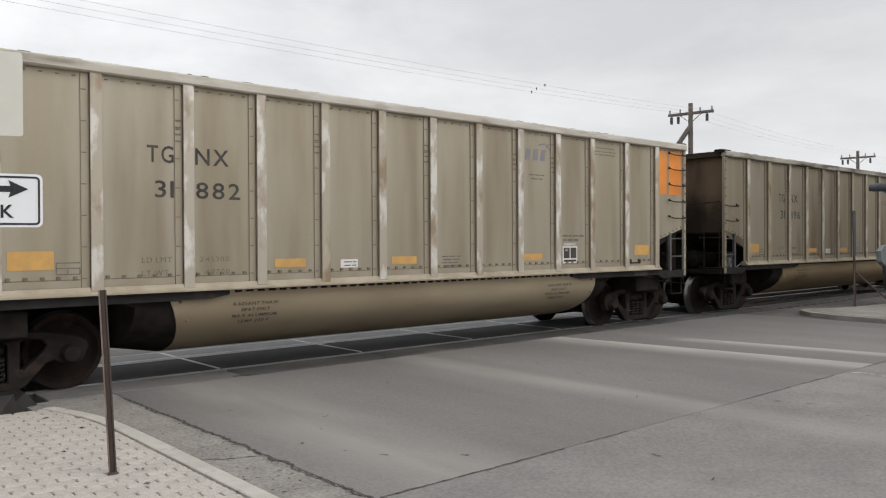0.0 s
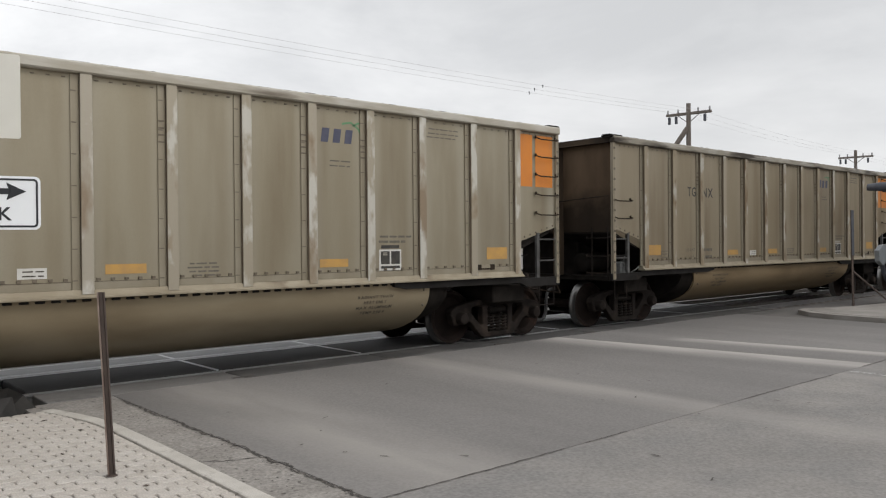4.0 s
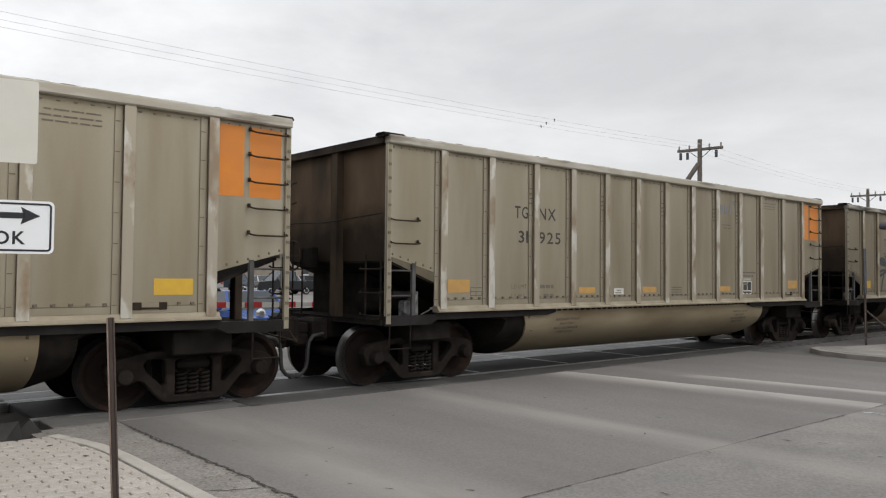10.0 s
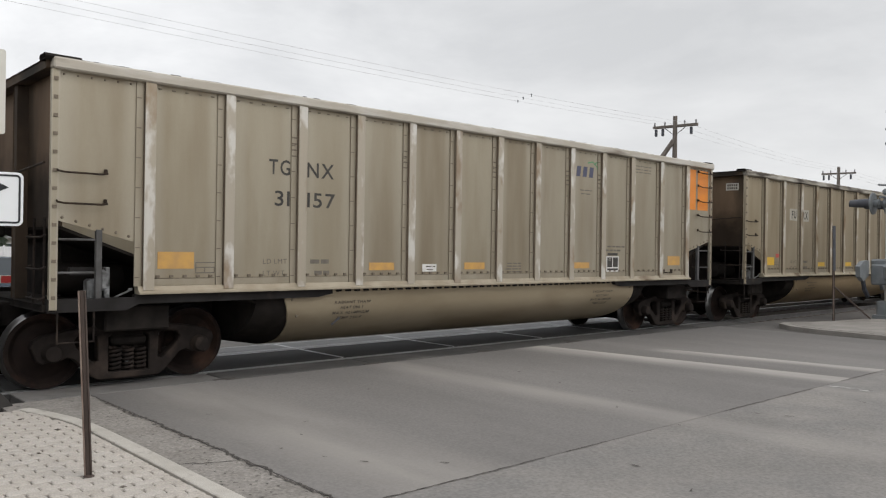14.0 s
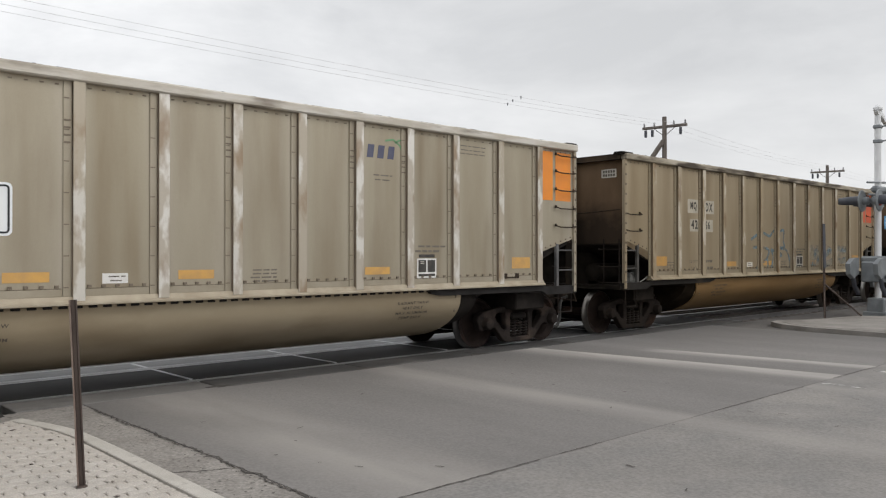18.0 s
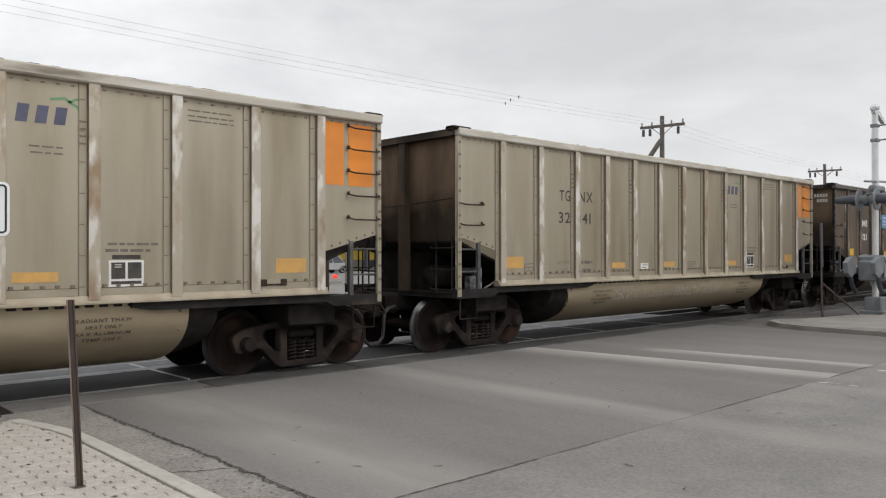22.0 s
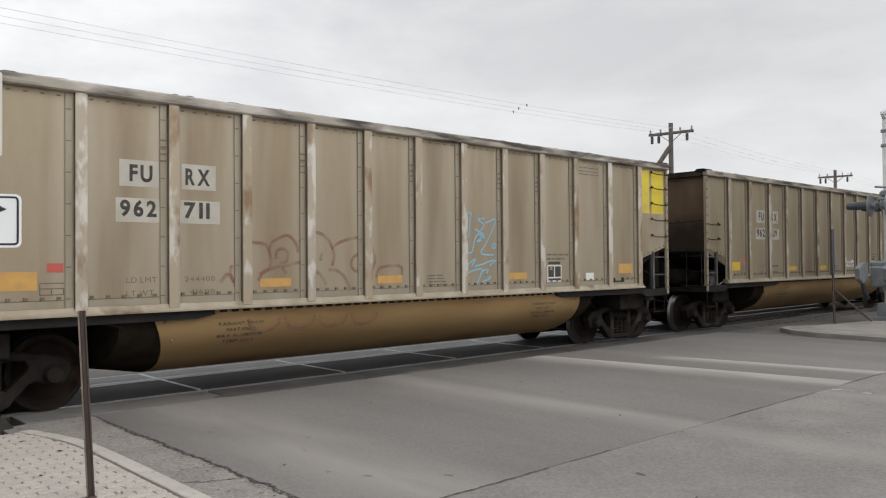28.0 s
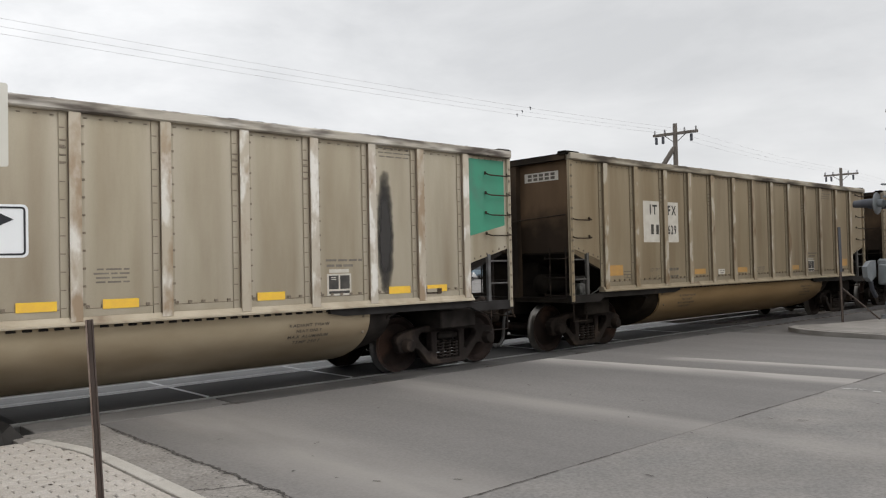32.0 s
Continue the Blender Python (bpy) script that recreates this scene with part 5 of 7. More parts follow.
def tub_y(z):
    """The belly's near surface at a height."""
    if z >= 1.02:
        return -1.5
    q = min(1.0, ((1.02 - z) / 0.77)) ** 1.053
    return -1.5 * max(0.0, 1 - q * q) ** 0.55


def belly_text(x0, m):
    """Four stencilled lines that follow the belly's curve."""
    s = Shape()
    for text, a, w, z in (("RADIANT THAW", 0.0, 0.66, 0.93), ("HEAT ONLY", 0.12, 0.42, 0.85), ("MAX ALUMINUM", 0.0, 0.66, 0.77), ("TEMP 250 F", 0.1, 0.46, 0.69)):
        t = lettering(text, x0 + a, x0 + a + w, z, z + 0.045, 0.0, 0.02)
        s.add([(x, tub_y(zz) - 0.006, zz) for x, y, zz in t.v], t.f)
    return s


def word(car, text, x0, x1, z0, z1, m=INK, y=NEAR, bold=0.018, hold=""):
    """Stencilled letters, each one a part."""
    for sh in letters(text, x0, x1, z0, z1, y, bold, hold):
        part("letter", sh, m, car)


def dress(car, mark, number, end, opts=()):
    """Reporting marks, end colour, reflectors, placards and stencils of one car. mark, number: pairs split by the third rib."""
    seed = sum(ord(c) for c in "".join(number)) + 7 * len(opts)
    ribs = STUD_RIBS if "low" in opts else RIBS
    rx = ribs[2]
    low = 0.27 if "low" in opts else 0.0
    if "light" in opts:
        for t, x0, x1, z0 in ((mark[0], -4.80, -4.35, 2.58), (mark[1], -3.85, -3.45, 2.57), (number[0], -4.95, -4.38, 2.13), (number[1], -3.85, -3.47, 2.125)):
            word(car, t, x0, x1, z0, z0 + 0.215, WHITE, bold=0.05)
    elif "wide" in opts:
        for t, x0, x1 in ((mark[0], -0.72, -0.30), (mark[1], 0.08, 0.50)):
            word(car, t, rx + x0, rx + x1, 2.66, 2.95, bold=0.012)
        for t, x0 in zip(number, (-0.66, 0.15, 1.09)):
            word(car, t, rx + x0, rx + x0 + 0.42, 2.22, 2.47, bold=0.012)
        for x0, x1, z0, z1 in ((-0.80, -0.18, 2.60, 3.0), (0.08, 0.60, 2.60, 3.0)) if "upper" in opts else ((0.08, 0.84, 2.16, 2.53), (1.07, 1.66, 2.16, 2.53)):
            plate_part(car, "white_patch", rx + x0, rx + x1, z0, z1, WHITE_DULL, NEAR + 0.0025)
    else:
        patch = "patch" in opts
        for i, t in enumerate(mark):
            if not t:
                continue
            a, b = ((rx - 0.53, rx - 0.25), (rx + 0.17, rx + 0.50))[i] if patch else ((rx - 0.50, rx - 0.17), (rx + 0.11, rx + 0.56))[i]
            if "tall" in opts:
                plate_part(car, "white_patch", a - 0.24, b + 0.08, 2.14, 3.02, WHITE, NEAR + 0.0025)
            elif patch or "marks" in opts:
                plate_part(car, "white_patch", a - 0.12 if patch and i == 0 else a - 0.05, b + 0.08, 2.68, 3.0, WHITE_DULL, NEAR + 0.0025)
            word(car, t, a, b, 2.735 - low, 2.945 - low, INK, bold=0.034 if patch else 0.010)
        for i, t in enumerate(number):
            if not t:
                continue
            w = (0.148 if patch and i == 0 else 0.115 if patch else 0.132) * len(t)
            a, b = ((rx - 0.20 - w, rx - 0.20), (rx + 0.15, rx + 0.15 + w))[i] if patch else ((rx - 0.17 - w, rx - 0.17), (rx + 0.115, rx + 0.115 + w))[i]
            if patch and "tall" not in opts:
                plate_part(car, "white_patch", a - 0.05, b + (0.06 if i == 0 else 0.14), 2.25, 2.54, WHITE_DULL, NEAR + 0.0025)
            word(car, t, a, b, 2.31 - low, 2.52 - low, INK, bold=0.034 if patch else 0.010, hold="" if patch else "rl"[i])
    # load limit stencils
    fad = WHITE if "light" in opts else INK_FADED
    st = Shape()

    def small(text, x0, x1, z0, z1):
        t = lettering(text, x0, x1, z0, z1, NEAR, 0.0)
        st.add(t.v, t.f)
    up, wide = (0.08, 0.2) if "light" in opts else (0.0, 0.0)
    small("LD LMT", rx - 0.57 - wide, rx - 0.2 - wide, 1.52 + up, 1.585 + up)
    small("LT WT", rx - 0.57 - wide, rx - 0.24 - wide, 1.36 + up, 1.425 + up)
    load = {"711": ("244400", "41600"), "882": ("245300", "40700"), "894": ("244500", "41500"), "58": ("244000", "42000"), "12": ("241200", "44800")}.get(number[-1])
    if load:
        small(load[0], rx + 0.16, rx + 0.56, 1.52 + up, 1.58 + up)
        small(load[1], rx + 0.23, rx + 0.56, 1.36 + up, 1.42 + up)
    else:
        bars(st, rx + 0.14, rx + 0.54, (1.52,), seed, h=0.06)
        bars(st, rx + 0.2, rx + 0.54, (1.36,), seed + 1, h=0.06)
    # coloured end panel between the last rib and the corner
    if end:
        ex0, ex1 = ribs[-1] + 0.08, HALF - 0.13
        if "full" in opts:
            s = Shape().prism([(ex0, 1.84), (ex1, 2.1), (ex1, 3.66), (ex0, 3.66)], "y", NEAR, NEAR + 0.003)
            part("end_colour", s, end, car, "coloured end panel paint")
        elif end is GREEN:
            s = Shape().prism([(ex0, 2.22), (ex1, 2.42), (ex1, 3.54), (ex0, 3.54)], "y", NEAR, NEAR + 0.003)
            part("end_colour", s, end, car, "coloured end panel paint")
        else:
            plate_part(car, "end_colour", ex0, ex0 + 0.36, 2.74, 3.66, end, label="coloured end panel paint")
            plate_part(car, "end_colour", ex0 + 0.44, ex1, 2.74, 3.66, end, label="coloured end panel paint")
    # reflectors
    ref = REFLECT_Y if ("bright" in opts or "light" in opts or end in (GREEN, YELLOW)) and "dull" not in opts else REFLECT_O
    if low:
        for x in (-5.72, -4.98, -2.62, -0.62, 0.3, 2.3, 4.53, 5.3):
            plate_part(car, "reflector", x, x + 0.42, 1.33, 1.44, ref, NEAR - 0.018)
    elif "light" in opts:
        for x, w, z0, z1 in ((-6.03, 0.48, 1.63, 1.85), (-2.92, 0.48, 1.62, 1.765), (-0.94, 0.48, 1.61, 1.75), (0.07, 0.46, 1.61, 1.75), (2.12, 0.48, 1.61, 1.75), (5.26, 0.48, 1.61, 1.82)):
            plate_part(car, "reflector", x, x + w, z0, z1, ref)
        plate_part(car, "grey_plate", -6.0, -5.69, 1.46, 1.60, BOXGREY, label="dull grey data plate")
        plate_part(car, "red_placard", -5.66, -5.48, 1.47, 1.585, RED, label="small red placard")
        plate_part(car, "brown_plate", 5.30, 5.55, 1.385, 1.46, REFLECT_O, label="dulled amber plate")
        plate_part(car, "red_placard", 5.63, 5.80, 1.43, 1.54, RED, label="small red placard")
        for x in (-6.03, 5.12):
            plate_part(car, "pale_strip", x, x + 0.72, 1.255, 1.335, MAST, NEAR - 0.014, label="pale metal wear strip")
        for x in (-2.35, -0.33, 1.68):
            plate_part(car, "tan_plate", x, x + 0.33, 1.03, 1.13, SILL, -1.504, label="small tan plate on the belly")
    else:
        plate_part(car, "reflector", -6.02, -5.55, 1.46, 1.67, ref)
        for x in (-2.78, -0.79, 2.14):
            plate_part(car, "reflector", x, x + 0.48, 1.42, 1.535, ref)
        plate_part(car, "reflector", 5.44, 5.93, 1.47, 1.67, ref)
    if end is not YELLOW:
        plate_part(car, "placard", -1.72, -1.42, 1.39, 1.51, WHITE, label="white placard")
        pl = Shape()
        bars(pl, -1.69, -1.45, (1.415, 1.465), seed + 2, NEAR - 0.003, 0.014)
        part("placard_print", pl, PRINT, car)["kind"] = "stuff"
    # boxed stencil
    bx, bz = ribs[9] + 0.22 if low else ribs[7] + 0.26 if "early" in opts else ribs[9] + 0.18, 1.34
    bo = plate_part(car, "stencil_box", bx, bx + 0.42, bz, bz + 0.32, WHITE_DULL if low else WHITE, label="white-framed consolidated stencil")
    plate_part(bo, "black_field", bx + 0.03, bx + 0.195, bz + 0.10, bz + 0.295, INK, NEAR - 0.003)
    plate_part(bo, "black_field", bx + 0.225, bx + 0.39, bz + 0.10, bz + 0.295, INK, NEAR - 0.003)
    plate_part(bo, "black_field", bx + 0.03, bx + 0.39, bz + 0.035, bz + 0.072, INK, NEAR - 0.003)
    fl = Shape()
    for zz in (0.235, 0.262):
        fl.plate(bx + 0.07, bx + 0.15, bz + zz, bz + zz + 0.012, NEAR - 0.004)
    part("field_print", fl, WHITE_DULL, bo)["kind"] = "stuff"
    plate_part(car, "stencil_label", bx + 0.04, bx + 0.38, bz + 0.335, bz + 0.385, WHITE_DULL if seed % 2 else INK, NEAR)
    bars(st, bx - 0.05, bx + 0.5, (bz + 0.42, ), seed + 3, h=0.035)
    bars(st, bx - 0.02, bx + 0.62, (bz + 0.50, ), seed + 4, h=0.03)
    for z in (1.40, 1.47, 1.53):
        st.plate(-5.53, -5.27, z, z + 0.012, NEAR)
    for x in (-5.53, -5.41, -5.28):
        st.plate(x, x + 0.012, 1.412, 1.47 if x > -5.5 else 1.53, NEAR)
    bars(st, 0.2, 0.62, [z + low for z in (1.36, 1.41, 1.46, 1.51)], seed + 6, h=0.02)
    bars(st, ribs[10] + 0.12, ribs[10] + 0.8, (3.42, 3.48, 3.55), seed + 7, h=0.018)
    part("lift_bracket", Shape().box(5.16, 5.29, NEAR - 0.03, NEAR, 1.295, 1.385, 0.006).box(5.50, 5.60, NEAR - 0.03, NEAR, 1.295, 1.385, 0.006).bright(5.28, 5.51, NEAR - 0.022, NEAR, 1.325, 1.38).box(5.28, 5.51, NEAR - 0.024, NEAR, 1.30, 1.324), IRON, car, "dark bracket with a pale bar")
    if "emblem" in opts or "emblem_faded" in opts:
        blue = INK_BLUE if "emblem" in opts else INK_BLUE_FADED
        x, z = ribs[8] + 0.17, 3.20
        for k in range(3):
            part("emblem_block", Shape().prism([(x + 0.2 * k, z), (x + 0.2 * k + 0.12, z), (x + 0.2 * k + 0.15, z + 0.2), (x + 0.2 * k + 0.03, z + 0.2)], "y", NEAR, NEAR + 0.003), blue, car)
        s = Shape().ribbon([(x + 0.36, z + 0.28), (x + 0.52, z + 0.31), (x + 0.66, z + 0.22), (x + 0.72, z + 0.06)], 0.03, NEAR).ribbon([(x + 0.55, z + 0.26), (x + 0.64, z + 0.31), (x + 0.7, z + 0.31)], 0.03, NEAR)
        part("emblem_arc", s, INK_GREEN if "emblem" in opts else INK_BLUE_FADED, car)
        bars(st, x + 0.1, x + 0.5, (2.86, 2.93), seed + 8, h=0.02)
    for k in (0, 1):
        ink = WHITE_DULL if "light" in opts else PRINT
        part("belly_stencil", belly_text((-3.36, 2.82)[k], ink), ink, car)["kind"] = "stuff"
    part("stencil_print", st, fad, car)["kind"] = "stuff"
    return car


E1, E2 = ("emblem",), ("emblem_faded",)
# mark, number, end colour, style, options
TRAIN = [
    (("TG", "NX"), ("31", "882"), ORANGE, "tan", E2), (("TG", "NX"), ("31", "896"), ORANGE, "stained", E2), (("TG", "NX"), ("31", "127"), ORANGE, "stained", E1),
    (("TG", "NX"), ("32", "317"), ORANGE, "tan", E1), (("TG", "NX"), ("31", "252"), ORANGE, "tan", E1), (("TG", "NX"), ("", ""), ORANGE, "brown", E1),
    (("TG", "NX"), ("32", "486"), ORANGE, "tan", E1), (("TG", "NX"), ("30", "102"), ORANGE, "tan", E1), (("TG", "NX"), ("31", "132"), ORANGE, "tan", E1),
    (("TI", "LX"), ("44", "503"), GREEN, "stud", ("low",)), (("TG", "NX"), ("30", "894"), ORANGE, "tan", ("emblem_faded", "bright")), (("TG", "NX"), ("31", "925"), ORANGE, "tan", E2),
    (("TG", "NX"), ("30", "276"), ORANGE, "stained", ("emblem", "bright")), (("TG", "NX"), ("31", "515"), ORANGE, "tan", E1), (("FU", "RX"), ("962", "539"), YELLOW, "brown", ("patch", "dull")),
    (("TG", "NX"), ("31", "157"), ORANGE, "tan", E1), (("FU", "RX"), ("", ""), YELLOW, "brown", ("patch",)), (("FU", "RX"), ("", ""), YELLOW, "brown", ("patch",)),
    (("ND", "YX"), ("96", "60", "58"), BLUE, "tan", ("wide", "emblem")), (("TG", "NX"), ("32", "228"), ORANGE, "tan", E1), (("MQ", "DX"), ("42", "66"), REDOR, "brown", ("patch", "early")),
    (("WF", "RX"), ("966", "082"), REDOR, "tan", ("patch", "bright")), (("GG", "PX"), ("120", "585"), RED, "tan", ("marks",)), (("TG", "NX"), ("31", "982"), ORANGE, "tan", E1),
    (("TG", "NX"), ("32", "141"), ORANGE, "tan", E1), (("MI", "LX"), ("321", "12"), REDDK, "dark", ("light", "full")), (("ND", "YX"), ("96", "50", "85"), REDOR, "tan", ("wide", "bright", "upper")),
    (("TG", "NX"), ("", ""), ORANGE, "tan", E1), (("WF", "RX"), ("", ""), REDOR, "tan", ("bright",)), (("TG", "NX"), ("32", "178"), ORANGE, "tan", E1),
    (("FU", "RX"), ("962", "711"), YELLOW, "brown", ("patch", "dull")), (("FU", "RX"), ("962", "639"), YELLOW, "brown", ("patch",)), (("TG", "NX"), ("30", "337"), ORANGE, "tan", E1),
    (("TG", "NX"), ("32", "581"), ORANGE, "tan", E1), (("TI", "LX"), ("42", "813"), GREEN, "stud", ("low",)), (("IT", "FX"), ("11", "629"), None, "brown", ("patch", "tall")),
    (("TG", "NX"), ("", ""), ORANGE, "brown", E1),
]
PITCH = 16.16
# where the coupling behind car 0 stands, second by second
COUPLING = [(0, 16.19), (1, -1.04), (2, -17.65), (3, -35.51), (6, -86.16), (7, -104.04), (8, -121.33), (9, -138.10), (10, -155.38), (11, -172.71),
            (12, -190.02), (13, -206.86), (14, -224.34), (17, -276.28), (18, -293.83), (19, -311.90), (20, -328.84), (21, -346.34), (22, -363.27), (23, -381.39),
            (24, -398.27), (27, -450.40), (28, -468.56), (29, -485.55), (30, -503.19), (31, -520.78), (32, -538.43)]


def place_at(t):
    for (a, p), (b, q) in zip(COUPLING, COUPLING[1:]):
        if t <= b:
            return p + (q - p) * (t - a) / (b - a)
    return COUPLING[-1][1]


BASES = {k: make_gondola(v) for k, v in STYLES.items()}
CARS = [copy_thing(BASES[row[3]], pose(place_at(0) + i * PITCH - PITCH / 2, TRACK_Y, 0)) for i, row in enumerate(TRAIN)]
for m in BASES.values():
    for o in list(m.children_recursive) + [m]:
        bpy.data.objects.remove(o)
for i, (mark, number, end, style, opts) in enumerate(TRAIN):
    dress(CARS[i], mark, number, end, opts)
    colour = {ORANGE: "orange", GREEN: "green", YELLOW: "yellow", BLUE: "blue", REDOR: "red-orange", RED: "red", REDDK: "weathered red", None: "plain"}[end]
    body = {"tan": "dusty tan aluminium", "brown": "brown-stained aluminium", "stud": "riveted tan aluminium", "stained": "rust-blotched aluminium", "dark": "dark brown steel"}[style]
    CARS[i]["label"] = f"{body} coal gondola with {colour} end panel"

# each car has gathered its own amount of dust
DUST = [1.1, 0.8, 0.9, 1, 0.87, 0.7, 0.95, 0.92, 0.9, 0.92, 0.9, 0.87, 0.76, 0.95, 0.93, 1, 0.92, 1, 1.16, 1.1, 0.88, 1.2, 1.12, 1.1, 1.1, 1, 1, 1, 1.05, 1.05, 1.03, 0.78, 0.97, 1.06, 1.2, 0.76, 0.62]
RUSTY = (20, 35, 36)
OCHRE = (20, 21, 30, 31, 35)
GOLDEN = (26,)
WARM = (21, 32, 33)
for i, (k, ob) in enumerate(zip(DUST, CARS)):
    for o in ob.children_recursive:
        if i in OCHRE and o.name.startswith("tub"):
            o.color = (k * 0.86, k * 0.71, k * 0.51, 1) if i == 20 else (k * 0.95, k * 0.84, k * 0.66, 1)
            continue
        if i == 26 and o.name.startswith("end_wall"):
            o.color = (1.7, 1.65, 1.6, 1)
            continue
        o.color = (k, k * (0.95 if i in RUSTY else 0.965 if i in GOLDEN else 0.98 if i in WARM else 0.995), k * (0.86 if i in RUSTY else 0.87 if i in GOLDEN else 0.92 if i in WARM else 0.97 if k < 1 else 1.0), 1)

# graffiti and marks that tell single cars apart
c = CARS[2]
s = Shape().ribbon([(-1.5 + 0.37 * math.cos(a * 0.262), 1.72 + 0.34 * math.sin(a * 0.262)) for a in range(25)], 0.045, NEAR - 0.001)
part("graffiti", s, SPRAY_WHITE, c, "white sprayed ring with a scrawl")
tag(c, -1.78, -1.26, 1.63, 1.83, SPRAY_WHITE, 3, 0.045, 4)
tag(c, 1.2, 2.1, 0.76, 0.94, SPRAY_HAZE, 4, 0.04, 5, True)
c = CARS[3]
tag(c, 1.15, 1.95, 1.42, 1.70, SPRAY_WHITE, 5, 0.06, 4)
tag(c, 1.7, 4.1, 0.64, 0.98, SPRAY_WHITE, 6, 0.06, 9, True)
c = CARS[7]
tag(c, -3.7, -2.3, 0.66, 0.98, SPRAY_WHITE, 7, 0.05, 5, True)
tag(c, -1.5, 3.2, 0.70, 0.96, SPRAY_WHITE, 8, 0.05, 15, True)
c = CARS[8]
scribble(c, -6.0, -5.25, 1.62, 1.88, SPRAY_RED2, 9, 0.035, 3, kind="bubble")
scribble(c, -5.9, -5.4, 1.82, 2.12, SPRAY_RED2, 10, 0.035, 2)
plate_part(c, "dark_spot", -3.52, -3.42, 2.02, 2.10, INK)
c = CARS[12]
spray(c, [[(-4.92, 1.66), (-4.95, 1.88), (-4.64, 1.99), (-4.40, 1.98), (-4.38, 2.16), (-4.55, 2.33), (-4.8, 2.33), (-4.95, 2.22), (-4.45, 2.14)], [(-5.04, 1.66), (-4.87, 1.81), (-4.59, 1.89), (-4.35, 1.96)],
          [(-4.54, 1.87), (-4.68, 1.61), (-4.73, 1.34)], [(-4.9, 2.27), (-4.65, 2.26), (-4.45, 2.2)], [(-3.93, 1.82), (-3.78, 1.93), (-3.6, 1.85), (-3.72, 1.53), (-3.91, 1.33), (-3.65, 1.42), (-3.29, 1.36), (-3.36, 1.56), (-3.31, 1.8)],
          [(-2.39, 2.1), (-2.6, 2.06), (-2.72, 1.75), (-2.89, 1.31), (-2.69, 1.38), (-2.34, 1.4)], [(-1.41, 2.07), (-1.7, 2.03), (-1.8, 1.7), (-1.96, 1.27), (-1.51, 1.28)]], SPRAY_BLACK, 0.085, label="black sprayed figure strokes")
c = CARS[15]
part("graffiti", Shape().ribbon([(-3.35, 0.62), (-3.2, 0.72)], 0.03, -1.40), SPRAY_BLACK, c)
c = CARS[17]
tag(c, -0.6, 0.7, 1.45, 1.9, SPRAY_WHITE, 17, 0.045, 3)
c = CARS[20]
spray(c, [[(-1.5, 2.1), (-0.9, 2.28), (-0.44, 2.2), (-0.21, 2.33), (-0.04, 2.35), (0.03, 2.1), (0.02, 1.77)], [(0.16, 2.33), (0.45, 2.36), (0.41, 2.09), (0.47, 1.91), (0.12, 1.93), (0.19, 2.3)],
          [(-0.35, 1.84), (-0.05, 1.79), (0.3, 1.87), (0.6, 1.82), (0.78, 1.6), (0.82, 1.33)], [(-0.35, 1.84), (-0.22, 1.65), (-0.29, 1.37), (-0.11, 1.3), (-0.1, 1.58), (0.3, 1.68), (0.13, 1.77)],
          [(-1.4, 1.9), (-0.53, 1.85), (-0.62, 1.59), (-1.2, 1.35), (-0.71, 1.29), (-0.53, 1.4), (-0.57, 1.59)]], SPRAY_BLUE, 0.075, label="faded blue sprayed outline")
spray(c, [[(2.17, 1.89), (2.76, 1.87), (2.5, 1.7), (2.86, 1.54), (2.26, 1.47), (2.17, 1.77)], [(3.2, 1.93), (3.71, 1.80), (3.3, 1.69), (3.25, 1.42), (3.83, 1.5)], [(4.18, 1.9), (4.96, 1.86), (4.5, 1.75), (4.35, 1.5), (4.98, 1.55)]], SPRAY_FADED, 0.19)
c = CARS[21]
for k in (4, 9):
    part("bare_rib_cover", Shape().box(RIBS[k] - 0.15, RIBS[k] + 0.07, -WALL - 0.074, -WALL - 0.0705, 1.22, 3.70), BARE, c, "bright new rib cover")
c = CARS[24]
tag(c, -2.6, 2.4, 0.76, 0.98, SPRAY_HAZE, 24, 0.05, 14, True)
c = CARS[28]
tag(c, -1.2, 2.4, 0.62, 0.98, SPRAY_BLACK, 28, 0.03, 8, True)
c = CARS[29]
tag(c, -6.95, -6.4, 2.32, 2.5, SPRAY_BLACK, 29, 0.018, 3)
tag(c, -6.9, -6.35, 2.0, 2.14, SPRAY_BLACK, 30, 0.016, 3)
c = CARS[30]
spray(c, [[(-2.95, 2.02), (-2.77, 2.01), (-2.67, 1.96), (-2.62, 1.8), (-2.65, 1.67), (-2.79, 1.59)], [(-2.65, 1.9), (-2.6, 2.02), (-2.46, 2.1), (-2.35, 2.12), (-2.24, 2.04), (-2.19, 1.89)],
          [(-2.54, 1.8), (-2.53, 1.9), (-2.44, 1.94), (-2.35, 1.88), (-2.38, 1.77), (-2.49, 1.73)], [(-2.81, 1.51), (-2.74, 1.62), (-2.6, 1.67), (-2.46, 1.69), (-2.38, 1.59)], [(-2.44, 1.69), (-2.31, 1.72), (-2.08, 1.77)],
          [(-3.36, 1.5), (-3.27, 1.6), (-3.19, 1.55), (-3.14, 1.42)], [(-3.2, 1.72), (-3.22, 1.61), (-3.17, 1.49)]], SPRAY_RED, 0.045, label="faded red sprayed bubble outline")
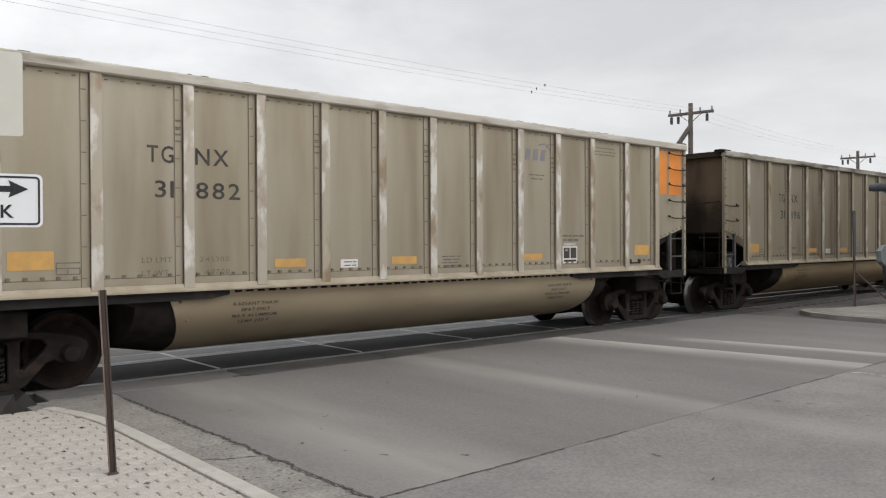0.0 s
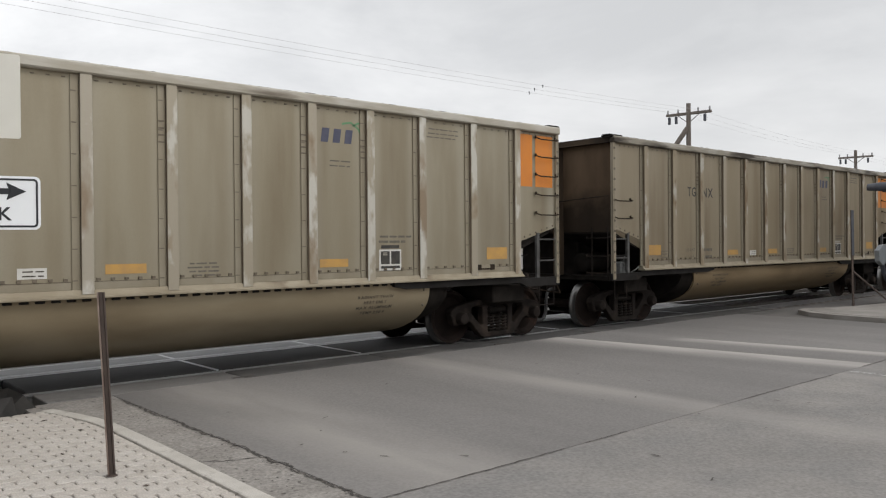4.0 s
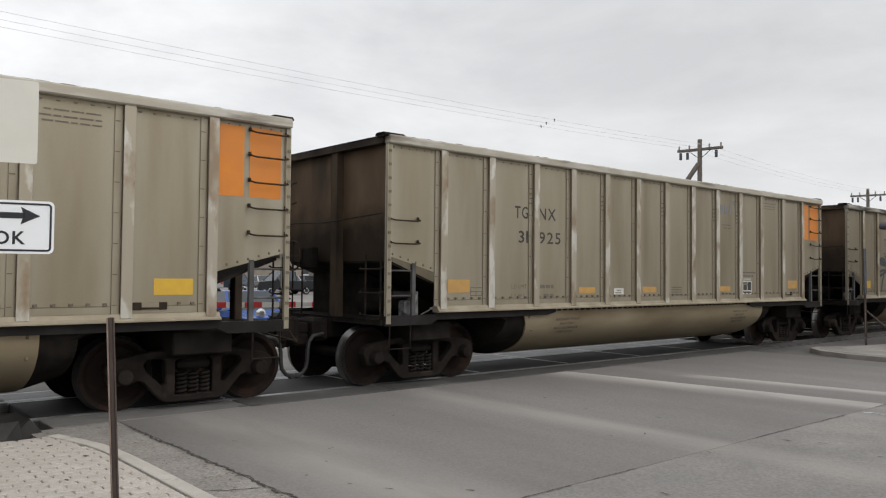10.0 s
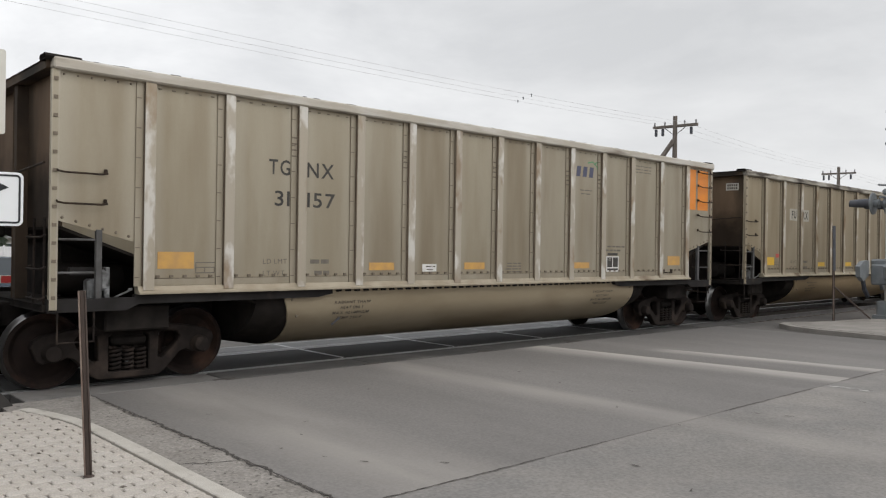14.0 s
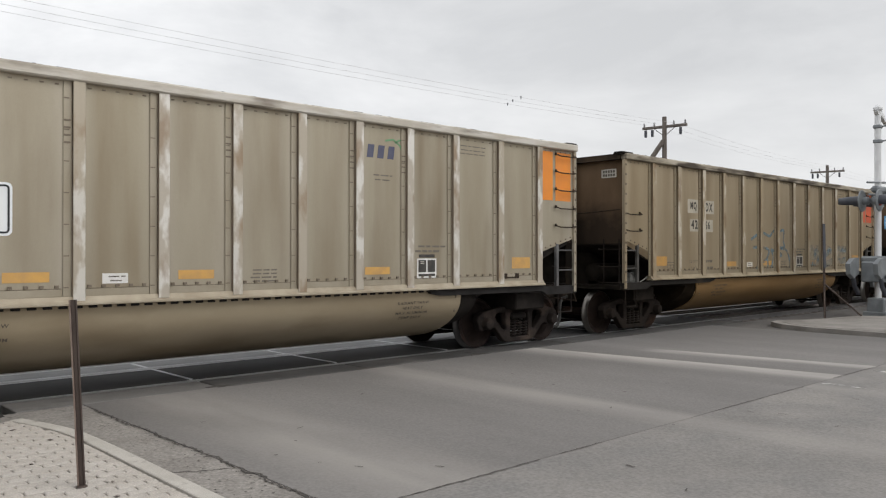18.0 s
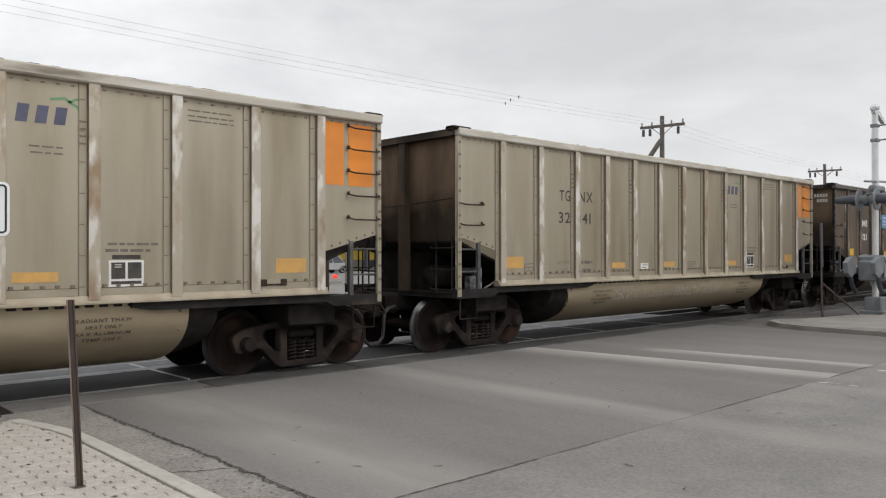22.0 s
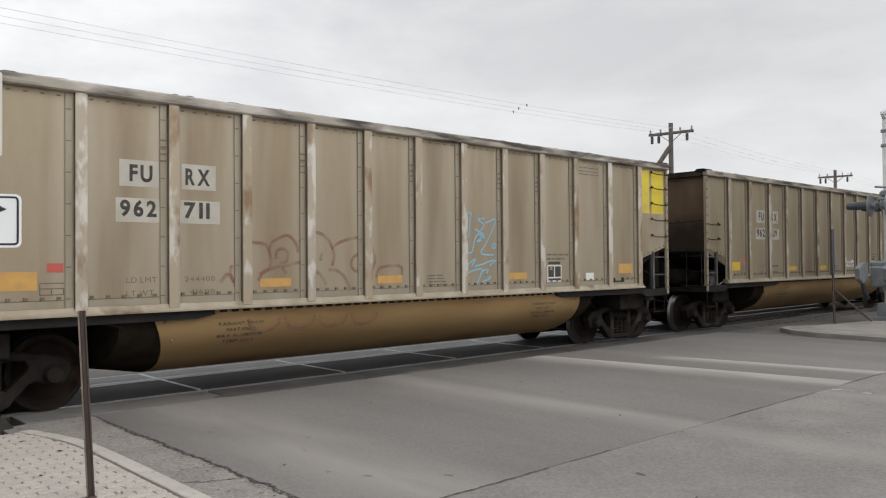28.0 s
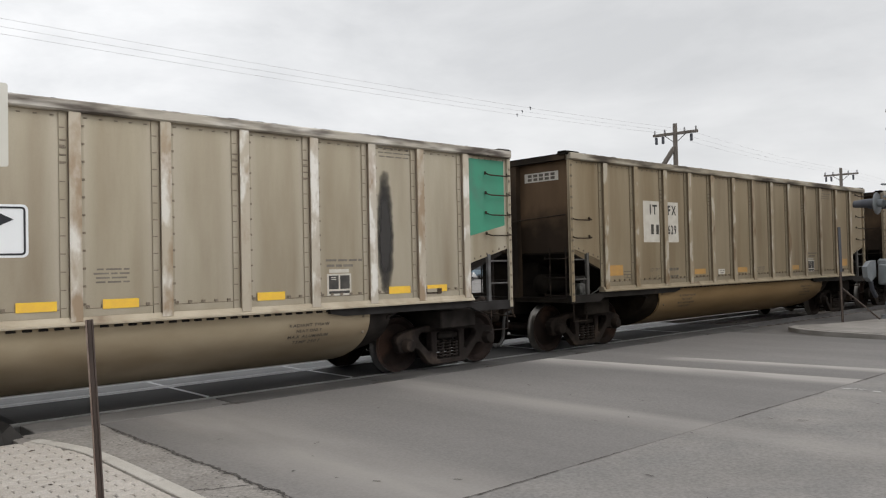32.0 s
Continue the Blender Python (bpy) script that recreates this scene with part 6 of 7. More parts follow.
spray(c, [[(-2.17, 2.04), (-2.07, 2.08), (-1.92, 2.17), (-1.77, 2.14), (-1.65, 2.03), (-1.58, 1.85), (-1.62, 1.7)], [(-1.79, 1.88), (-1.82, 1.77)], [(-2.03, 1.59), (-1.93, 1.62), (-1.81, 1.56), (-1.73, 1.42)],
          [(-1.68, 1.64), (-1.54, 1.63), (-1.4, 1.53), (-1.3, 1.35)], [(-1.62, 1.95), (-1.5, 2.03), (-1.34, 2.08), (-1.12, 2.12)], [(-1.1, 1.88), (-1.24, 1.82), (-1.28, 1.7), (-1.2, 1.61), (-1.09, 1.65)],
          [(-0.92, 1.98), (-0.86, 1.88), (-0.84, 1.76), (-0.91, 1.6)], [(-0.82, 1.52), (-0.75, 1.65), (-0.53, 1.69), (-0.33, 1.67), (-0.31, 1.55)]], SPRAY_RED, 0.045, label="faded red sprayed bubble outline")
spray(c, [[(1.07, 2.54), (1.2, 2.56), (1.18, 2.44), (1.15, 2.19), (1.1, 1.93), (1.22, 1.9), (1.3, 2.14), (1.51, 2.35), (1.37, 2.45), (1.54, 2.48)], [(1.55, 2.4), (1.81, 2.46), (1.59, 2.09), (1.44, 1.88), (1.75, 1.85)], [(1.29, 2.29), (1.5, 2.19), (1.34, 2.08), (1.52, 2.14), (1.38, 2.21)],
          [(1.71, 2.04), (1.81, 2.03), (1.75, 1.96), (1.70, 2.02)], [(1.1, 1.68), (1.31, 1.79), (1.24, 1.65), (1.79, 1.77), (1.64, 1.67)], [(1.1, 1.55), (1.46, 1.61), (1.32, 1.36)], [(1.36, 1.39), (1.46, 1.57), (1.61, 1.59), (1.54, 1.49), (1.67, 1.46), (1.45, 1.38)]], SPRAY_CYAN, 0.028, label="pale blue sprayed curls")
spray(c, [[(-2.95 + 0.56 * k, 1.0), (-2.85 + 0.56 * k, 0.86), (-2.68 + 0.56 * k, 0.82), (-2.50 + 0.56 * k, 0.88), (-2.44 + 0.56 * k, 1.0)] for k in range(4)], SPRAY_RED, 0.045, True)
c = CARS[31]
tag(c, 1.15, 1.75, 1.48, 1.68, SPRAY_WHITE, 34, 0.035, 4)
c = CARS[34]
part("oil_smear", Shape().box(4.32, 4.66, NEAR - 0.002, NEAR, 1.24, 3.25), SMEAR, c, "long black oil smear")
c = CARS[27]
scribble(c, -2.4, -1.0, 0.8, 1.0, SPRAY_WHITE, 40, 0.03, 4, follow=True)
plate_part(CARS[26], "pale_strip", -6.04, -5.30, 1.255, 1.335, MAST, NEAR - 0.014, label="pale metal wear strip")
plate_part(CARS[26], "red_placard", -5.50, -5.34, 1.62, 1.73, RED, label="small red placard")
for k in (14, 16, 17, 30, 31):
    plate_part(CARS[k], "red_placard", -5.45, -5.28, 1.66, 1.76, RED, label="small red placard")
    plate_part(CARS[k], "placard", 4.35, 4.6, 1.36, 1.5, WHITE)
for k, y0, y1 in ((14, -1.34, -1.0), (16, -1.34, -1.0), (20, -1.30, -0.92), (21, -1.34, -0.95), (35, -1.22, -0.35)):
    pp = part("end_placard", Shape().box(-HALF + 0.114, -HALF + 0.118, y0, y1, 3.36, 3.54), WHITE_DULL, CARS[k], "dulled white number board on the end wall")
    pr = Shape()
    for r in (3.385, 3.46):
        for i in range(5):
            y = y0 + (y1 - y0) * (0.1 + 0.17 * i)
            pr.box(-HALF + 0.111, -HALF + 0.114, y, y + (y1 - y0) * 0.12, r, r + 0.055)
    part("number_print", pr, PRINT, pp)["kind"] = "stuff"
for x in (-6.42, 6.62):
    part("red_placard", Shape().box(x, x + 0.17, -1.578, -1.572, 1.01, 1.12, 0.002), RED, CARS[21], "small red placard on the frame")
plate_part(CARS[22], "placard", 5.28, 5.42, 1.50, 1.62, WHITE, label="small white placard")
plate_part(CARS[22], "placard", -5.50, -5.36, 1.56, 1.68, WHITE, label="small white placard")
ends = Shape()
for r, n in ((3.46, 5), (3.30, 4)):
    for i in range(n):
        ends.box(-HALF + 0.112, -HALF + 0.117, -1.34 + 0.085 * i, -1.275 + 0.085 * i, r, r + 0.10)
part("end_number_print", ends, WHITE_DULL, CARS[25], "worn white stencilled marks on the end wall")["kind"] = "stuff"
for k in (26, 32, 33):
    part("end_number_print", ends, INK_FADED, CARS[k], "faint stencilled marks on the end wall")["kind"] = "stuff"


# ---- posts, signs and signals ----
def channel_post(name, x, y, h, lean, label, top_w=0.0):
    ob = thing(name, label, "post", (x, y, 0.0))
    ob.matrix_basis = pose(x, y, 0.0, 0, lean, -20)
    s = Shape().prism([(-0.027, -0.018), (-0.027, 0.012), (-0.014, 0.016), (0.014, 0.016), (0.027, 0.012), (0.027, -0.018), (0.018, -0.018), (0.011, -0.002), (-0.011, -0.002), (-0.018, -0.018)], "z", -0.2, h)
    part("channel", s, POST, ob)
    part("worn_edge", Shape().box(-0.0285, -0.017, -0.0215, -0.0185, 0.05, h), POST_EDGE, ob, "pale worn edge")
    return ob


channel_post("sign_post", 2.033, 6.06, 1.41, -2.6, "rusty brown steel channel post without a sign")
single("rusty_stain", Shape().lathe([(0.042, 0.0), (0.036, 0.008), (0.02, 0.014), (0.0, 0.015)], 9, "z", (2.033, 6.06, 0.034)), POST, "low rust-brown mound of dirt at the foot of the post", "dirt")
rp = channel_post("marker_post", 21.2, 8.2, 2.5, -1.2, "brown steel channel post with a black marker strip")
part("marker_strip", Shape().box(-0.045, 0.045, -0.032, -0.022, 1.35, 2.5, 0.004), HOOD, rp, "black marker strip")
part("brace", Shape().tube([(0.0, 0.0, 0.95), (0.9, -0.35, 0.1)], 0.022, 6), POST, rp)

look_sign = thing("crossing_sign", "railroad crossing sign post with white LOOK plate", "sign", (1.33, 6.52, 0.0))
look_sign.matrix_basis = pose(1.275, 6.52, 0.0, 0, 0, -14)
part("post", Shape().box(-0.15, -0.08, 0.012, 0.08, -0.2, 3.15, 0.008), POST, look_sign)


def round_plate(w, h, r, z, y0, y1):
    pts = []
    for cx, cz, a0 in ((w / 2 - r, h / 2 - r, 0), (-w / 2 + r, h / 2 - r, 90), (-w / 2 + r, -h / 2 + r, 180), (w / 2 - r, -h / 2 + r, 270)):
        pts += [(cx + r * math.cos(radians(a0 + k * 18)), z + cz + r * math.sin(radians(a0 + k * 18))) for k in range(6)]
    return Shape().prism(pts, "y", y0, y1)


def round_ring(w, h, r, t, z, y):
    def ring(w, h, r):
        pts = []
        for cx, cz, a0 in ((w / 2 - r, h / 2 - r, 0), (-w / 2 + r, h / 2 - r, 90), (-w / 2 + r, -h / 2 + r, 180), (w / 2 - r, -h / 2 + r, 270)):
            pts += [(cx + r * math.cos(radians(a0 + k * 18)), y, z + cz + r * math.sin(radians(a0 + k * 18))) for k in range(6)]
        return pts
    a, b = ring(w, h, r), ring(w - 2 * t, h - 2 * t, max(r - t, 0.005))
    n = len(a)
    return Shape().add(a + b, [(i, (i + 1) % n, n + (i + 1) % n, n + i) for i in range(n)])


SZ = 2.075
pl = part("plate", round_plate(0.79, 0.395, 0.04, SZ, 0.0, 0.01), SIGN_W, look_sign, "white plate reading LOOK under a double arrow")
part("border", round_ring(0.755, 0.36, 0.03, 0.014, SZ, -0.003), SIGN_K, pl)
ar = [(-0.30, SZ + 0.085), (-0.17, SZ + 0.155), (-0.19, SZ + 0.107), (0.19, SZ + 0.107), (0.17, SZ + 0.155), (0.30, SZ + 0.085), (0.17, SZ + 0.015), (0.19, SZ + 0.063), (-0.19, SZ + 0.063), (-0.17, SZ + 0.015)]
arrow = Shape().add([(-0.20, -0.003, SZ + 0.107), (0.20, -0.003, SZ + 0.107), (0.20, -0.003, SZ + 0.063), (-0.20, -0.003, SZ + 0.063)], [(0, 1, 2, 3)])
for d in (-1, 1):
    arrow.add([(d * 0.30, -0.003, SZ + 0.085), (d * 0.17, -0.003, SZ + 0.15), (d * 0.19, -0.003, SZ + 0.085), (d * 0.17, -0.003, SZ + 0.02)], [(0, 1, 2, 3)])
part("double_arrow", arrow, SIGN_K, pl)
for t in letters("LOOK", -0.205, 0.205, SZ - 0.13, SZ - 0.03, -0.003):
    part("letter", t, SIGN_K, pl)
part("blade", round_plate(0.50, 0.62, 0.02, 2.86, 0.0, 0.012), SIGN_BACK, look_sign, "plain cream backing plate", at=(0.02, 0, 0))
for z in (SZ + 0.16, SZ - 0.16, 2.7, 3.05):
    part("bolt", Shape().lathe([(0.014, -0.012), (0.014, 0.0)], 6, "y", (-0.115, 0, z)), BARE, look_sign)

# crossing signal mast on the island
sig = thing("crossing_signal", "silver crossing signal mast with black-hooded lamps and gate box", "signal", (23.45, 7.66, 0.1))
part("mast", Shape().lathe([(0.085, 0.3), (0.085, 1.4), (0.085, 4.9), (0.075, 5.55)], 16, "z"), MAST, sig, smooth=True)
part("cap", Shape().lathe([(0.09, 5.53), (0.12, 5.56), (0.12, 5.62), (0.04, 5.70)], 14, "z"), MAST, sig, smooth=True)
part("base", Shape().box(-0.22, 0.22, -0.22, 0.22, 0.0, 0.42, 0.03).box(-0.3, 0.3, -0.3, 0.3, -0.1, 0.05, 0.02), BOXGREY, sig)
gb = part("gate_box", Shape().box(-0.5, 0.36, -0.28, 0.28, 0.86, 1.42, 0.04).box(-0.36, 0.28, -0.34, 0.34, 1.38, 1.56, 0.05), BOXGREY, sig)
part("box_lid", Shape().box(-0.4, 0.2, -0.36, -0.33, 0.95, 1.3, 0.01), BOXGREY, gb)
for e in (-0.34, 0.34):
    part("arm_fork", Shape().prism([(0.5, 1.42), (0.75, 1.46), (1.02, 0.72), (0.55, 0.68), (0.42, 0.95)], "y", e - 0.04, e + 0.04), BOXGREY, sig)
    part("counterweight", Shape().prism([(-0.6, 1.52), (-0.95, 1.5), (-1.25, 1.36), (-1.2, 1.08), (-0.95, 0.96), (-0.6, 1.1)], "y", e - 0.06, e + 0.06), BOXGREY, sig)
    part("weight_arm", Shape().tube([(-0.9, e, 1.1), (-0.75, e, 0.75), (-0.5, e, 0.55)], 0.06, 8), HOOD, sig)
part("crossarm", Shape().tube([(-0.85, -0.05, 3.20), (0.9, -0.05, 3.26)], 0.03, 8), BOXGREY, sig)
part("upper_arm", Shape().tube([(-0.95, -0.05, 3.52), (0.95, -0.05, 3.62)], 0.028, 8).box(-0.4, 0.35, -0.16, 0.06, 3.28, 3.46, 0.05), BOXGREY, sig)


def lamp(x, z, heading, off):
    """One flasher: round backing disc, housing and long hood."""
    hd = part("flasher", Shape().lathe([(0.05, 0.03), (0.29, 0.02), (0.30, 0.0), (0.29, -0.012), (0.05, -0.012)], 24, "y").lathe([(0.10, 0.02), (0.12, 0.16), (0.06, 0.21)], 16, "y"), BOXGREY, sig, "grey disc with black hood", smooth=True)
    hd.matrix_basis = pose(x, off, z, 0, 0, heading)
    n, v, f = 18, [], []
    for r, a in ((0.145, -0.01), (0.135, -0.3), (0.11, -0.58), (0.10, -0.58), (0.125, -0.3), (0.135, -0.01)):
        v += [(r * math.cos(math.pi * (-0.25 + 1.5 * j / (n - 1))), a, r * math.sin(math.pi * (-0.25 + 1.5 * j / (n - 1)))) for j in range(n)]
    for i in range(5):
        f += [(i * n + j, i * n + j + 1, (i + 1) * n + j + 1, (i + 1) * n + j) for j in range(n - 1)]
    part("hood", Shape().add(v, f), HOOD, hd, smooth=True)
    part("lens", Shape().lathe([(0.14, -0.03), (0.14, -0.008)], 16, "y"), ARM_R, hd)


for x in (-0.55, 0.55):
    lamp(x, 3.05, 180, 0.22)
    lamp(x, 3.05, 0, -0.22)
part("notice", Shape().box(0.12, 0.48, -0.13, -0.115, 2.30, 2.66, 0.006), SIGNBLUE, sig, "blue notice plate")
part("notice_bars", Shape().plate(0.17, 0.43, 2.56, 2.60, -0.132).plate(0.17, 0.40, 2.46, 2.50, -0.132).plate(0.17, 0.43, 2.38, 2.41, -0.132), WHITE, sig)
part("top_arm", Shape().prism([(-0.16, 5.5), (-0.1, 5.42), (0.12, 5.42), (0.62, 5.22), (0.66, 5.3), (0.2, 5.54)], "y", -0.05, 0.05), MAST, sig)
for z in (5.1, 4.7):
    part("cable_bracket", Shape().tube([(0.0, -0.05, z), (0.25, -0.55, z + 0.05)], 0.022, 6).box(-0.1, 0.1, -0.1, 0.1, z - 0.05, z + 0.05, 0.02), BOXGREY, sig)
gate = thing("near_gate_arm", "red and white striped gate arm on the signal", "gate", (24.3, 7.66, 1.05))
part("arm", Shape().box(0, 7.5, -0.03, 0.03, -0.06, 0.06, 0.01), ARM_W, gate)
for k in range(8):
    part("stripe", Shape().box(0.35 + 0.9 * k, 0.8 + 0.9 * k, -0.034, 0.034, -0.063, 0.063), ARM_R, gate)

# gate arm beyond the tracks
far_gate = thing("far_gate_arm", "lowered red and white gate arm beyond the tracks", "gate", (1.4, 15.6, 0.0))
part("pedestal", Shape().box(-0.3, 0.3, -0.3, 0.3, -0.2, 1.35, 0.04), BOXGREY, far_gate)
part("mast", Shape().lathe([(0.08, 0.0), (0.08, 4.2)], 12, "z", (-0.5, 0, 0)), MAST, far_gate)
part("arm", Shape().add([(0, -0.03, 1.05), (0, 0.03, 1.05), (0, 0.03, 1.20), (0, -0.03, 1.20), (9.9, -0.02, 0.97), (9.9, 0.02, 0.97), (9.9, 0.02, 1.07), (9.9, -0.02, 1.07)],
                        [(0, 1, 2, 3), (4, 7, 6, 5), (0, 4, 5, 1), (1, 5, 6, 2), (2, 6, 7, 3), (3, 7, 4, 0)]), ARM_W, far_gate)
for k in range(11):
    x = 0.62 + 0.83 * k
    z = 1.125 - 0.0108 * x
    part("stripe", Shape().box(x, x + 0.40, -0.034, 0.034, z - 0.062, z + 0.062), ARM_R, far_gate)
for x in (5.6, 9.7):
    part("arm_lamp", Shape().lathe([(0.03, -0.05), (0.05, -0.04), (0.05, 0.04), (0.03, 0.05)], 12, "y", (x, 0, 1.17)), LAMP_R, far_gate, "glowing red arm lamp")


# ---- poles and wires ----
def utility_pole(x, y, h, brace=False, yaw=0.0, arms=1):
    p = thing("utility_pole", "weathered wooden utility pole with crossarm and insulators", "pole", (x, y, -0.2), "utility poles")
    p.matrix_basis = pose(x, y, -0.2, 0, 0, yaw)
    part("pole", Shape().tube([(0, 0, 0), (0, 0, h + 0.2)], 0.17, 10, True, 0.12), WOOD, p)
    for a in range(arms):
        z = h - 0.35 - a * 1.0
        part("crossarm", Shape().box(-0.06, 0.06, -1.3, 1.3, z - 0.07, z + 0.07, 0.01).box(0.10, 0.2, -1.25, 1.25, z - 0.06, z + 0.06, 0.01), WOOD, p)
        for d in (-1.2, -0.55, 0.6, 1.2):
            part("insulator", Shape().lathe([(0.03, 0.0), (0.06, 0.05), (0.04, 0.1), (0.06, 0.15), (0.03, 0.22)], 8, "z", (0, d, z + 0.07)), PORCELAIN, p)
        for d in (-0.9, 0.75, 1.15):
            part("cutout", Shape().box(0.02, 0.14, d - 0.07, d + 0.07, z - 0.5, z - 0.1, 0.02), HOOD, p)
        part("arm_brace", Shape().tube([(0.0, -0.7, z), (0.0, 0.0, z - 0.55), (0.0, 0.7, z)], 0.02, 6), IRON, p)
    part("step_bracket", Shape().box(-0.25, 0.25, -0.03, 0.03, h - 2.35, h - 2.28), IRON, p)
    if brace:
        part("push_brace", Shape().tube([(-2.8, 4.7, 0.0), (-0.05, 0.05, h - 1.15)], 0.14, 8), WOOD, p)
    return p


utility_pole(39.2, 23.8, 9.35, True, 8)
utility_pole(67.8, 26.0, 9.0, False, 8)
utility_pole(97.0, 27.5, 8.9, False, 8)
utility_pole(-22.0, 23.6, 9.3)
utility_pole(21.0, 70.0, 7.1, False, 90)


def wire(pts, r=0.0052, sag=0.35, label="thin overhead power line"):
    out = []
    for (a, b) in zip(pts, pts[1:]):
        for i in range(17):
            k = i / 16
            out.append((a[0] + (b[0] - a[0]) * k, a[1] + (b[1] - a[1]) * k, a[2] + (b[2] - a[2]) * k - sag * 4 * k * (1 - k)))
    return single("power_line", Shape().tube(out, r, 5), WIRE, label, "power line", group="overhead power lines")


for dy in (-0.75, 0.0, 0.72):
    wire([(-22, 23.6 + dy, 9.1), (39.2, 23.8 + dy, 8.9)], sag=0.55)
    wire([(39.2, 23.8 + dy, 8.9), (67.8, 26.0 + dy, 8.75)], sag=0.25)
    wire([(67.8, 26 + dy, 8.75), (97, 27.5 + dy, 8.65)], sag=0.25)
    wire([(97, 27.5 + dy, 8.65), (180, 31 + dy, 8.5)], sag=0.4)
for i, (x, dy) in enumerate(((26.95, 0.72), (26.5, 0.0), (26.2, -0.75))):
    k = (x + 22) / 61.2
    z = 9.1 - 0.2 * k - 0.55 * 4 * k * (1 - k)
    mk = thing("line_marker", "small dark marker clipped to a power line", "line marker", (x, 23.6 + 0.2 * k + dy, z), "line markers")
    part("clip", Shape().box(-0.025, 0.025, -0.015, 0.015, -0.015, 0.05, 0.005), HOOD, mk)
    part("tag", Shape().prism([(-0.05, 0.035), (0.035, 0.04), (0.018, -0.01), (0.0, -0.09), (-0.02, -0.01)], "y", -0.01, 0.01), HOOD, mk)
for z, r in ((9.9, 0.02), (7.6, 0.02)):
    wire([(-40, 66, z), (21, 70, z - 2.6), (90, 76, z - 2.2)], r, 0.4)


# ---- the street beyond: vehicles, fence, houses, trees ----
def vehicle(name, label, x, y, yaw, paint, kind="car", lit=False):
    """A road vehicle facing +x before the turn; cross-sections are lofted from nose to tail."""
    v = thing(name, label, "car" if kind != "pickup" else "pickup truck", (x, y, -0.012), "vehicles beyond the tracks")
    v.matrix_basis = pose(x, y, -0.012, 0, 0, yaw)
    L, W, H = {"car": (4.5, 1.78, 1.45), "mini": (3.7, 1.68, 1.41), "suv": (4.6, 1.85, 1.72), "pickup": (5.5, 1.95, 1.85), "coupe": (4.4, 1.84, 1.23)}[kind]
    kind = "car" if kind == "coupe" else kind
    belt = H * 0.60
    hood = belt - 0.06
    side = {"car": [(-L / 2, 0.45), (-L / 2 + 0.05, 0.85), (-L / 2 + 0.6, belt), (L / 2 - 1.35, belt), (L / 2 - 0.25, hood - 0.12), (L / 2, 0.62), (L / 2 - 0.02, 0.32), (-L / 2 + 0.05, 0.32)],
            "mini": [(-L / 2, 0.45), (-L / 2 + 0.03, 0.9), (-L / 2 + 0.2, belt), (L / 2 - 0.95, belt), (L / 2 - 0.15, hood - 0.04), (L / 2, 0.62), (L / 2 - 0.02, 0.3), (-L / 2 + 0.05, 0.3)],
            "suv": [(-L / 2, 0.5), (-L / 2 + 0.03, 1.0), (-L / 2 + 0.1, belt), (L / 2 - 1.2, belt), (L / 2 - 0.15, hood - 0.05), (L / 2, 0.7), (L / 2 - 0.02, 0.36), (-L / 2 + 0.05, 0.36)],
            "pickup": [(-L / 2, 0.55), (-L / 2, belt), (L / 2 - 1.3, belt), (L / 2 - 0.1, hood), (L / 2, 0.75), (L / 2 - 0.02, 0.42), (-L / 2, 0.42)]}[kind]
    roof = {"car": [(-L / 2 + 0.75, belt), (-L / 2 + 1.25, H), (0.25, H), (L / 2 - 1.45, belt)], "mini": [(-L / 2 + 0.2, belt), (-L / 2 + 0.45, H), (0.45, H), (L / 2 - 1.0, belt)],
            "suv": [(-L / 2 + 0.15, belt), (-L / 2 + 0.4, H), (0.4, H), (L / 2 - 1.3, belt)], "pickup": [(-0.75, belt), (-0.65, H), (0.55, H), (L / 2 - 1.4, belt)]}[kind]

    def shell(prof, w0, w1, zc):
        s = Shape()
        n = len(prof)
        pts = []
        for d, w in ((-1, w0), (1, w0)):
            for x, z in prof:
                k = 1.0 - (1 - w1 / w0) * max(0.0, (z - zc)) / max(0.01, (H - zc))
                pts.append((x, d * w / 2 * k, z))
        mid = [(x, 0, z + 0.015) for x, z in prof]
        return s.add(pts + mid, [tuple(range(n)), tuple(range(n, 2 * n))[::-1]] + [(i, 2 * n + i, 2 * n + (i + 1) % n, (i + 1) % n) for i in range(n)] + [(n + i, n + (i + 1) % n, 2 * n + (i + 1) % n, 2 * n + i) for i in range(n)])
    part("body", shell(side, W, W, 9), paint, v)
    part("cabin", shell(roof, W * 0.94, W * 0.74, belt), FARGLASS, v, "dark window glass")
    part("roof", Shape().box(roof[1][0] + 0.05, roof[2][0] - 0.02, -W * 0.35, W * 0.35, H - 0.03, H + 0.02, 0.015), paint, v)
    for a, b in ((0, 1), (3, 2)):
        for d in (-1, 1):
            part("pillar", Shape().tube([(roof[a][0], d * W * 0.465, roof[a][1]), (roof[b][0], d * W * 0.372, roof[b][1])], 0.045, 6), paint, v)
    for d in (-1, 1):
        mx = (roof[1][0] + roof[2][0]) / 2
        part("pillar", Shape().tube([(mx, d * W * 0.47, belt), (mx, d * W * 0.375, H - 0.02)], 0.04, 6), paint, v)
        part("mirror", Shape().box(roof[3][0] - 0.35, roof[3][0] - 0.22, d * (W / 2 + 0.08) - 0.08, d * (W / 2 + 0.08) + 0.08, belt + 0.02, belt + 0.16, 0.03), paint, v)
        part("headlight", Shape().lathe([(0.13, 0.0), (0.14, 0.04), (0.08, 0.09)], 14, "x", (L / 2 - 0.12, d * W * 0.36, 0.72)), LAMP_Y if lit else CHROME, v, "round headlight")
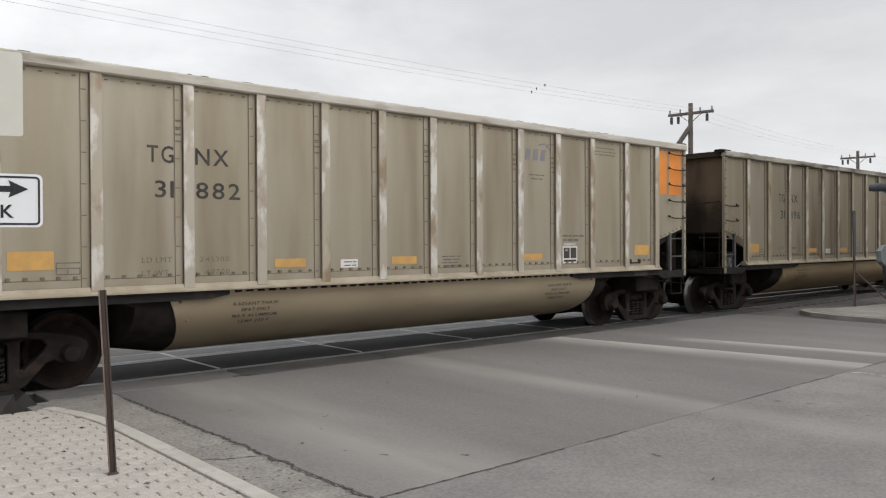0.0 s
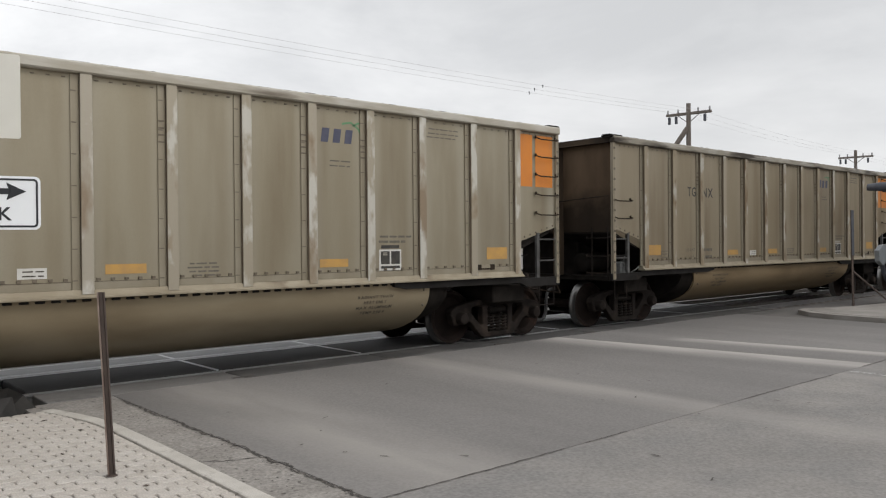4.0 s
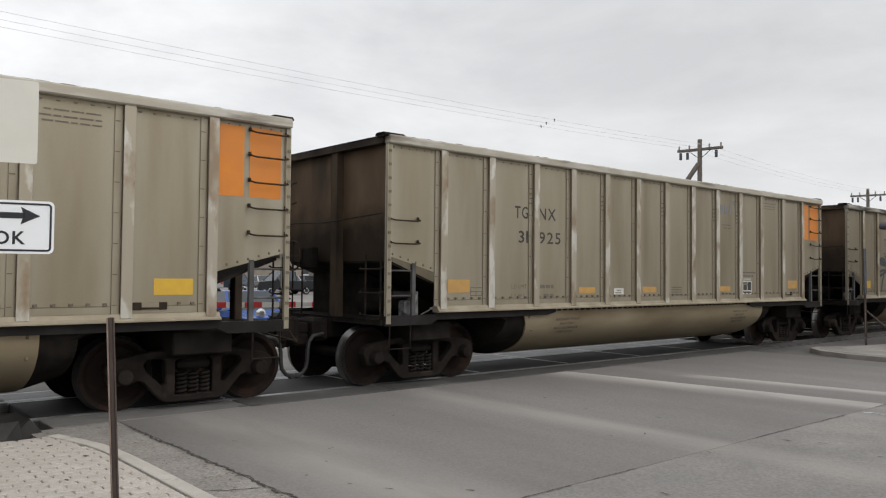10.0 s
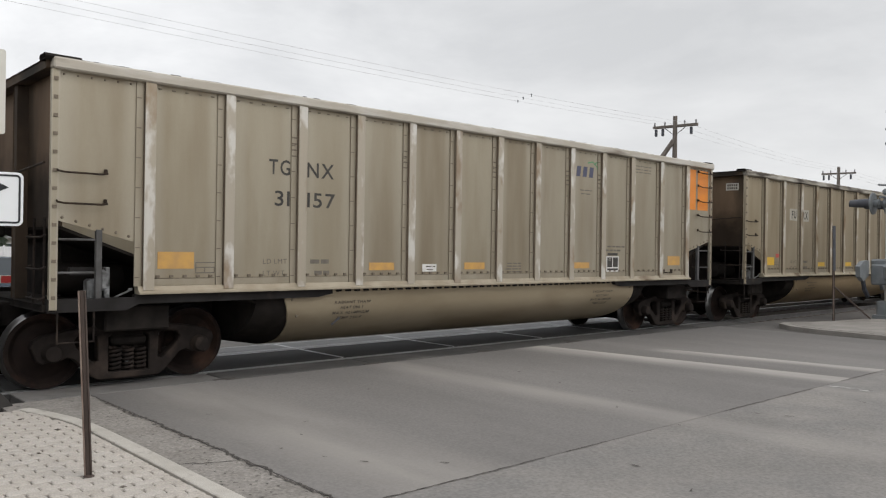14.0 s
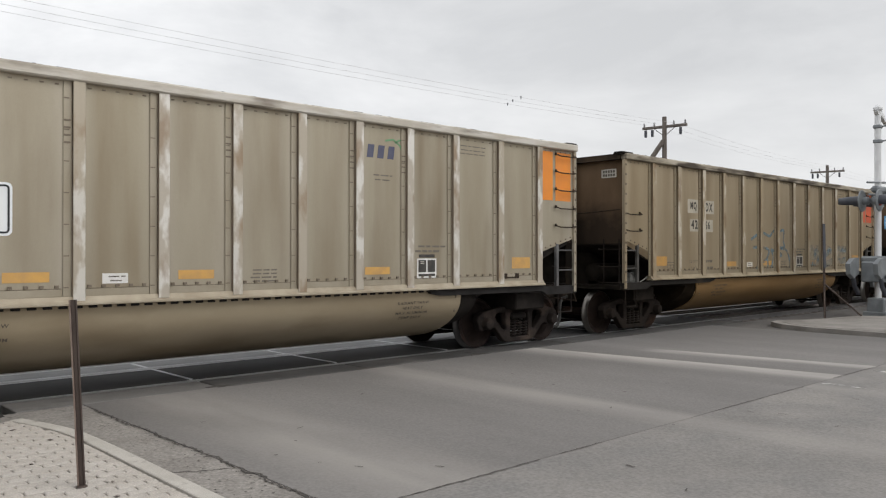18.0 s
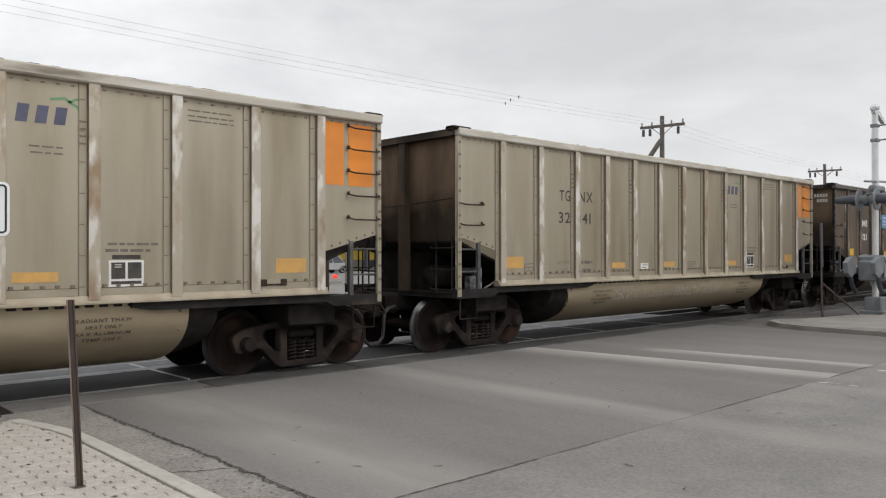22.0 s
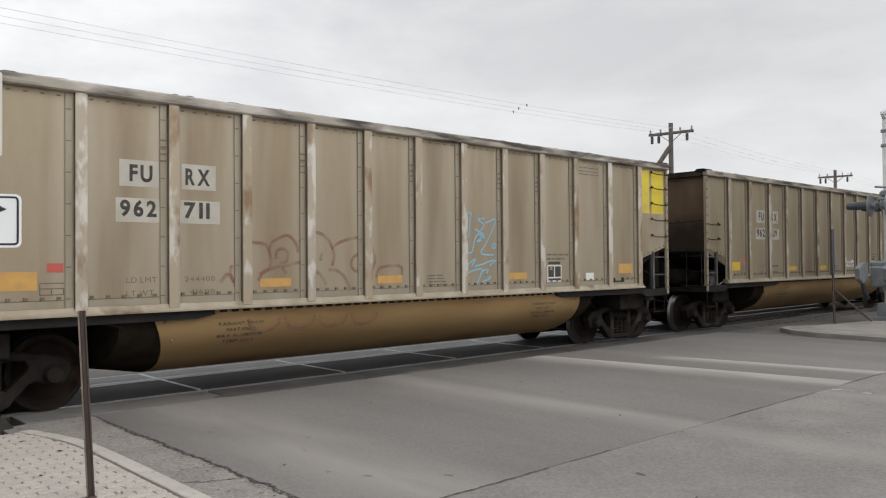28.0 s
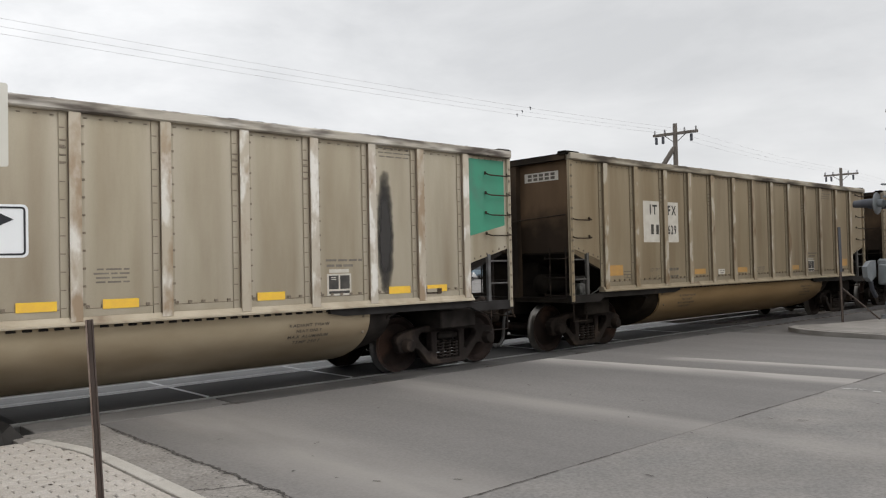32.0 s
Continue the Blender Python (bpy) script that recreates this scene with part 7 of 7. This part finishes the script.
        part("tail_light", Shape().box(-L / 2 - 0.015, -L / 2 + 0.05, d * W * 0.42 - 0.09, d * W * 0.42 + 0.09, 0.72, 0.92, 0.01), ARM_R, v)
        for x in (-L * 0.29, L * 0.30):
            wl = part("wheel", Shape().lathe([(0.22, -0.1), (0.315, -0.1), (0.33, -0.07), (0.33, 0.07), (0.315, 0.1), (0.22, 0.1)], 18, "y"), TYRE, v, at=(x, d * (W / 2 - 0.1), 0.33))
            part("rim", Shape().lathe([(0.05, d * 0.085), (0.2, d * 0.105), (0.225, d * 0.09)], 14, "y"), ALLOY, wl)
    part("bumper", Shape().box(L / 2 - 0.08, L / 2 + 0.04, -W * 0.46, W * 0.46, 0.38, 0.56, 0.03), paint if kind != "pickup" else CHROME, v)
    part("grille", Shape().box(L / 2 - 0.03, L / 2 + 0.02, -W * 0.22, W * 0.22, 0.60, 0.76, 0.02), HOOD, v)
    part("plate_bar", Shape().box(L / 2 + 0.03, L / 2 + 0.05, -0.15, 0.15, 0.44, 0.52), WHITE, v)
    return v


vehicle("hatchback", "navy small hatchback with round headlights at the gate", 4.55, 20.3, -86, PAINT_NAVY, "mini", True)
vehicle("pickup_truck", "light blue pickup truck waiting behind the gate", 3.9, 27.0, -88, PAINT_SKY, "pickup")
vehicle("coupe", "low bright blue coupe waiting beyond the gate", 10.2, 20.3, -89, PAINT_BLUE, "coupe")
vehicle("sedan", "silver sedan on the far street", 38.0, 55.0, 178, PAINT_SILVER, "car", False)
passing = vehicle("sedan", "silver sedan passing on the far street", 50.0, 56.0, 180, PAINT_SILVER, "car", True)
vehicle("pickup_truck", "dark pickup truck on the far street", 32.0, 57.0, 180, PAINT_BLACK, "pickup")
rnd = random.Random(4)
LOT = [PAINT_SILVER, PAINT_NAVY, PAINT_WHITE, PAINT_SILVER, PAINT_BLACK, PAINT_SKY, PAINT_WHITE, PAINT_SILVER, PAINT_NAVY, PAINT_WHITE, PAINT_SILVER, PAINT_BLACK, PAINT_WHITE, PAINT_SKY]
NAMES = {PAINT_BLACK: "black", PAINT_SILVER: "silver", PAINT_WHITE: "white", PAINT_SKY: "light blue", PAINT_NAVY: "navy"}
for i, p in enumerate(LOT):
    k = rnd.choice(("car", "suv", "car", "pickup"))
    vehicle({"car": "sedan", "suv": "suv", "pickup": "pickup_truck"}[k], f"{NAMES[p]} vehicle parked in the lot across the street", 29.0 + i * 2.75, 66.0 + rnd.uniform(-0.4, 0.4), -90 + rnd.choice((0, 180)), p, k, i % 3 == 0)

# kerb and verge across the far street
sheet("far_pavement", KERB, -60, 27.0, 58.2, 60.5, 0.12, "pale pavement across the far street", 0.3)
sheet("far_verge", GROUND, -60, 27.0, 60.55, 66.0, 0.10, "dry grass verge beside the white fence", 0.3)
sheet("parking_lot", ASPHALT, 27.2, 110.0, 58.1, 90.0, -0.011, "asphalt car park across the street")

fence = thing("white_fence", "white vinyl privacy fence along the far yard", "fence", (-10, 67.0, -0.2))
for i in range(19):
    part("fence_post", Shape().box(i * 2.0 - 0.07, i * 2.0 + 0.07, -0.07, 0.07, 0.0, 1.75, 0.02), FENCE, fence)
for i in range(18):
    part("fence_panel", Shape().box(i * 2.0 + 0.08, i * 2.0 + 1.92, -0.025, 0.025, 0.25, 1.6, 0.01).box(i * 2.0 + 0.07, i * 2.0 + 1.93, -0.045, 0.045, 1.5, 1.64, 0.01), FENCE, fence)


def house(x, y, w, d, h, wall, label, yaw=0):
    b = thing("house", label, "house", (x, y, -0.2), "houses beyond the fence")
    b.matrix_basis = pose(x, y, -0.2, 0, 0, yaw)
    part("wall", Shape().box(-w / 2, w / 2, -d / 2, d / 2, 0, h, 0.01), wall, b)
    part("roof", Shape().prism([(-d / 2 - 0.5, h), (d / 2 + 0.5, h), (0, h + d * 0.24)], "x", -w / 2 - 0.5, w / 2 + 0.5), SHINGLE, b)
    part("chimney", Shape().box(w * 0.2, w * 0.2 + 0.6, -0.4, 0.4, h, h + d * 0.24 + 0.8, 0.02), BUILD, b)
    for k in (-0.32, 0.0, 0.32):
        wi = part("window", Shape().box(k * w - 0.7, k * w + 0.7, -d / 2 - 0.05, -d / 2 - 0.005, h * 0.38, h * 0.8, 0.01), FENCE, b)
        part("pane", Shape().box(k * w - 0.6, k * w + 0.6, -d / 2 - 0.07, -d / 2 - 0.052, h * 0.42, h * 0.76), FARGLASS, wi)
    return b


house(27.5, 98, 13, 8, 2.4, STUCCO, "low grey-roofed house behind the white fence")
house(8, 100, 12, 8, 2.4, BUILD, "low tan house behind the white fence")
house(-12, 100, 13, 8, 2.4, STUCCO, "pale low house behind the white fence")
house(58, 104, 34, 14, 4.2, BUILD, "long tan shop building behind the car park")
house(100, 96, 30, 14, 4.6, STUCCO, "pale shop building behind the car park")

# filling station signs and canopy near the corner
station = thing("filling_station", "yellow-banded filling station kiosk with canopy columns", "building", (47.0, 62.0, -0.2))
part("wall", Shape().box(-6, 6, 0, 6, 0, 3.4, 0.02), BUILD, station)
part("band", Shape().box(-6.1, 3.0, -0.12, -0.02, 1.2, 2.7, 0.02), YELLOW_SIGN, station, "yellow painted band")
part("roof", Shape().box(-6.6, 6.6, -4.2, 6.4, 3.4, 3.9, 0.05), STUCCO, station)
for x in (-6, -2, 2, 6):
    part("column", Shape().box(x - 0.18, x + 0.18, -4.0, -3.64, 0, 3.4, 0.02), HOOD, station)
for x in (-4, 0.5):
    part("window", Shape().box(x, x + 2.6, -0.16, -0.13, 0.5, 1.15), FARGLASS, station)
price = thing("roadside_sign", "blue and white roadside sign post", "sign", (34.8, 50.5, -0.2))
part("post", Shape().box(-0.2, 0.2, -0.12, 0.12, 0, 2.9, 0.02), FENCE, price)
part("panel", Shape().box(-0.24, 0.24, -0.15, -0.125, 0.1, 1.2, 0.01), SIGNBLUE, price)
part("head", Shape().box(-0.7, 0.7, -0.1, 0.1, 2.9, 4.0, 0.03), YELLOW_SIGN, price)
for x, y in ((30.0, 61.5), (31.6, 61.5)):
    ys = thing("warning_sign", "small yellow warning sign on a post", "sign", (x, y, -0.2), "yellow warning signs")
    part("post", Shape().tube([(0, 0, 0), (0, 0, 3.2)], 0.04, 6), POST, ys)
    part("plate", Shape().box(-0.45, 0.45, -0.03, 0.0, 2.3, 3.2, 0.01), YELLOW_SIGN, ys)
ws = thing("lot_sign", "white blank signboard on two posts", "sign", (16.6, 61.5, 0.0))
part("plate", Shape().box(-0.5, 0.5, -0.03, 0.03, 0.9, 2.0, 0.02), WHITE, ws)
for d in (-0.4, 0.4):
    part("post", Shape().box(d - 0.04, d + 0.04, 0.03, 0.1, -0.2, 1.9), WOOD, ws)


def traffic_light(x, y, h, colour, face):
    t = thing("traffic_light", f"{colour} traffic signal head on a dark pole", "traffic light", (x, y, -0.2), "traffic lights")
    part("pole", Shape().tube([(0, 0, 0), (0, 0, h)], 0.09, 8), HOOD, t)
    part("housing", Shape().box(-0.17, 0.17, -0.2, -0.06, h - 1.0, h, 0.03), YELLOW_SIGN if colour == "yellow" else HOOD, t)
    for k in range(3):
        part("lens", Shape().lathe([(0.1, -0.22), (0.1, -0.2)], 12, "y", (0, 0, h - 0.18 - 0.32 * k)), face if k == 0 else HOOD, t)
    return t


traffic_light(19.9, 68.5, 4.6, "yellow", HOOD)
traffic_light(24.6, 55.5, 3.4, "red", LAMP_R)


def bare_tree(x, y, h, seed, spread=0.55):
    rnd = random.Random(seed)
    t = thing("bare_tree", "leafless deciduous tree with spreading grey limbs", "tree", (x, y, -0.2), "bare trees")
    trunk, twigs = Shape(), Shape()

    def grow(p, d, ln, r, lev):
        q = p + d * ln
        mid = p + d * ln * 0.5 + Vector((rnd.uniform(-1, 1), rnd.uniform(-1, 1), rnd.uniform(-0.5, 0.5))) * ln * 0.07
        (trunk if lev < 3 else twigs).tube([p, mid, q], max(r, 0.028), 6 if lev < 3 else 3, False, max(r * 0.66, 0.022))
        if lev >= 6:
            return
        for _ in range(3 if lev < 4 else 2 + (rnd.random() < 0.6)):
            w = Vector((rnd.uniform(-1, 1), rnd.uniform(-1, 1), rnd.uniform(-0.1, 0.9)))
            nd = (d * (1 - spread) + w * spread).normalized()
            nd.z = max(nd.z, -0.15)
            grow(q - d * ln * rnd.uniform(0, 0.25), nd.normalized(), ln * rnd.uniform(0.62, 0.82), r * 0.6, lev + 1)
    grow(Vector((0, 0, 0)), Vector((rnd.uniform(-0.08, 0.08), rnd.uniform(-0.08, 0.08), 1)).normalized(), h * 0.26, h * 0.028, 0)
    part("trunk", trunk, BARK, t)
    part("crown", twigs, TWIG, t, "crown of fine bare twigs")
    return t


for i, (x, y, h) in enumerate(((29.5, 86, 11.0), (21.5, 80, 8.8), (24.5, 92, 10.5), (38.0, 94, 9.5), (16.0, 84, 9.2), (47.0, 98, 8.5), (33.5, 78, 7.0), (60.0, 120, 10.0),
                               (26.0, 76, 7.2), (42.0, 88, 8.2), (12.0, 90, 9.0), (53.0, 92, 8.0), (19.0, 95, 10.0), (35.0, 104, 10.0))):
    bare_tree(x, y, h, i + 1)


def conifer(x, y, h, seed):
    rnd = random.Random(seed)
    t = thing("conifer", "dark green conifer with drooping branch clumps", "tree", (x, y, -0.2), "conifers")
    part("trunk", Shape().tube([(0, 0, 0), (0, 0, h * 0.95)], 0.14, 8, True, 0.03), BARK, t)
    s = Shape()
    for i in range(900):
        k = rnd.random() ** 0.7
        z = h * (0.08 + 0.92 * (1 - k))
        r = h * 0.27 * k * rnd.uniform(0.5, 1.08)
        a = rnd.uniform(0, 6.283)
        c = Vector((r * math.cos(a), r * math.sin(a), z))
        u = Vector((math.cos(a), math.sin(a), -0.45)) * rnd.uniform(0.2, 0.42)
        w = Vector((-math.sin(a), math.cos(a), 0)) * rnd.uniform(0.06, 0.14)
        s.add([c - u * 0.3, c + w, c + u, c - w, c + Vector((0, 0, 0.08))], [(0, 1, 4), (1, 2, 4), (2, 3, 4), (3, 0, 4)])
    part("crown", s, NEEDLE, t)
    return t


conifer(19.4, 71.5, 5.0, 1)
conifer(16.8, 72.5, 4.2, 2)
conifer(20.6, 74.0, 4.4, 3)

# far tree line; its nearer, unseen part behind the camera is added to darken reflections
hedge = Shape()
rnd = random.Random(12)
for i in range(7400):
    a = rnd.uniform(-0.35, 5.93)
    behind = a > 1.5
    d = rnd.uniform(62, 92) if behind else rnd.uniform(170, 210)
    x, y, z = d * math.sin(a), d * math.cos(a), abs(rnd.gauss(0, 1)) * (3.4 if behind else 2.6)
    w, hgt = rnd.uniform(0.5, 1.8), rnd.uniform(0.8, 2.4)
    hedge.add([(x - w * math.cos(a), y + w * math.sin(a), z - 0.3), (x + w * math.cos(a), y - w * math.sin(a), z - 0.2), (x + w * 0.3, y, z + hgt), (x - w * 0.4, y + 0.6, z + hgt * 0.8)], [(0, 1, 2), (0, 2, 3), (1, 2, 3)])
single("distant_trees", hedge, TWIG, "grey-brown line of distant bare trees, plus an unseen ring added to darken reflections", "trees", "stuff")

# ---- paving stones of the roadside strip ----


def cobble(s, x0, x1, y0, y1, z):
    """A pillow-topped stone with clipped corners."""
    c = min(0.020, (x1 - x0) * 0.3)

    def ring(d, z):
        return [(x0 + c + d, y0 + d, z), (x1 - c - d, y0 + d, z), (x1 - d, y0 + c + d, z), (x1 - d, y1 - c - d, z), (x1 - c - d, y1 - d, z), (x0 + c + d, y1 - d, z), (x0 + d, y1 - c - d, z), (x0 + d, y0 + c + d, z)]
    v = ring(0.0, z - 0.04) + ring(0.0, z - 0.006) + ring(0.007, z)
    f = [(k * 8 + i, k * 8 + (i + 1) % 8, k * 8 + 8 + (i + 1) % 8, k * 8 + 8 + i) for k in (0, 1) for i in range(8)] + [tuple(range(16, 24))]
    s.add(v, f)
    return s


stone = cobble(Shape(), -0.1025, 0.1025, -0.0493, 0.0493, 0.028).mesh("paver", PAVER)
rest = Shape()
count = 0
for r in range(120):
    y = -3.03 + r * 0.1
    lim = 2.515 if y < 7.5 else 2.515 - (y - 7.5) ** 2 * 0.115
    if y > 8.88:
        break
    for c in range(30):
        x = 2.426 - c * 0.216 + (r % 2) * 0.108
        if x - 0.06 > lim:
            continue
        jx, jz = rnd.uniform(-0.003, 0.003), rnd.uniform(-0.002, 0.002)
        if x + 0.104 < lim and count < 300 and 5.3 < y < 8.8 and x > 0.4:
            ob = part("paver", stone, PAVER, paving, at=(x + jx, y, 0.006 + jz))
            ob.rotation_euler = (rnd.uniform(-0.015, 0.015), rnd.uniform(-0.012, 0.012), rnd.uniform(-0.008, 0.008))
            count += 1
        else:
            cobble(rest, x - 0.1025, min(x + 0.1025, lim), y - 0.0493, y + 0.0493, 0.034 + jz)
litter = Shape()
rl = random.Random(12)
for i in range(34):
    x, y, a = rl.uniform(0.2, 2.4), rl.uniform(4.4, 8.8), rl.uniform(0, 6.3)
    l, w = rl.uniform(0.015, 0.045), rl.uniform(0.006, 0.014)
    ca, sa = math.cos(a), math.sin(a)
    litter.add([(x - l * ca, y - l * sa, 0.041), (x + w * sa, y - w * ca, 0.047), (x + l * ca, y + l * sa, 0.042), (x - w * sa, y + w * ca, 0.05), (x, y, 0.036)], [(0, 1, 3), (1, 2, 3), (0, 1, 4), (1, 2, 4), (2, 3, 4), (3, 0, 4)])
single("leaf_litter", litter, BARK, "scattered dry brown leaf bits on the paving", "leaf litter", "stuff")
part("pavers_rest", rest, PAVER, paving, "cream paving stones")["kind"] = "stuff"


# ---- movement ----
def motions():
    walk(passing, [(0, pose(50.0, 56.0, -0.012, 0, 0, 180)), (32, pose(-206.0, 56.0, -0.012, 0, 0, 180))])
    for i, ob in enumerate(CARS):
        off = i * PITCH - PITCH / 2
        walk(ob, [(t, pose(p + off, TRACK_Y, 0)) for t, p in COUPLING])
        # wheels turn while the car is near the crossing
        times = [k / 30 for k in range(961) if -24 < place_at(k / 30) + off < 62]
        if not times:
            continue
        x0 = place_at(times[0]) + off
        for truck in [o for o in ob.children if o.name.split(".")[0] == "truck"]:
            for ws in [o for o in truck.children if o.name.split(".")[0] == "wheelset"]:
                at = tuple(ws.location)
                rows = [(t, pose(*at, 0, math.degrees((place_at(t) + off - x0) / WHEEL_R) % 360, 0)) for t in times]
                if times[0] > 0:
                    rows.insert(0, (0, rows[0][1]))
                if times[-1] < 32:
                    rows.append((32, rows[-1][1]))
                walk(ws, rows)


motions()
